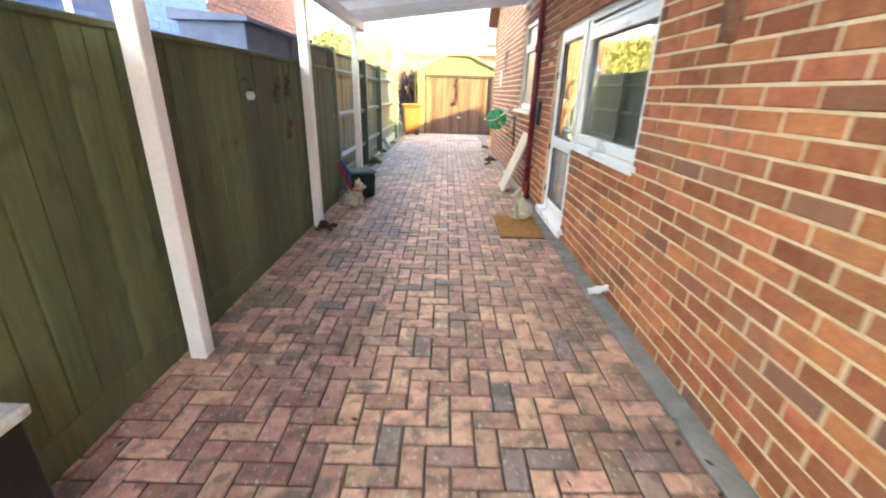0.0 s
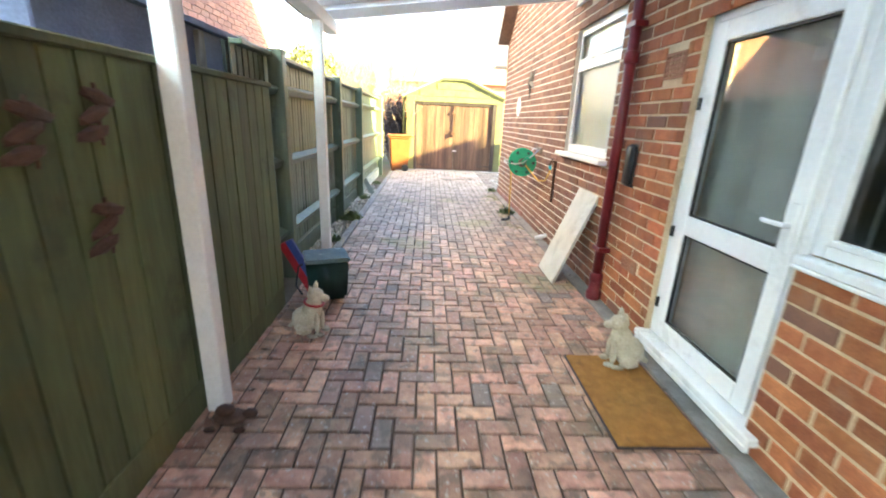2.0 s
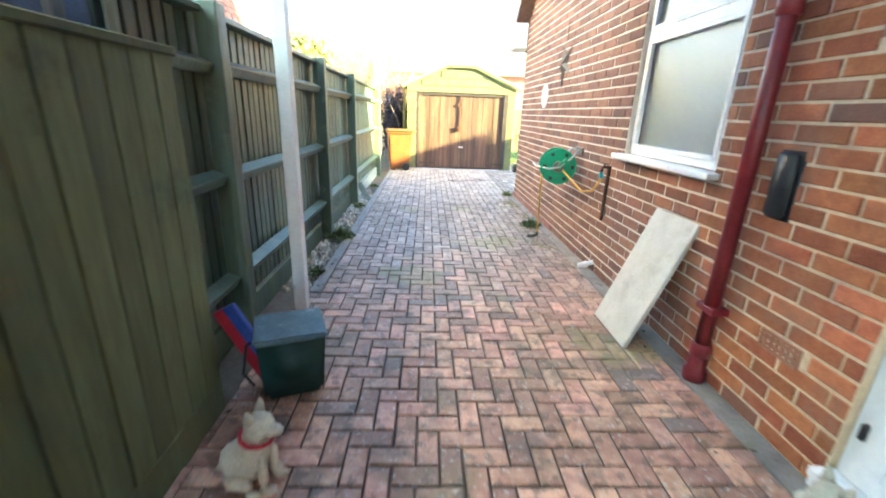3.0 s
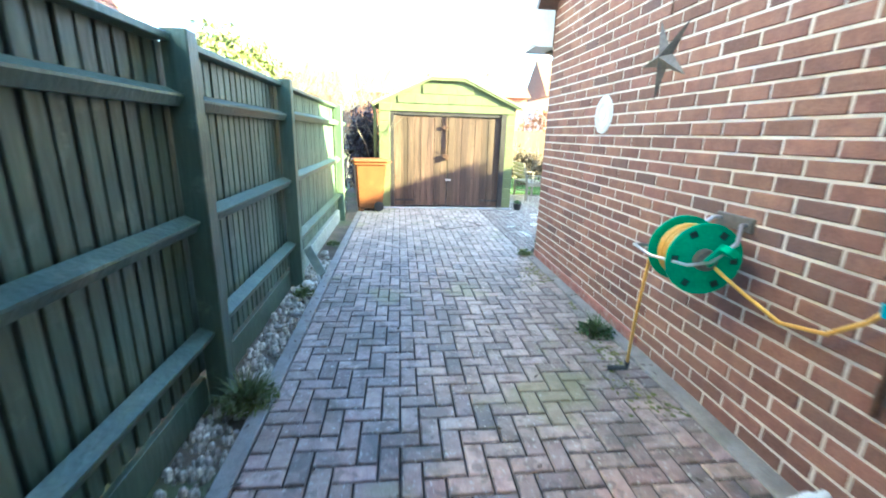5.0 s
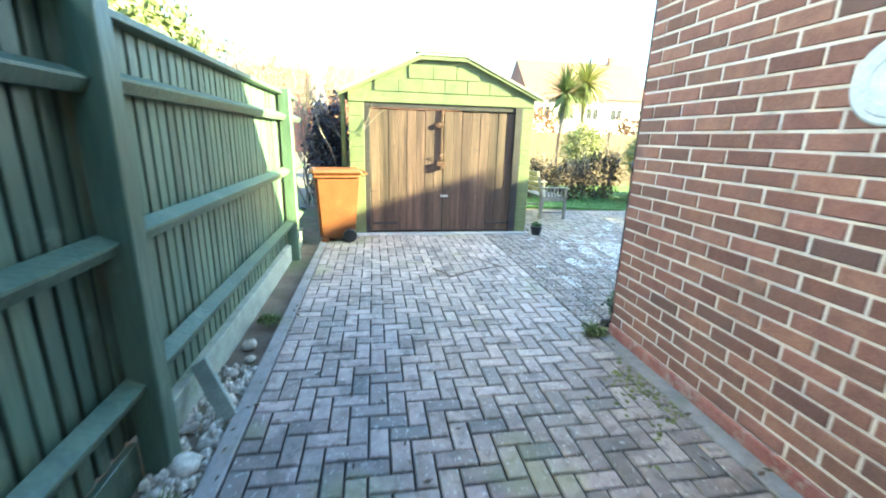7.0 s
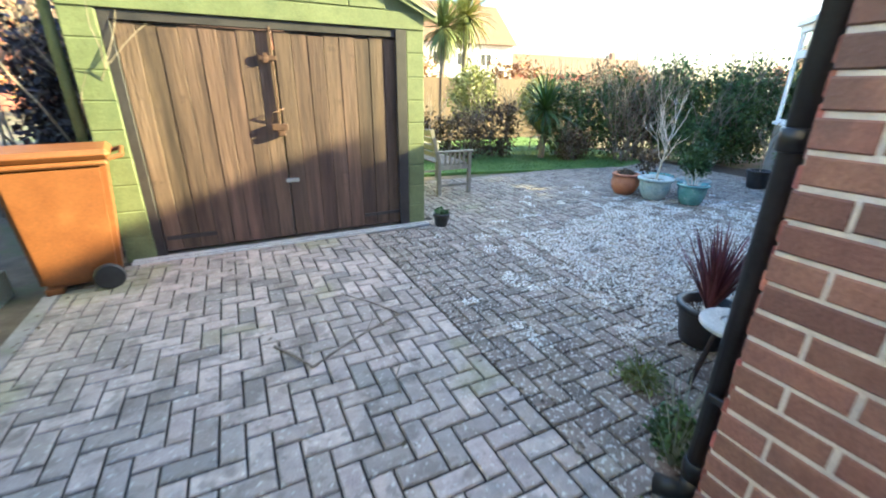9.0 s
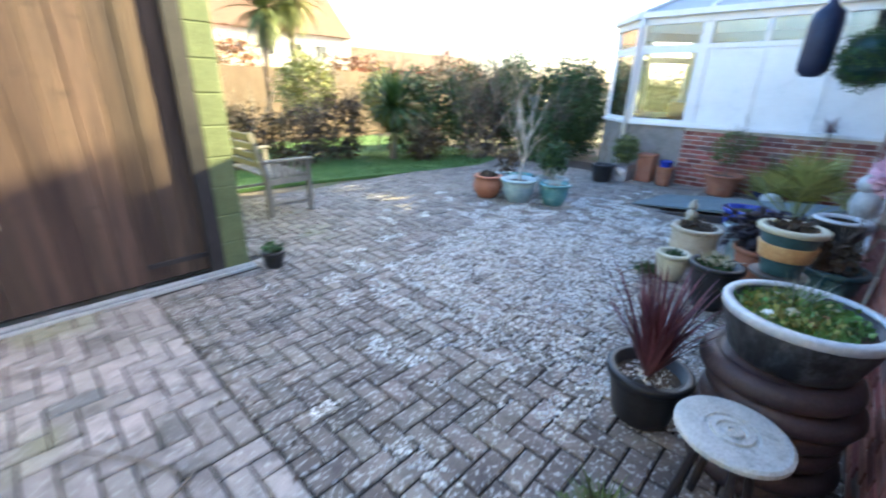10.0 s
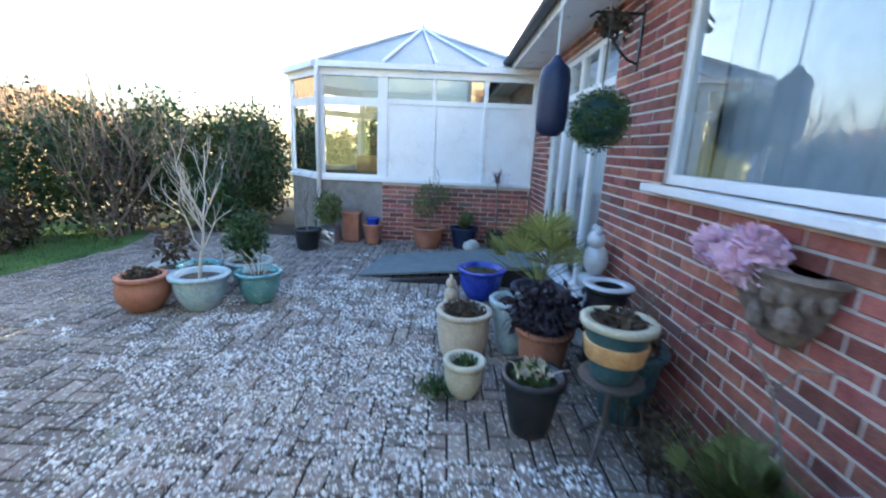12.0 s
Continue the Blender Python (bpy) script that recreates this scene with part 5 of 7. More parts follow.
bm = boxes((-0.295, 0.295, -0.33, 0.36, 0.962, 1.03), bevel=0.03)
local(part("lid", bm, BROWN_PLASTIC, wb), wb)
local(part("lid_handle", boxes((-0.12, 0.12, -0.36, -0.32, 0.965, 0.99), bevel=0.008), BROWN_PLASTIC, wb), wb)
local(part("handle", tube([(-0.25, 0.34, 0.96), (-0.25, 0.42, 0.98), (0.25, 0.42, 0.98), (0.25, 0.34, 0.96)], 0.016, 8), BROWN_PLASTIC, wb), wb)
for x in (-0.27, 0.27):
    w = local(part("wheel", lathe([(0.03, -0.022), (0.09, -0.025), (0.1, -0.012), (0.1, 0.012), (0.09, 0.025), (0.03, 0.022)], 20, Matrix.Translation((x, 0.16, 0.1)) @ Matrix.Rotation(radians(90), 4, "Y")), BLACK_PLASTIC, wb), wb)
local(part("axle", tube([(-0.25, 0.16, 0.1), (0.25, 0.16, 0.1)], 0.012, 8), STEEL, wb), wb)
local(part("foot", boxes((-0.2, 0.2, -0.23, -0.12, 0.0, 0.06), bevel=0.01), BROWN_PLASTIC, wb), wb)
dp = thing("garage_downpipe", "pale green painted pipe beside the garage", "drainpipe")
part("pipe", tube([(-1.08, 15.5, 0.0), (-1.08, 15.5, 2.0), (-1.12, 15.45, 2.12)], 0.036, 10), LIME, dp, smooth=True)
part("clip", boxes((-1.12, -1.0, 15.48, 15.52, 1.0, 1.03)), LIME, dp)


# ---- patio pots ----
def seed_of(at):
    return int(at[0] * 731 + at[1] * 977)


def dead_stems(t, z, n, length, material=PALE_BARK):
    rng = random.Random(n)
    bm = bmesh.new()
    for i in range(n):
        a = rng.uniform(0, math.tau)
        o = Vector((0.06 * math.cos(a), 0.06 * math.sin(a), z))
        tube([o, o + Vector((0.05 * math.cos(a), 0.05 * math.sin(a), length * 0.5)), o + Vector((0.12 * math.cos(a + .5), 0.12 * math.sin(a + .5), length * rng.uniform(.6, 1)))], 0.005, 5, bm, 0.002)
    return part("dead_stems", bm, material, t)


def seedlings(t, r, z, n, size, material, seed, label="small green seedlings"):
    return leaves("ground_cover", [(0, 0, z, r, r, 0.035)], n, size, material, t, seed, label, flat=-0.6)


a = pot("terracotta_pot", "round terracotta pot with dry plant remains", (5.19, 15.52, 0), 0.17, 0.13, 0.30, TERRACOTTA, 0.025, belly=0.05)
leaves("dry_plant", [(0, 0, 0.29, 0.13, 0.13, 0.05)], 260, 0.05, DRY_LEAF, a, 3)
a = pot("glazed_pot", "pale blue glazed pot holding a bare white-stemmed sapling", (5.28, 15.08, 0), 0.20, 0.13, 0.31, PALE_TEAL, 0.04, belly=0.03)
part("sapling", branches((0, 0, 0.26), 0.58, 0.8, 9, 4, 0.016, depth=3), PALE_BARK, a, "bare pale sapling")
a = pot("glazed_pot", "teal glazed pot with dead pale stems", (5.52, 14.68, 0), 0.175, 0.13, 0.28, TEAL, 0.03, belly=0.02)
dead_stems(a, 0.25, 12, 0.22)
a = pot("glazed_pot", "grey-blue bowl pot with brown twiggy plant", (5.78, 15.62, 0), 0.21, 0.15, 0.22, PALE_TEAL, 0.03)
leaves("twiggy_plant", [(0, 0, 0.42, 0.16, 0.16, 0.22)], 220, 0.06, DRY_LEAF, a, 5)
part("twig_growth", branches((0, 0, 0.18), 0.3, 0.8, 8, 9, 0.008), BARK, a)
a = pot("glazed_pot", "pale teal bowl pot with fine green bush", (6.0, 15.0, 0), 0.20, 0.15, 0.24, PALE_TEAL, 0.03)
part("bush_stems", straps((0, 0, 0.22), 150, 0.55, 0.012, 8, (0.9, 1.5), 0.5), LEAF, a)
leaves("bush", [(0, 0, 0.5, 0.22, 0.22, 0.26)], 900, 0.05, LEAF, a, 6)

a = pot("glazed_pot", "dark green glazed bowl behind other pots", (5.62, 15.28, 0), 0.17, 0.12, 0.29, TEAL, 0.02)
seedlings(a, 0.10, 0.26, 50, 0.03, OLIVE_LEAF, 24)
a = pot("black_pot", "black plastic pot with bare winter shrub", (7.5, 14.9, 0), 0.17, 0.14, 0.28, BLACK_PLASTIC, 0.015)
part("twig_growth", branches((0, 0, 0.24), 0.5, 0.7, 7, 12, 0.009), BARK, a)
fx = thing("foil_planter", "crinkled silver planter with a leafy evergreen", "planter", (7.88, 14.72, 0))
bm = boxes((-0.18, 0.18, -0.13, 0.13, 0.0, 0.26))
bmesh.ops.subdivide_edges(bm, edges=bm.edges[:], cuts=5, use_grid_fill=True)
for v in bm.verts:
    v.co += Vector((noise.noise(v.co * 25), noise.noise(v.co * 25 + Vector((7, 0, 0))), 0)) * 0.018
part("box", bm, STEEL, fx)
leaves("evergreen", [(0, 0, 0.52, 0.2, 0.2, 0.24)], 900, 0.055, OLIVE_LEAF, fx, 21)
part("stem", branches((0, 0, 0.2), 0.35, 0.6, 5, 3, 0.01), BARK, fx)
ch = thing("clay_chimney_pot", "square red clay chimney pot standing on the patio", "chimney pot", (8.12, 14.42, 0))
part("body", boxes((-0.12, 0.12, -0.12, 0.12, 0.0, 0.44), bevel=0.01), TERRACOTTA, ch)
part("lip", boxes((-0.135, 0.135, -0.135, 0.135, 0.40, 0.45), bevel=0.008), TERRACOTTA, ch)
a = pot("tall_pot", "tall terracotta pot standing by the dwarf wall", (7.98, 14.08, 0), 0.13, 0.10, 0.30, TERRACOTTA, 0.015)
a = pot("cobalt_pot", "small cobalt blue pot stacked on a terracotta pot", (7.98, 14.08, 0.255), 0.09, 0.075, 0.14, COBALT, 0.01)
a = pot("terracotta_pot", "large terracotta pot with sparse grey-leaved shrub", (7.93, 13.26, 0), 0.24, 0.17, 0.31, TERRACOTTA, 0.025)
part("shrub_stems", branches((0, 0, 0.26), 0.5, 0.75, 8, 31, 0.011), BARK, a)
leaves("shrub_leaves", [(0, -0.05, 0.78, 0.22, 0.3, 0.16), (0, 0.05, 0.6, 0.2, 0.2, 0.15)], 500, 0.05, OLIVE_LEAF, a, 32)
a = pot("black_pot", "dark pot with a green strap-leaved plant", (8.02, 12.72, 0), 0.19, 0.15, 0.30, NAVY, 0.02)
part("strap_leaves", straps((0, 0, 0.28), 70, 0.42, 0.022, 33, (0.4, 1.4), 0.9), OLIVE_LEAF, a)
bm = bmesh.new()
ball(bm, (7.72, 12.62, 0.09), (0.13, 0.13, 0.1))
for v in bm.verts:
    v.co += Vector((1, 1, 1)) * noise.noise(v.co * 9) * 0.02
    v.co.z = max(v.co.z, 0)
solid("boulder", bm, PALE_STONE, "rounded pale stone on the patio", "stone", smooth=True)
a = pot("black_pot", "dark pot with a thin-stemmed burgundy cordyline", (8.05, 12.25, 0), 0.14, 0.11, 0.26, BLACK_PLASTIC, 0.015)
part("stem", tube([(0, 0, 0.2), (0.01, 0.0, 0.6), (0, 0.02, 0.98)], 0.018, 8, None, 0.013), BARK, a)
part("crown", straps((0, 0.02, 0.98), 50, 0.26, 0.016, 35, (-0.1, 1.4), 0.6), RED_LEAF, a)

rp = thing("access_ramp", "grey felted ramp leading up to the garden doors", "ramp")
bm = bmesh.new()
q = [(6.36, 13.96, 0.004), (7.28, 13.80, 0.004), (7.10, 11.86, 0.25), (6.18, 11.95, 0.25)]
lo = [bm.verts.new((x, y, max(z - 0.03, 0.0))) for x, y, z in q]
hi = [bm.verts.new((x, y, z + 0.012)) for x, y, z in q]
bm.faces.new(lo)
bm.faces.new(hi[::-1])
for i in range(4):
    bm.faces.new((lo[i], hi[i], hi[(i + 1) % 4], lo[(i + 1) % 4]))
bmesh.ops.recalc_face_normals(bm, faces=bm.faces[:])
part("deck", bm, SLATE_BOARD, rp)
for x in (6.25, 7.0):
    part("bearer", prism([(12.0, 0.0), (13.6, 0.0), (13.6, 0.004), (12.0, 0.19)], 0.05, Matrix.Translation((x, 0, 0)) @ Matrix.Rotation(radians(90), 4, "Z")), BLACK_WOOD, rp)

a = pot("cobalt_pot", "cobalt blue glazed bowl pot with bare soil", (5.85, 12.62, 0), 0.21, 0.14, 0.31, COBALT, 0.03, belly=0.03)
seedlings(a, 0.12, 0.28, 60, 0.03, LEAF, 41)
a = pot("stone_urn", "weathered round stone planter with dry plants", (4.68, 12.83, 0), 0.185, 0.16, 0.33, STONE, 0.015, belly=0.01)
leaves("dry_plant", [(0, 0, 0.33, 0.14, 0.14, 0.04)], 300, 0.04, DRY_LEAF, a, 42)
bm = bmesh.new()
ball(bm, (4.86, 12.93, 0.37), (0.05, 0.05, 0.06))
ball(bm, (4.86, 12.93, 0.46), (0.038, 0.04, 0.04))
ball(bm, (4.83, 12.93, 0.50), (0.014, 0.014, 0.022), sub=1)
ball(bm, (4.89, 12.93, 0.50), (0.014, 0.014, 0.022), sub=1)
lathe([(0.06, 0.0), (0.06, 0.30), (0.05, 0.33)], 12, Matrix.Translation((4.86, 12.93, 0)), bm)
solid("animal_ornament", bm, STONE, "small pale stone animal ornament among the pots", "ornament", smooth=True)
a = pot("cream_pot", "small cream ribbed pot with green seedlings", (4.14, 12.84, 0), 0.115, 0.08, 0.23, CREAM, 0.012, belly=0.015)
seedlings(a, 0.07, 0.20, 160, 0.03, LEAF, 43)
a = pot("black_pot", "black plastic pot with pale flowers and green leaves", (3.84, 12.50, 0), 0.155, 0.10, 0.33, BLACK_PLASTIC, 0.014)
seedlings(a, 0.10, 0.31, 160, 0.045, LEAF, 44)
leaves("pale_flowers", [(0, 0, 0.34, 0.10, 0.10, 0.02)], 60, 0.05, CREAM, a, 45, "pale cream flowers", flat=-1.5)
dead_stems(a, 0.30, 3, 0.16)
a = pot("teal_pot", "tall pale teal glazed pot among other pots", (4.75, 12.47, 0), 0.16, 0.10, 0.40, PALE_TEAL, 0.02)
a = pot("terracotta_pot", "terracotta pot overflowing with dark purple leaves", (4.42, 12.32, 0), 0.17, 0.13, 0.34, TERRACOTTA, 0.02)
part("dark_foliage", straps((0, 0, 0.40), 260, 0.34, 0.016, 46, (0.1, 1.4), 1.9), BLACK_LEAF, a, "dark purple-black drooping leaves")
leaves("dark_leaves", [(0, 0, 0.46, 0.22, 0.24, 0.15)], 900, 0.06, BLACK_LEAF, a, 47)
sd = thing("plant_stand", "slim grey metal plant stand on three feet", "plant stand", (3.70, 12.17, 0))
part("plate", lathe([(0.0, 0.395), (0.14, 0.395), (0.15, 0.405), (0.15, 0.415), (0.0, 0.416)], 24), GREY_IRON, sd)
part("stem", tube([(0, 0, 0.10), (0, 0, 0.396)], 0.016, 10), GREY_IRON, sd)
for i in range(3):
    an = math.tau * i / 3 + 0.4
    part("foot", tube([(0, 0, 0.16), (0.06 * math.cos(an), 0.06 * math.sin(an), 0.12), (0.14 * math.cos(an), 0.14 * math.sin(an), 0.012)], 0.010, 8), GREY_IRON, sd)
a = pot("banded_pot", "teal glazed pot with ochre band and cream rim", (3.70, 12.17, 0.417), 0.15, 0.10, 0.29, DARK_TEAL, 0.022, rim_material=CREAM)
part("band", lathe([(0.131, 0.10), (0.133, 0.105), (0.147, 0.185), (0.1455, 0.19)], 28), OCHRE, a, "ochre painted band", smooth=True)
leaves("dry_plant", [(0, 0, 0.27, 0.11, 0.11, 0.03)], 260, 0.05, DRY_LEAF, a, 48)
a = pot("tall_planter", "tall black planter with broad white rim", (4.38, 11.96, 0), 0.125, 0.10, 0.645, BLACK_PLASTIC, 0.012, soil=0.10)
local(part("rim", lathe([(0.088, 0.646), (0.15, 0.646), (0.157, 0.652), (0.15, 0.660), (0.09, 0.658), (0.088, 0.646)], 30, capped=False), WHITE_CERAMIC, a, "broad white rim", smooth=True), a)
a = pot("green_pot", "green glazed pot with dark twiggy plant", (4.0, 11.95, 0), 0.17, 0.12, 0.44, DARK_TEAL, 0.025)
tagged(leaves("dark_plant", [(0, 0, 0.50, 0.15, 0.15, 0.10)], 350, 0.05, DRY_LEAF, a, 49), kind="stuff")
part("twig_growth", branches((0, 0, 0.4), 0.3, 0.9, 8, 50, 0.007), BARK, a)
a = pot("palm_pot", "dark blue pot with a yellow-green fan palm", (5.12, 12.22, 0), 0.20, 0.15, 0.38, NAVY, 0.02)
part("palm_leaves", fan((0, 0, 0.40), 26, 0.46, 51), YELLOW_LEAF, a)
bm = lathe([(0.10, 0.0), (0.11, 0.03), (0.085, 0.06), (0.08, 0.45), (0.11, 0.50), (0.12, 0.54), (0.06, 0.56)], 18, Matrix.Translation((4.92, 11.86, 0)))
ball(bm, (4.92, 11.86, 0.68), (0.10, 0.09, 0.13))
ball(bm, (4.90, 11.88, 0.83), (0.07, 0.07, 0.07))
ball(bm, (4.86, 11.88, 0.90), (0.02, 0.03, 0.045), sub=1)
ball(bm, (4.95, 11.88, 0.90), (0.02, 0.03, 0.045), sub=1)
solid("garden_ornament", bm, WHITE_CERAMIC, "grey-white ceramic animal ornament on a plinth", "ornament", smooth=True)
a = pot("palm_pot", "low dark pot with a small bright green fan palm", (3.05, 12.0, 0), 0.14, 0.10, 0.26, BLACK_PLASTIC, 0.015)
part("palm_leaves", fan((0, 0, 0.33), 22, 0.17, 53), OLIVE_LEAF, a)
part("grassy_leaves", straps((0, 0, 0.26), 170, 0.36, 0.009, 54, (0.5, 1.5), 0.4), OLIVE_LEAF, a)
cl = thing("trailing_twigs", "dry brown trailing twigs along the house wall", "dry plant")
bm = bmesh.new()
rg = random.Random(8)
for i in range(34):
    x = rg.uniform(2.95, 4.3)
    p0 = Vector((x, rg.uniform(11.80, 12.05), 0.0))
    p1 = p0 + Vector((rg.uniform(-.15, .15), rg.uniform(-.04, .05), rg.uniform(.2, .42)))
    tube([p0, p0.lerp(p1, 0.5) + Vector((0, 0.02, 0.03)), p1, p1 + Vector((rg.uniform(-.15, .15), 0.06, -0.06))], 0.005, 4, bm, 0.002)
tagged(part("twig_growth", bm, DRY_LEAF, cl), kind="stuff")
part("vine", tube([(2.95, 11.86, 0.0), (3.02, 11.85, 0.35), (3.22, 11.82, 0.66), (3.42, 11.80, 0.78), (3.62, 11.82, 0.74), (3.75, 11.85, 0.62)], 0.009, 7, None, 0.004), BARK, cl, "arching pale brown vine stem")
part("vine", tube([(3.22, 11.82, 0.66), (3.12, 11.83, 0.80), (2.98, 11.84, 0.86)], 0.006, 6, None, 0.003), BARK, cl, "arching pale brown vine stem")
leaves("dry_leaves", [(3.5, 11.92, 0.14, 0.5, 0.12, 0.16)], 500, 0.04, DRY_LEAF, cl, 55)

# big planter on a stack of ribbed rings
DX, DY = 2.45, 12.03
tr = thing("ribbed_stand", "stack of dark brown ribbed rings under a planter", "planter stand", (DX, DY, 0))
for i in range(6):
    z = 0.046 + i * 0.0835
    rr = 0.20 + 0.03 * math.sin(i * 1.7) * 0.3
    prof = [(rr + 0.045 * math.cos(k * math.pi / 5), z + 0.045 * math.sin(k * math.pi / 5)) for k in range(-5, 6)]
    part("ring", lathe([(rr - 0.04, z - 0.04)] + prof[1:-1] + [(rr - 0.04, z + 0.04)], 36, Matrix.Rotation(radians(2.5 * math.sin(i * 2.1)), 4, "X")), TYRE, tr, smooth=True)
a = pot("large_planter", "large dark planter with white rim and green seedlings", (DX, DY, 0.515), 0.236, 0.19, 0.20, mat("streaked_grey_glaze", (0.012, 0.014, 0.017), (0.11, 0.115, 0.12), 16, 0.4, 0.2, 60, stretch=(1, 1, 0.12), stain=(0.012, 0.014, 0.017), stain_scale=9, stain_at=0.44), 0.010, rim_material=WHITE_CERAMIC)
leaves("ground_cover", [(0.0, 0.02, 0.166, 0.20, 0.19, 0.028)], 2600, 0.026, FRESH_LEAF, a, 61, "bright green seedlings", flat=-0.6)
leaves("pale_leaves", [(-0.03, 0.04, 0.178, 0.16, 0.15, 0.02)], 420, 0.026, YELLOW_LEAF, a, 62, "paler fresh leaves", flat=-1)
part("lavender", straps((0.07, 0.03, 0.15), 60, 0.17, 0.006, 63, (0.5, 1.5), 0.4), PALE_SAGE, a, "grey-green upright stems")
for x, y, r, m in ((-0.03, 0.03, 0.034, STONE), (-0.07, -0.03, 0.028, TERRACOTTA), (0.0, -0.06, 0.024, TERRACOTTA), (-0.10, 0.09, 0.032, LICHEN), (0.10, -0.08, 0.02, PALE_STONE), (0.11, 0.09, 0.022, PALE_STONE)):
    bm = bmesh.new()
    ball(bm, (x, y, 0.18), (r, r * 0.8, r * 0.6))
    part("pebble", bm, m, a, smooth=True)
a = pot("cordyline_pot", "black plastic pot with a burgundy cordyline", (2.41, 12.45, 0), 0.165, 0.125, 0.26, BLACK_PLASTIC, 0.016, soil=0.05)
part("crown", straps((0, 0, 0.22), 115, 0.53, 0.024, 64, (1.0, 1.55), 0.45), RED_LEAF, a, "burgundy sword leaves")
leaves("gravel", [(0, 0, 0.215, 0.12, 0.12, 0.012)], 200, 0.02, LICHEN, a, 65)
so = thing("stool", "round white table with spiral top on dark legs", "stool", (2.02, 12.10, 0))
part("top", lathe([(0.0, 0.39), (0.15, 0.39), (0.165, 0.40), (0.165, 0.415), (0.155, 0.422), (0.078, 0.420), (0.074, 0.412), (0.064, 0.412), (0.06, 0.421), (0.044, 0.421), (0.040, 0.412), (0.032, 0.412), (0.028, 0.421), (0.014, 0.421), (0.012, 0.414), (0.0, 0.414)], 36), PALE_STONE, so)
for i in range(4):
    an = math.tau * i / 4 + 0.5
    part("leg", tube([(0.07 * math.cos(an), 0.07 * math.sin(an), 0.392), (0.13 * math.cos(an), 0.13 * math.sin(an), 0.008)], 0.014, 8), BLACK_WOOD, so)
a = pot("black_pot", "small black pot beside the garage corner", (1.97, 15.22, 0), 0.085, 0.07, 0.14, BLACK_PLASTIC, 0.01)
leaves("weed", [(0, 0, 0.16, 0.07, 0.07, 0.05)], 90, 0.05, LEAF, a, 66)

# on the garden wall
wp = thing("wall_planter", "carved brown wall planter with pink artificial flowers", "wall planter")
bm = lathe([(0.02, -0.20), (0.07, -0.17), (0.12, -0.08), (0.145, 0.0), (0.16, 0.06), (0.175, 0.08), (0.17, 0.10), (0.14, 0.10), (0.13, 0.06)], 28, Matrix.Diagonal((1.35, 0.85, 1, 1)))
for v in bm.verts:
    v.co += v.co.normalized() * (noise.noise(v.co * 22) * 0.022)
    v.co.y = max(v.co.y, 0.0)
bmesh.ops.transform(bm, matrix=Matrix.Translation((3.36, GY + 0.016, 0.98)), verts=bm.verts[:])
RESIN = mat("carved_brown_resin", (0.13, 0.10, 0.08), (0.24, 0.19, 0.15), 14, 0.7, 0.5, 60)
part("bowl", bm, RESIN, wp)
carved = [(3.36 - 0.195 * math.cos(math.pi * (k + 0.5) / 9), GY + 0.02 + 0.125 * math.sin(math.pi * (k + 0.5) / 9), 1.0 - 0.012 * (k % 2), 0.03, 0.022, 0.045) for k in range(9)]
for x, y, z, rx, ry, rz in [*carved, (3.22, GY + 0.115, 0.92, 0.05, 0.035, 0.06), (3.34, GY + 0.13, 0.90, 0.035, 0.03, 0.06)]:
    bm = bmesh.new()
    ball(bm, (x, y, z), (rx, ry, rz), sub=1)
    part("carved_boss", bm, RESIN, wp)
for i, (x, z, r) in enumerate(((3.63, 1.08, 0.085), (3.43, 1.09, 0.115))):
    bm = bmesh.new()
    rg = random.Random(i)
    for k in range(240):
        u, w = rg.uniform(-1, 1), rg.uniform(0, math.tau)
        d = Vector((math.sqrt(1 - u * u) * math.cos(w), math.sqrt(1 - u * u) * math.sin(w), u))
        c0 = Vector((x, GY + 0.125, z)) + d * r * 0.75
        s1 = d.orthogonal().normalized()
        s2 = d.cross(s1)
        an = rg.uniform(0, math.tau)
        e = (s1 * math.cos(an) + s2 * math.sin(an)) * 0.022
        t2 = d * r * 0.3 + Vector((rg.uniform(-.01, .01),) * 3)
        bm.faces.new([bm.verts.new(q) for q in (c0 - e, c0 + t2 - e * 0.7, c0 + t2 * 1.15 + e * 0.2, c0 + e)])
    ball(bm, (x, GY + 0.125, z), r * 0.78)
    part("flower", bm, PINK, wp, "pink ruffled flower head")
bu = thing("hanging_fender", "navy blue boat fender hanging by a cord", "fender")
FXY = (4.55, 12.38)
part("body", lathe([(0.0, 1.53), (0.05, 1.535), (0.085, 1.57), (0.092, 1.62), (0.092, 1.86), (0.08, 1.92), (0.04, 1.955), (0.02, 1.99), (0.0, 1.995)], 24, Matrix.Translation((*FXY, 0))), NAVY, bu, smooth=True)
part("cord", tube([(*FXY, 1.99), (*FXY, 2.50)], 0.006, 6), WHITE_PAINT, bu, "pale cord")
part("arm", tube([(FXY[0], 12.10, 2.585), (FXY[0], 12.25, 2.53), (FXY[0], 12.40, 2.50)], 0.009, 6), BLACK_PLASTIC, bu)
tb = thing("topiary_ball", "artificial dark green topiary ball on a chain", "topiary ball")
leaves("foliage", [(4.5, 12.11, 1.635, 0.165, 0.165, 0.165)], 11000, 0.017, LEAF, tb, 71, flat=0.0)
bm = bmesh.new()
ball(bm, (4.5, 12.11, 1.635), 0.150)
part("core", bm, DARK_GREEN_PLASTIC, tb)
part("chain", tube([(4.5, 12.11, 1.78), (4.5, 12.11, 2.586)], 0.004, 5), BLACK_PLASTIC, tb)
br = thing("basket_bracket", "black iron hanging bracket with wilted plant", "bracket")
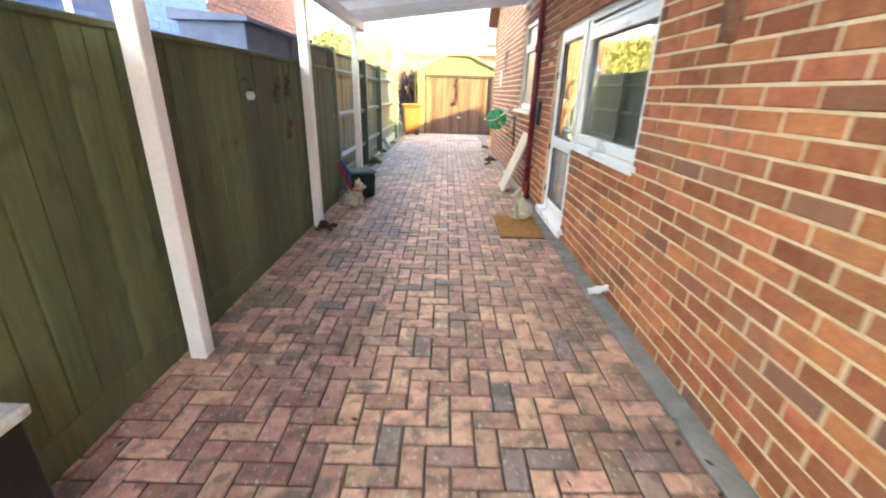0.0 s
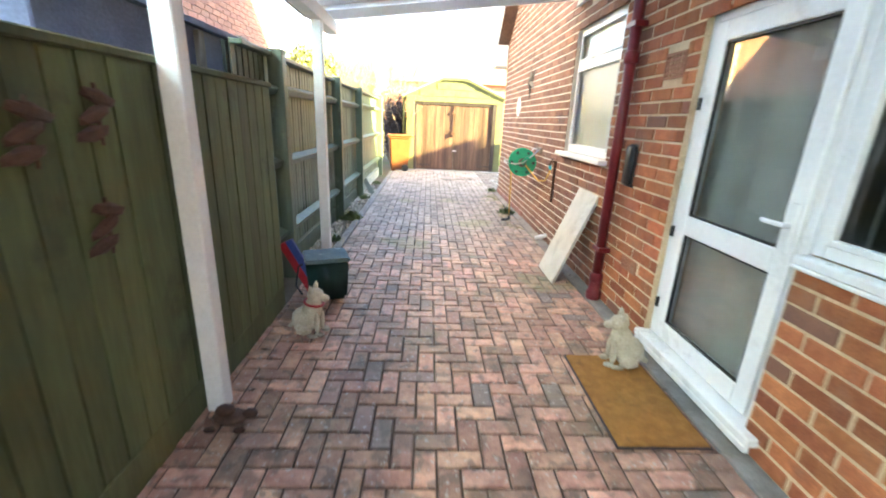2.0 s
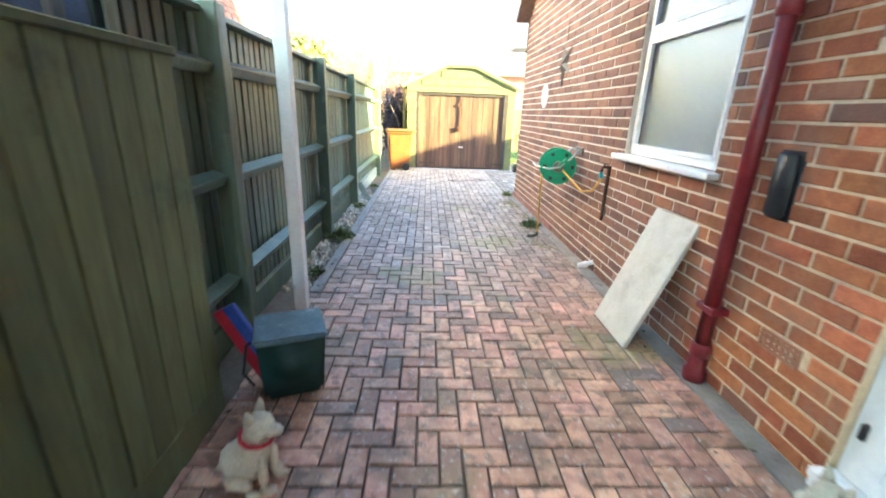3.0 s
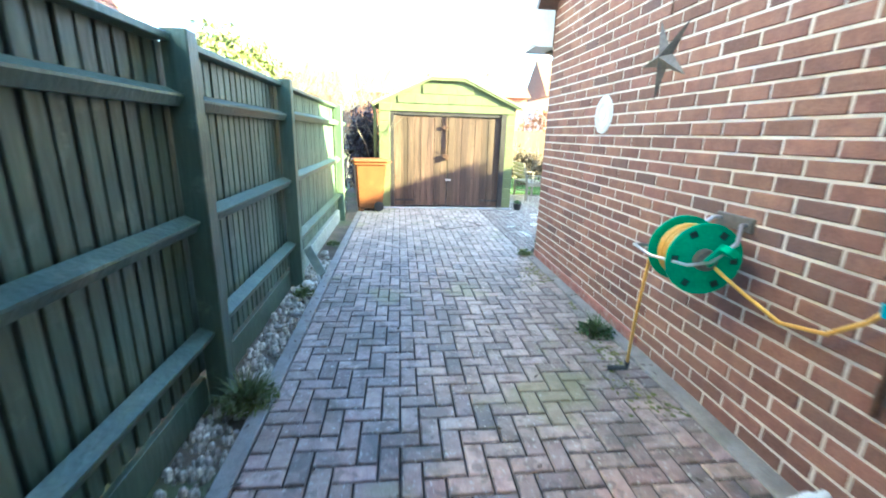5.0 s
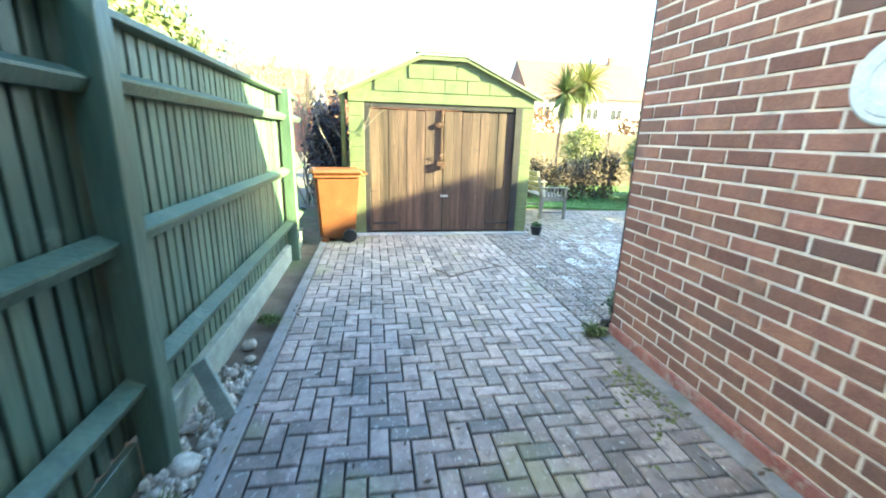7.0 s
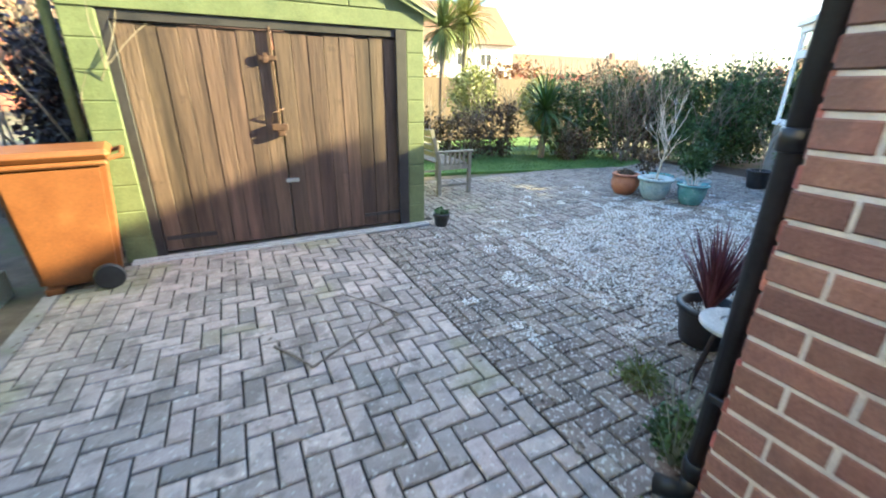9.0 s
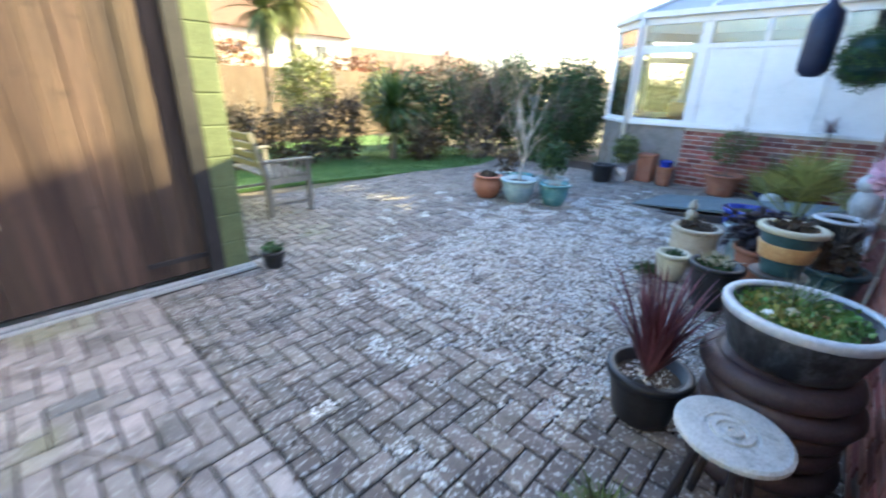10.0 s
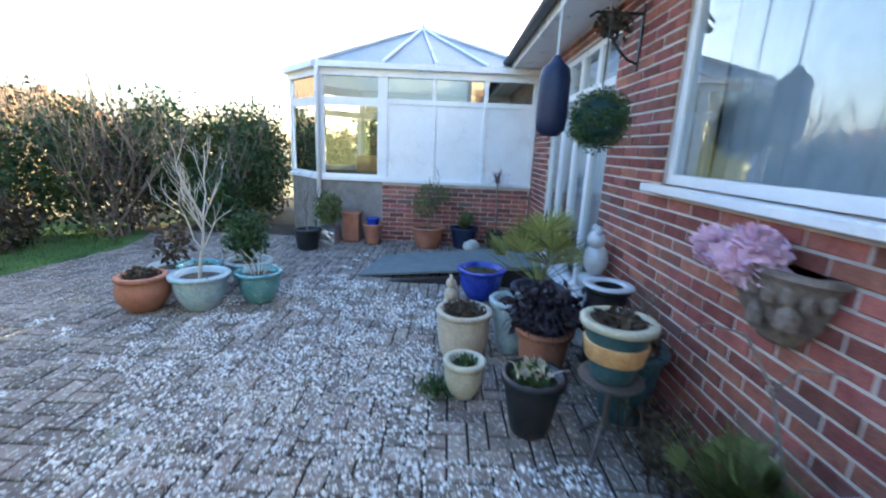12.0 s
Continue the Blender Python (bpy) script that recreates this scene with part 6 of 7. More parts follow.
part("bar", tube([(4.98, GY + 0.012, 2.36), (4.98, 12.05, 2.36), (4.98, 12.09, 2.33)], 0.010, 8), BLACK_PLASTIC, br)
part("scroll", tube([(4.98, GY + 0.02, 2.05)] + [(4.98, GY + 0.03 + 0.27 * f, 2.05 + 0.30 * f ** 1.6) for f in (0.2, 0.4, 0.6, 0.8, 1.0)], 0.009, 8), BLACK_PLASTIC, br)
part("plate", boxes((4.965, 4.995, GY + 0.01, GY + 0.022, 2.0, 2.42)), BLACK_PLASTIC, br)
leaves("wilted_plant", [(4.98, 11.93, 2.30, 0.06, 0.12, 0.09)], 220, 0.05, DRY_LEAF, br, 72)

# ---- bench ----
bc = thing("garden_bench", "weathered grey wooden garden bench with slatted seat", "bench")
for y in (16.48, 17.58):
    part("leg", boxes((3.02, 3.07, y, y + 0.05, 0.0, 0.60), bevel=0.004), TEAK, bc)
    bm = bmesh.new()
    box(bm, 2.53, 2.58, y, y + 0.05, 0.0, 0.45)
    box(bm, -0.025, 0.025, y, y + 0.05, 0.0, 0.50, Matrix.Translation((2.555, 0, 0.44)) @ Matrix.Rotation(radians(-14), 4, "Y"))
    part("back_leg", bm, TEAK, bc)
    part("arm", boxes((2.47, 3.10, y - 0.01, y + 0.06, 0.601, 0.63), bevel=0.006), TEAK, bc)
    part("side_rail", boxes((2.58, 3.02, y + 0.01, y + 0.04, 0.36, 0.42), (2.58, 3.02, y + 0.01, y + 0.04, 0.12, 0.15)), TEAK, bc)
for i in range(5):
    part("side_slat", boxes((2.64 + i * 0.075, 2.67 + i * 0.075, 16.492, 16.508, 0.42, 0.60)), TEAK, bc)
for i in range(6):
    part("seat_slat", boxes((2.60 + i * 0.078, 2.66 + i * 0.078, 16.53, 17.58, 0.421, 0.44), bevel=0.003), TEAK, bc)
m = Matrix.Translation((2.555, 0, 0.44)) @ Matrix.Rotation(radians(-14), 4, "Y")
for i in range(4):
    bm = bmesh.new()
    box(bm, -0.012, 0.012, 16.53, 17.58, 0.10 + i * 0.105, 0.17 + i * 0.105, m)
    part("back_slat", bm, TEAK, bc)

# ---- lawn, hedge, trees ----
bm = bmesh.new()
edge = [(1.9, 18.05), (3.0, 18.0), (3.8, 17.9), (5.0, 17.62), (6.3, 17.33), (7.1, 17.2), (7.9, 17.4), (8.5, 18.2), (8.5, 22.5), (1.9, 22.5)]
lo = [bm.verts.new((x, y, -0.04)) for x, y in edge]
hi = [bm.verts.new((x, y, 0.006)) for x, y in edge]
bm.faces.new(hi)
for i in range(len(edge)):
    bm.faces.new((lo[i], hi[i], hi[(i + 1) % len(edge)], lo[(i + 1) % len(edge)]))
bmesh.ops.recalc_face_normals(bm, faces=bm.faces[:])
lawn = solid("lawn", bm, GRASS, "uneven green lawn beyond the patio", "lawn", "structure")
rng = np.random.default_rng(9)
verts, faces = [], []
while len(faces) < 14000:
    x, y = rng.uniform(1.95, 8.4), 17.3 + 4.5 * rng.uniform(0, 1) ** 1.6
    if y < np.interp(x, [1.9, 3.8, 6.3, 7.1, 8.4], [18.05, 17.9, 17.33, 17.2, 18.1]) + 0.01:
        continue
    h, a, l = rng.uniform(0.02, 0.06), rng.uniform(0, 6.28), rng.uniform(0, 0.03)
    o = len(verts)
    verts += [(x - 0.004 * math.cos(a), y - 0.004 * math.sin(a), 0.004), (x + 0.004 * math.cos(a), y + 0.004 * math.sin(a), 0.004), (x + l * math.sin(a), y - l * math.cos(a), h)]
    faces.append((o, o + 1, o + 2))
me = bpy.data.meshes.new("grass_blades")
me.from_pydata(verts, [], faces)
me.materials.append(GRASS)
tagged(new("grass", me), "short blades of lawn grass", "grass", kind="stuff")


def shrub(name, label, blobs, n, size, material, seed, twigs=6, category="shrub", bark=BARK):
    t = thing(name, label, category)
    leaves("foliage", blobs, n, size, material, t, seed)
    bm = bmesh.new()
    for i, b in enumerate(blobs):
        for k in range(twigs):
            rg = random.Random(seed * 100 + i * 10 + k)
            branches((b[0] + rg.uniform(-.5, .5) * b[3], b[1] + rg.uniform(-.4, .4) * b[4], 0.0), (b[2] + b[5]) * 0.75, 0.6, 4, seed * 50 + i * 9 + k, 0.018, (rg.uniform(-.3, .3), rg.uniform(-.3, .3)), 2, bm)
    tagged(part("branchwork", bm, bark, t), kind="stuff")
    return t


shrub("evergreen_hedge", "dense dark evergreen hedge bounding the garden", [(6.9, 18.9, 0.9, 0.8, 0.5, 0.85), (7.9, 18.3, 1.0, 0.7, 0.6, 0.95), (8.8, 17.7, 1.1, 0.8, 0.6, 1.1), (9.6, 17.2, 1.0, 0.7, 0.6, 1.0)], 16000, 0.075, LEAF, 81, 3)
shrub("evergreen_hedge", "tall dark ivy-covered shrub beside the conservatory", [(9.3, 16.55, 1.0, 0.55, 0.5, 1.05), (10.2, 16.6, 1.0, 0.6, 0.5, 1.1), (8.6, 16.75, 0.5, 0.5, 0.45, 0.55)], 11000, 0.07, LEAF, 82, 3)
shrub("bare_shrub", "bare brown twiggy shrub in front of the hedge", [(7.9, 17.75, 0.8, 0.75, 0.35, 0.85)], 1300, 0.06, DRY_LEAF, 83, 22)
shrub("low_shrub", "low brown and green undergrowth along the border", [(4.3, 19.2, 0.5, 0.7, 0.4, 0.55), (5.4, 19.4, 0.6, 0.6, 0.4, 0.7), (3.4, 19.6, 0.55, 0.6, 0.4, 0.6), (6.7, 18.3, 0.3, 0.5, 0.3, 0.35)], 6000, 0.075, DRY_LEAF, 84, 6)
shrub("yellow_shrub", "yellow-green shrub lit by low sun", [(5.2, 20.2, 1.35, 0.6, 0.5, 0.65), (6.9, 19.9, 1.2, 0.5, 0.5, 0.6)], 5200, 0.08, YELLOW_LEAF, 85, 3)
shrub("brown_hedge", "tall brown beech hedge behind the garden", [(8.6, 19.8, 1.0, 1.2, 0.5, 1.05), (10.6, 19.0, 1.0, 1.2, 0.6, 1.1), (12.4, 18.0, 0.95, 1.2, 0.8, 1.0), (14.0, 16.5, 0.9, 1.1, 1.0, 0.95)], 12000, 0.09, DRY_LEAF, 86, 4)
yu = thing("cordyline", "large spiky green cordyline in the border", "cordyline")
part("trunk", tube([(6.2, 18.75, 0), (6.22, 18.75, 0.6), (6.2, 18.74, 1.0)], 0.07, 9, None, 0.06), BARK, yu)
part("crown", straps((6.2, 18.74, 1.05), 170, 0.95, 0.05, 87, (-0.7, 1.45), 0.7), LEAF, yu)
part("low_crown", straps((6.1, 18.68, 0.55), 90, 0.85, 0.05, 88, (-0.2, 1.2), 0.9), OLIVE_LEAF, yu)
for i, (x, y, h) in enumerate(((5.75, 22.9, 3.05), (6.7, 23.3, 3.45))):
    pm = thing("cabbage_palm", "tall cabbage palm with a round sunlit crown", "palm tree", group="cabbage palms")
    part("trunk", tube([(x - 0.1, y, 0), (x - 0.04, y, h * 0.5), (x, y, h)], 0.10, 9, None, 0.07), BARK, pm)
    part("crown", straps((x, y, h), 340, 1.15, 0.06, 90 + i, (-1.2, 1.5), 0.9), YELLOW_LEAF if i else OLIVE_LEAF, pm)
# Added hedge, mostly hidden, keeps the low sun off the patio.
shrub("garden_hedge", "tall green hedge added behind the conservatory to shade the patio", [(14.9, 12.2, 2.0, 0.6, 1.2, 2.0), (15.0, 13.9, 2.0, 0.6, 1.2, 2.0), (15.0, 15.0, 1.9, 0.6, 0.8, 1.9)], 20000, 0.13, OLIVE_LEAF, 97, 4, "hedge")
shrub("dark_shrub", "very dark evergreen shrub between fence and garage", [(-1.38, 16.4, 1.0, 0.35, 0.5, 1.05), (-1.5, 17.6, 1.0, 0.4, 0.6, 1.1)], 7000, 0.075, BLACK_LEAF, 91, 3)
shrub("bare_tree", "bare orange-brown tree lit by the sun", [(-2.9, 17.6, 2.7, 1.1, 1.0, 0.8), (-1.8, 18.4, 2.6, 0.8, 0.8, 0.6), (-4.5, 21.5, 3.2, 1.5, 1.5, 1.0)], 3500, 0.04, ORANGE_TWIG, 92, 22)
shrub("green_tree", "leafy green tree over the neighbour's fence", [(-3.7, 14.9, 2.5, 0.8, 1.0, 0.8), (-3.9, 16.6, 2.6, 0.8, 0.9, 0.75), (-3.2, 13.2, 2.15, 0.6, 0.8, 0.5)], 8000, 0.10, OLIVE_LEAF, 93, 4)
bm = prism([(-5.4, 2.3), (-3.6, 2.3), (-4.5, 3.15)], 2.4, Matrix.Translation((-0.3, 18.6, 0)))
gz = thing("gazebo", "blue canopy gazebo in the neighbour's garden", "gazebo")
part("canopy", bm, BLUE_CLOTH, gz)
for x in (-5.6, -4.0):
    for y in (18.7, 20.9):
        part("pole", tube([(x, y, 0), (x, y, 2.32)], 0.03, 8), STEEL, gz)
pf = thing("panel_fence", "weathered timber panel fence at the garden's end", "fence", kind="structure")
for i in range(11):
    x = 1.95 + i * 1.83
    part("panel", boxes((x, x + 1.76, 22.6, 22.64, 0.0, 1.75)), PANEL, pf)
    part("post", boxes((x + 1.765, x + 1.825, 22.58, 22.66, 0, 1.85)), PANEL, pf)


def house(x0, x1, y0, y1, eave, ridge, wall, label, gable_x=True):
    """A far house: walls, roof, chimney and windows with panes."""
    t = thing("house", label, "house")
    part("wall", boxes((x0, x1, y0, y1, -0.1, eave)), wall, t)
    if gable_x:
        ym = (y0 + y1) / 2
        part("roof", prism([(y0 - 0.4, eave - 0.05), (y1 + 0.4, eave - 0.05), (ym, ridge)], x1 - x0 + 0.6, Matrix.Translation((x1 + 0.3, 0, 0)) @ Matrix.Rotation(radians(90), 4, "Z")), ROOF_TILE, t)
    else:
        xm = (x0 + x1) / 2
        part("roof", prism([(x0 - 0.4, eave - 0.05), (x1 + 0.4, eave - 0.05), (xm, ridge)], y1 - y0 + 0.6, Matrix.Translation((0, y0 - 0.3, 0))), ROOF_TILE, t)
    cx = x0 + (x1 - x0) * 0.8
    part("chimney", boxes((cx, cx + 0.6, (y0 + y1) / 2 - 0.3, (y0 + y1) / 2 + 0.3, eave, ridge + 0.7)), FAR_BRICK, t)
    for fl in range(max(1, int(eave // 2.5))):
        for k in range(int((x1 - x0) // 2.6)):
            wx, wz = x0 + 0.8 + k * 2.6, 0.95 + fl * 2.6
            w = part("window", boxes((wx, wx + 1.4, y0 - 0.05, y0 - 0.002, wz, wz + 0.08), (wx, wx + 1.4, y0 - 0.05, y0 - 0.002, wz + 1.12, wz + 1.2), (wx, wx + 0.08, y0 - 0.05, y0 - 0.002, wz + 0.08, wz + 1.12), (wx + 1.32, wx + 1.4, y0 - 0.05, y0 - 0.002, wz + 0.08, wz + 1.12), (wx + 0.67, wx + 0.73, y0 - 0.05, y0 - 0.002, wz + 0.08, wz + 1.12)), UPVC, t)
            part("pane", boxes((wx + 0.08, wx + 1.32, y0 - 0.03, y0 - 0.02, wz + 0.08, wz + 1.12)), BLACK_PLASTIC, w)
    return t


house(14.5, 27.0, 50, 58, 5.6, 9.6, RENDER, "distant rendered house with a brown tiled roof")
house(29.5, 52.0, 53, 60, 3.2, 5.5, FAR_BRICK, "distant low brick terrace with brown roof")
house(-4.2, 10.8, 45, 52, 4.9, 7.2, FAR_BRICK, "distant brick house behind the garage")
# Not in view; its ridge is placed to cast the garage door shadow.
house(29, 39, -8, 6.4, 5.5, 11.52, FAR_BRICK, "unseen brick house added to the east to shade the garage doors", False)
house(-22, -6.5, 46, 53, 4.6, 7.0, FAR_BRICK, "distant brick house beyond the gardens")
shrub("far_trees", "line of bare sunlit trees far behind the gardens", [(-9, 38, 3, 3, 1.5, 2.2), (-3, 40, 2.5, 2.5, 1.5, 1.8), (12, 41, 2.4, 2.6, 1.5, 1.7), (19, 38, 2.0, 3, 1.5, 1.6), (27, 36, 1.8, 4, 1.5, 1.5), (36, 30, 1.6, 3.5, 2, 1.6), (30, 20, 1.2, 2, 4, 1.3)], 9000, 0.28, ORANGE_TWIG, 95, 4, "tree")

# ---- small growth and litter along the edges ----
rng = np.random.default_rng(12)
verts, faces = [], []
for i in range(800):
    y = rng.uniform(7.2, 11.6)
    x = rng.uniform(-1.68, -1.44)
    s = rng.uniform(0.008, 0.03)
    o = len(verts)
    for k in range(5):
        q = k * 1.257 + rng.uniform(-.3, .3)
        verts.append((x + s * math.cos(q), y + s * math.sin(q), -0.045))
        verts.append((x + s * 0.7 * math.cos(q), y + s * 0.7 * math.sin(q), -0.03 + s * 0.5))
    verts.append((x, y, -0.02 + s * 0.6))
    for k in range(5):
        a, b = o + 2 * k, o + 2 * ((k + 1) % 5)
        faces += [(a, b, b + 1, a + 1), (a + 1, b + 1, o + 10)]
me = bpy.data.meshes.new("pebbles")
me.from_pydata(verts, [], faces)
me.materials.append(PEBBLE)
tagged(new("pebbles", me), "loose pebbles between the fence and the paving", "gravel", kind="stuff")
for x, y, r, m, sd_, n in ((-1.47, 8.68, 0.17, OLIVE_LEAF, 101, 520), (-1.50, 10.35, 0.1, OLIVE_LEAF, 102, 160), (1.02, 9.45, 0.15, LEAF, 103, 300), (1.10, 11.72, 0.10, OLIVE_LEAF, 104, 200), (-1.5, 12.2, 0.1, OLIVE_LEAF, 105, 150), (4.15, 13.0, 0.12, LEAF, 106, 200), (1.75, 12.35, 0.14, OLIVE_LEAF, 107, 220), (-1.46, 7.5, 0.08, LEAF, 108, 120)):
    w = thing("weed", "green weeds growing in a paving joint", "weed", (x, y, 0), group="weeds")
    part("tuft", straps((0, 0, 0), n // 3, r * 1.4, 0.009, sd_, (0.2, 1.3), 0.9), m, w)
    tagged(leaves("leaf_mat", [(0, 0, 0.03, r, r, 0.04)], n, 0.035, m, w, sd_), kind="stuff")
w = thing("corner_weed", "tall wispy grey-green weed growing at the house corner", "weed", (1.42, 11.92, 0))
tagged(part("stalks", straps((0, 0, 0), 46, 0.48, 0.008, 121, (0.9, 1.52), 0.5), PALE_SAGE, w), "pale wispy stalks", kind="stuff")
tagged(leaves("foliage", [(0.02, 0.03, 0.14, 0.10, 0.10, 0.13)], 420, 0.035, LEAF, w, 122), kind="stuff")
bb = thing("broken_board", "broken pale timber board end leaning by the fence post", "board")
bm = bmesh.new()
box(bm, -0.05, 0.05, -0.012, 0.012, 0.0, 0.36, Matrix.Translation((-1.44, 11.02, -0.02)) @ Matrix.Rotation(radians(-35), 4, "Y") @ Matrix.Rotation(radians(-25), 4, "X"))
bmesh.ops.bevel(bm, geom=bm.edges[:], offset=0.003, segments=1, affect="EDGES")
part("plank", bm, PALE_BOARD, bb)
stones = random.Random(21)
BORDER_STONE = mat("grey_buff_stone", (0.22, 0.20, 0.165), (0.42, 0.39, 0.33), 16, 0.85, 0.6, 90, rand=0.3, stain=(0.13, 0.14, 0.08), stain_scale=12, stain_at=0.55)
for i in range(13):
    bm = bmesh.new()
    k = stones.uniform(0.4, 1.0)
    ball(bm, (0, 0, 0), (k * stones.uniform(.035, .07), k * stones.uniform(.045, .085), k * stones.uniform(.025, .045)), sub=2)
    for v in bm.verts:
        v.co *= 1 + 0.5 * noise.noise(v.co * 17 + Vector((i, 0, 0)))
    st = solid("border_stone", bm, BORDER_STONE, "uneven grey-buff stone lying in the fence border", "stone", smooth=True, group="border stones")
    st.matrix_world = Matrix.Translation((stones.uniform(-1.62, -1.47), 9.5 + i * 0.19 + stones.uniform(-.09, .09), -0.012)) @ Matrix.Rotation(stones.uniform(0, 3), 4, "Z")
rng = np.random.default_rng(17)
verts, faces = [], []
for i in range(900):
    y = rng.uniform(8.4, 11.5)
    x = 1.12 - abs(rng.normal(0, 0.16)) - 0.02 * math.sin(y * 4)
    if noise.noise((x * 2, y * 1.6, 9.0)) < 0.05:
        continue
    s, o = rng.uniform(0.006, 0.02), len(verts)
    for k in range(6):
        verts.append((x + s * math.cos(k * 1.047) * rng.uniform(.7, 1.2), y + s * math.sin(k * 1.047) * rng.uniform(.7, 1.2), 0.0))
    verts.append((x, y, 0.003 + s * 0.2))
    faces += [(o + k, o + (k + 1) % 6, o + 6) for k in range(6)]
me = bpy.data.meshes.new("moss")
me.from_pydata(verts, [], faces)
me.materials.append(MOSS)
tagged(new("moss", me), "yellow-green moss on the paving by the wall", "moss", kind="stuff")
rng = np.random.default_rng(15)
verts, faces = [], []
for i in range(420):
    y = rng.uniform(0.5, 15.2)
    x = rng.choice([rng.normal(-1.36, 0.07), rng.normal(1.13, 0.05), rng.uniform(-1.2, 1.0)], p=[0.5, 0.25, 0.25])
    if y < 7.2 and rng.uniform() < 0.75:
        continue
    s, a, o = rng.uniform(0.01, 0.03), rng.uniform(0, 6.28), len(verts)
    for dx, dy, dz in ((-1, 0, 0.002), (0, 0.45, 0.006), (1, 0, 0.010), (0, -0.45, 0.004)):
        verts.append((x + s * (dx * math.cos(a) - dy * math.sin(a)), y + s * (dx * math.sin(a) + dy * math.cos(a)), 0.006 + dz))
    faces += [(o, o + 1, o + 2), (o, o + 2, o + 3)]
me = bpy.data.meshes.new("leaf_litter")
me.from_pydata(verts, [], faces)
me.materials.append(DRY_LEAF)
tagged(new("leaf_litter", me), "fallen brown leaves scattered on the paving", "leaf litter", kind="stuff")

tw = thing("fallen_twig", "long thin bent dead twig lying on the paving", "twig", (0.45, 13.5, 0.008), group="fallen twigs")
part("stem", tube([(-0.42, 0.0, 0), (-0.33, -0.14, 0.003), (-0.25, -0.30, 0.004), (-0.06, -0.18, 0.008), (0.12, -0.08, 0.006), (0.39, 0.04, 0.004)], 0.009, 6, None, 0.006), BARK, tw)
part("side_shoot", tube([(0.39, 0.04, 0.004), (0.26, 0.27, 0.006), (0.10, 0.50, 0.0)], 0.007, 6, None, 0.003), BARK, tw)
part("side_shoot", tube([(0.12, -0.08, 0.006), (0.20, 0.06, 0.006), (0.22, 0.16, 0.002)], 0.005, 5, None, 0.002), BARK, tw)
tw = thing("fallen_twig", "short dead twig lying on the paving", "twig", (0.62, 12.95, 0.008), 70, group="fallen twigs")
part("stem", tube([(-0.16, 0, 0), (-0.05, 0.03, 0.004), (0.08, 0.0, 0.003), (0.16, 0.04, 0.0)], 0.005, 5, None, 0.003), BARK, tw)


# ---- bricks and pavers ----
def block_mesh(name, sx, sy, sz, chamfer, material):
    """A block with a chamfered face towards +z, centred on its bed."""
    hx, hy, c = sx / 2, sy / 2, chamfer
    v = [(-hx, -hy, 0), (hx, -hy, 0), (hx, hy, 0), (-hx, hy, 0),
         (-hx, -hy, sz - c), (hx, -hy, sz - c), (hx, hy, sz - c), (-hx, hy, sz - c),
         (-hx + c, -hy + c, sz), (hx - c, -hy + c, sz), (hx - c, hy - c, sz), (-hx + c, hy - c, sz)]
    f = [(8, 9, 10, 11)] + [(i, (i + 1) % 4, 4 + (i + 1) % 4, 4 + i) for i in range(4)] + [(4 + i, 4 + (i + 1) % 4, 8 + (i + 1) % 4, 8 + i) for i in range(4)]
    me = bpy.data.meshes.new(name)
    me.from_pydata(v, [], f)
    me.materials.append(material)
    return me, v, f


def lay(name, joined, mesh, v, f, places, single, parent, material):
    """Lays a block at each place: those that single() picks as objects, the rest joined."""
    va = np.array([(*p, 1) for p in v])
    verts, faces, count = [], [], 0
    for m in places:
        if count < 300 and single(m.translation):
            ob = new(name, mesh)
            ob.parent = parent
            ob.matrix_world = m
            count += 1
        else:
            o = len(verts)
            verts += (va @ np.array(m).T)[:, :3].tolist()
            faces += [tuple(o + i for i in q) for q in f]
    me = bpy.data.meshes.new(joined)
    me.from_pydata(verts, [], faces)
    me.materials.append(material)
    ob = new(joined, me)
    ob.parent = parent
    tagged(ob, kind="stuff")


jit = random.Random(7)


def wall_places(base, along, out, length, top, holes, COURSE=0.0875, STEP=0.27):
    """Stretcher bond on a wall: base point, direction along, outward normal; holes as (u0, u1, z0, z1)."""
    z_axis = Vector((0, 0, 1))
    rot = Matrix((along, z_axis, out)).transposed().to_4x4()
    res = []
    for j in range(int(9.0 / COURSE)):
        z = j * COURSE + COURSE / 2
        u = -STEP / 2 - (STEP / 2 if j % 2 else 0)
        while u < length:
            u += STEP
            lo, hi = u - STEP / 2, u + STEP / 2
            cut_lo, cut_hi = max(lo, 0), min(hi, length)
            if cut_hi - cut_lo < 0.04 or z > top((cut_lo + cut_hi) / 2):
                continue
            spans = [(cut_lo, cut_hi)]
            for a, b, c, d in holes:
                if z > c - 0.01 and z < d + 0.01:
                    spans = [s for lo2, hi2 in spans for s in ((lo2, min(hi2, a)), (max(lo2, b), hi2)) if s[1] - s[0] > 0.035]
            for a, b in spans:
                w = (b - a) / STEP
                m = Matrix.Translation(base + along * ((a + b) / 2 + jit.uniform(-.002, .002)) + z_axis * (z + jit.uniform(-.0015, .0015)) + out * jit.uniform(-.003, .002)) @ rot @ Matrix.Rotation(jit.uniform(-.006, .006), 4, "Z") @ Matrix.Diagonal((w, 1, 1, 1))
                res.append(m)
    return res


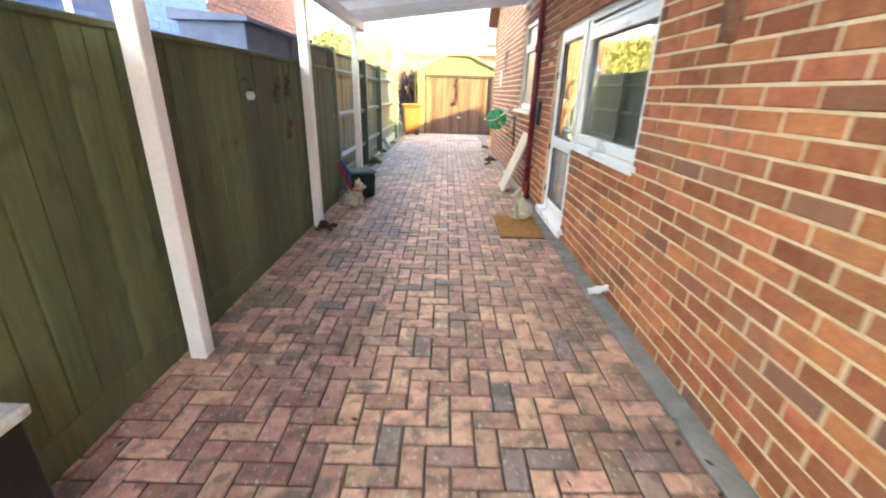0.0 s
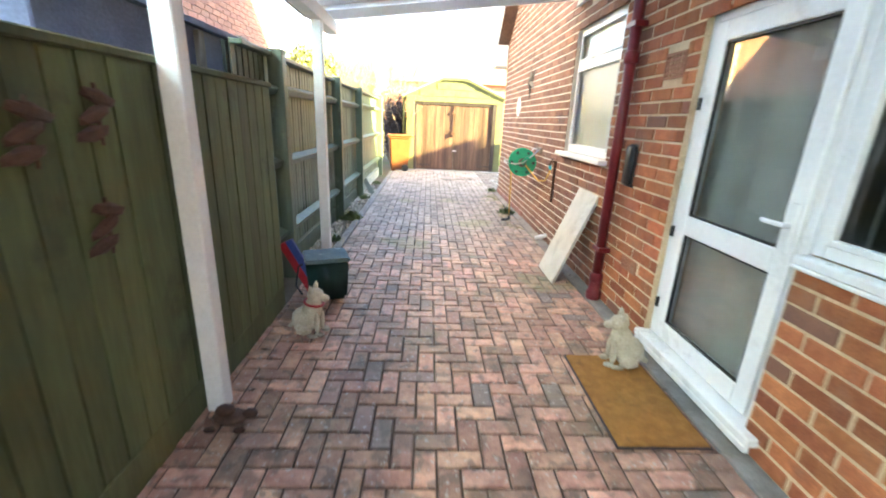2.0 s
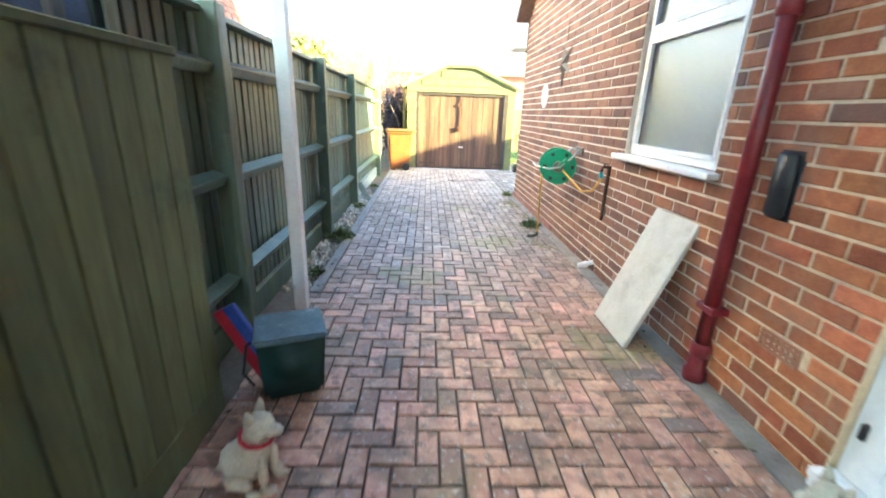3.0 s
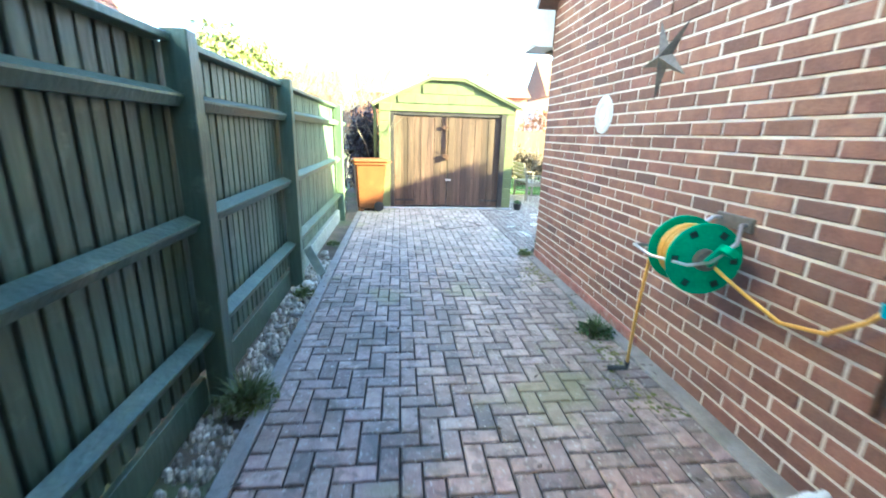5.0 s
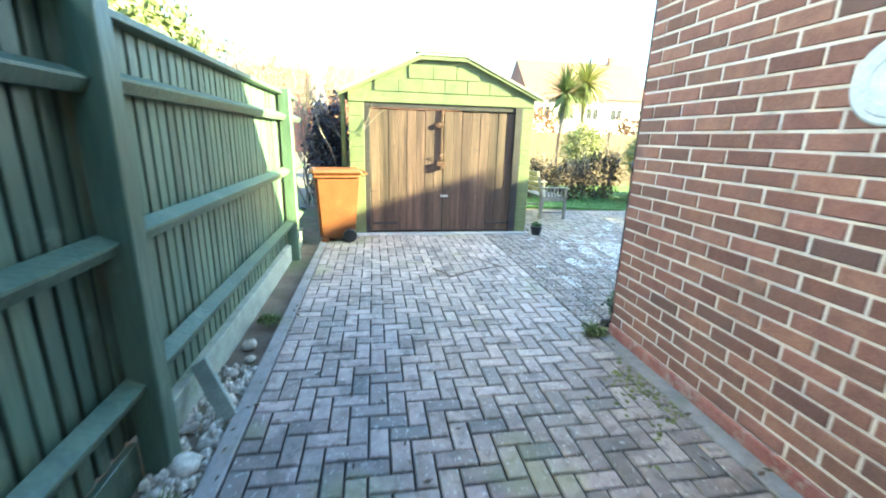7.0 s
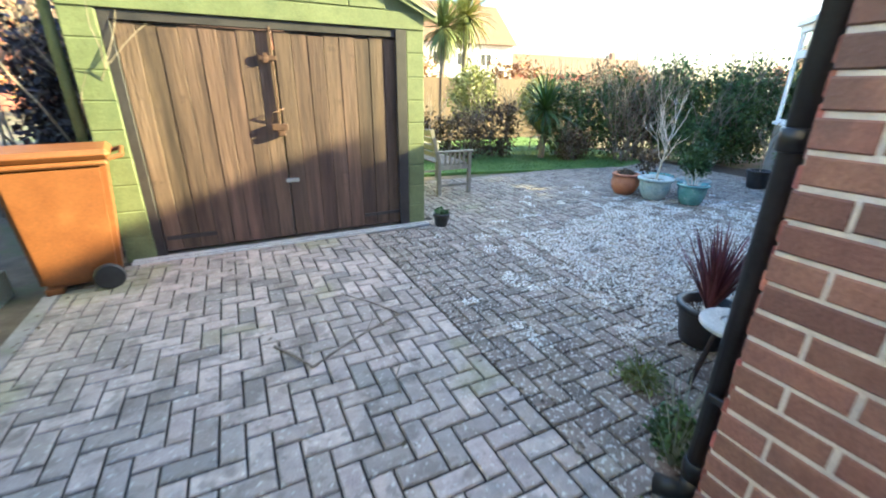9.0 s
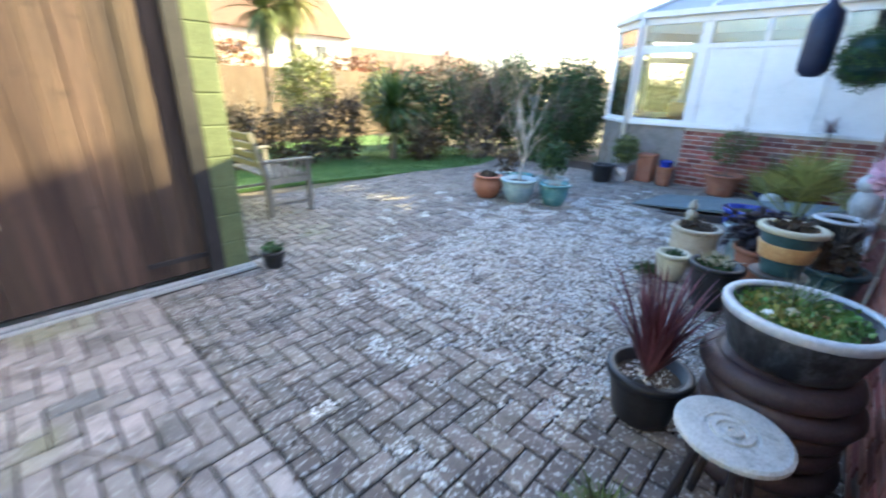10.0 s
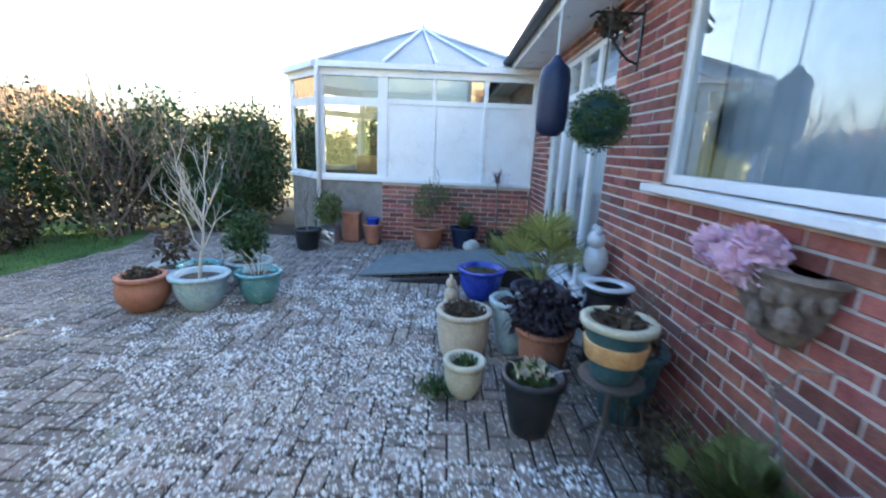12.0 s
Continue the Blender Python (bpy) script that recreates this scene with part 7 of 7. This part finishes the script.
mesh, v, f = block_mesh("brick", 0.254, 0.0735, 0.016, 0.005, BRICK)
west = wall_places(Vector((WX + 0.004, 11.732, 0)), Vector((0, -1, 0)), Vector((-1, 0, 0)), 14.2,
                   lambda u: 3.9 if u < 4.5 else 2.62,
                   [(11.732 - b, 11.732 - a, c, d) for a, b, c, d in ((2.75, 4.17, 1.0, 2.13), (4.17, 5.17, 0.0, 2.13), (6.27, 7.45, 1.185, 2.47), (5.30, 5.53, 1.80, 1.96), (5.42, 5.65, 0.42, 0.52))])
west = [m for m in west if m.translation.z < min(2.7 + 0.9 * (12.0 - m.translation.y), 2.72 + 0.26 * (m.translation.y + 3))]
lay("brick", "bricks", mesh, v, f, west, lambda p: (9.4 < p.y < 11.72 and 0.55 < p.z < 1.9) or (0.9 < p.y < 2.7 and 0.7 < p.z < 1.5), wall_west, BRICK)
north = wall_places(Vector((WX - 0.012, GY - 0.004, 0)), Vector((1, 0, 0)), Vector((0, 1, 0)), 7.05, lambda u: 2.6,
                    [(GW0 - WX, GW1 - WX, 1.28, 2.42), (FD0 - WX, FD1 - WX, 0.0, 2.42)], 0.0715, 0.235)
mesh, v, f = block_mesh("brick", 0.222, 0.0585, 0.016, 0.004, GARDEN_BRICK)
burnt = block_mesh("brick", 0.222, 0.0585, 0.016, 0.004, DARK_BRICK)[0]
lay("brick", "bricks", mesh, v, f, north, lambda p: 1.9 < p.x < 4.4 and 0.3 < p.z < 1.3, wall_garden, GARDEN_BRICK)
for ob in wall_garden.children:
    p = ob.matrix_world.translation
    if ob.name.startswith("brick") and not ob.name.startswith("bricks") and abs(p.x - 2.66) < 0.12 and abs(p.z - 0.995) < 0.034:
        ob.data = burnt
mesh, v, f = block_mesh("brick", 0.224, 0.0605, 0.016, 0.004, GARDEN_BRICK)
dwarf = wall_places(Vector((CX + 0.008, 14.0, 0)), Vector((0, -1, 0)), Vector((-1, 0, 0)), 2.26, lambda u: 0.88, [], 0.0715, 0.235)
lay("brick", "bricks", mesh, v, f, dwarf, lambda p: True, con, GARDEN_BRICK)

P = 0.106


def herringbone(x0, x1, y0, y1, ox, oy):
    res = []
    for i in range(int((x0 - ox) / P) - 2, int((x1 - ox) / P) + 2):
        for j in range(int((y0 - oy) / P) - 2, int((y1 - oy) / P) + 2):
            k = (i + j) % 4
            if k == 0:
                cx, cy, turn, hx, hy = ox + (i + 1) * P, oy + (j + 0.5) * P, 0, P, P / 2
            elif k == 2:
                cx, cy, turn, hx, hy = ox + (i + 0.5) * P, oy + (j + 1) * P, 1, P / 2, P
            else:
                continue
            a, b, c, d = max(cx - hx, x0), min(cx + hx, x1), max(cy - hy, y0), min(cy + hy, y1)
            if b - a < 0.025 or d - c < 0.025:
                continue
            sx, sy = (b - a) / (2 * P), (d - c) / P
            if turn:
                sx, sy = (d - c) / (2 * P), (b - a) / P
            m = Matrix.Translation(((a + b) / 2, (c + d) / 2, -0.045 + jit.uniform(-.003, .003))) @ Matrix.Rotation(radians(90 * turn) + jit.uniform(-.012, .012), 4, "Z") @ Matrix.Rotation(jit.uniform(-.008, .008), 4, "X") @ Matrix.Rotation(jit.uniform(-.008, .008), 4, "Y") @ Matrix.Diagonal((sx, sy, 1, 1))
            res.append(m)
    return res


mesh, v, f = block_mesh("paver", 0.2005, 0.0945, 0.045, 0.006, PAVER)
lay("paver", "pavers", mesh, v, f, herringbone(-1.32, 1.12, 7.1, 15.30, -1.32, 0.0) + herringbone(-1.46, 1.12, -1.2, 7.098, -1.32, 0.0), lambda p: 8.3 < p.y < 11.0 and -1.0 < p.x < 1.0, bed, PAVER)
mesh, v, f = block_mesh("paver", 0.2005, 0.0945, 0.045, 0.006, OLD_PAVER)
lay("paver", "pavers", mesh, v, f, [m for m in herringbone(1.124, 8.29, 11.73, 17.5, 1.124, 0.0) if not (m.translation.x < 1.9 and m.translation.y > 15.28)], lambda p: 2.6 < p.x < 4.6 and 12.2 < p.y < 14.2, bed, OLD_PAVER)
rng = np.random.default_rng(5)
verts, faces = [], []
for i in range(52000):
    x, y = rng.uniform(1.3, 8.0), rng.uniform(12.2, 16.4)
    if 0.34 * noise.noise((x * 1.1, y * 1.1, 3.0)) + 0.42 * noise.noise((x * 5, y * 5, 1.0)) + 0.44 - 0.24 * math.hypot(x - 3.9, 1.2 * (y - 13.5)) < 0.0 or (y < 13.0 and x > 3.6) or (x < 2.4 and y < 12.6) or (x > 5.0 and y > 15.2):
        continue
    s, a, o = 0.005 + 0.015 * rng.uniform() ** 1.6, rng.uniform(0, 6.28), len(verts)
    for k in range(4):
        q = a + k * 1.57 + rng.uniform(-.3, .3)
        verts.append((x + s * math.cos(q), y + s * 0.7 * math.sin(q), -0.002))
    verts.append((x, y, 0.003 + s * 0.5))
    faces += [(o + k, o + (k + 1) % 4, o + 4) for k in range(4)]
me = bpy.data.meshes.new("chips")
me.from_pydata(verts, [], faces)
me.materials.append(LICHEN)
tagged(new("gravel_chips", me), "pale gravel chips and lichen scattered over the patio", "gravel", kind="stuff")
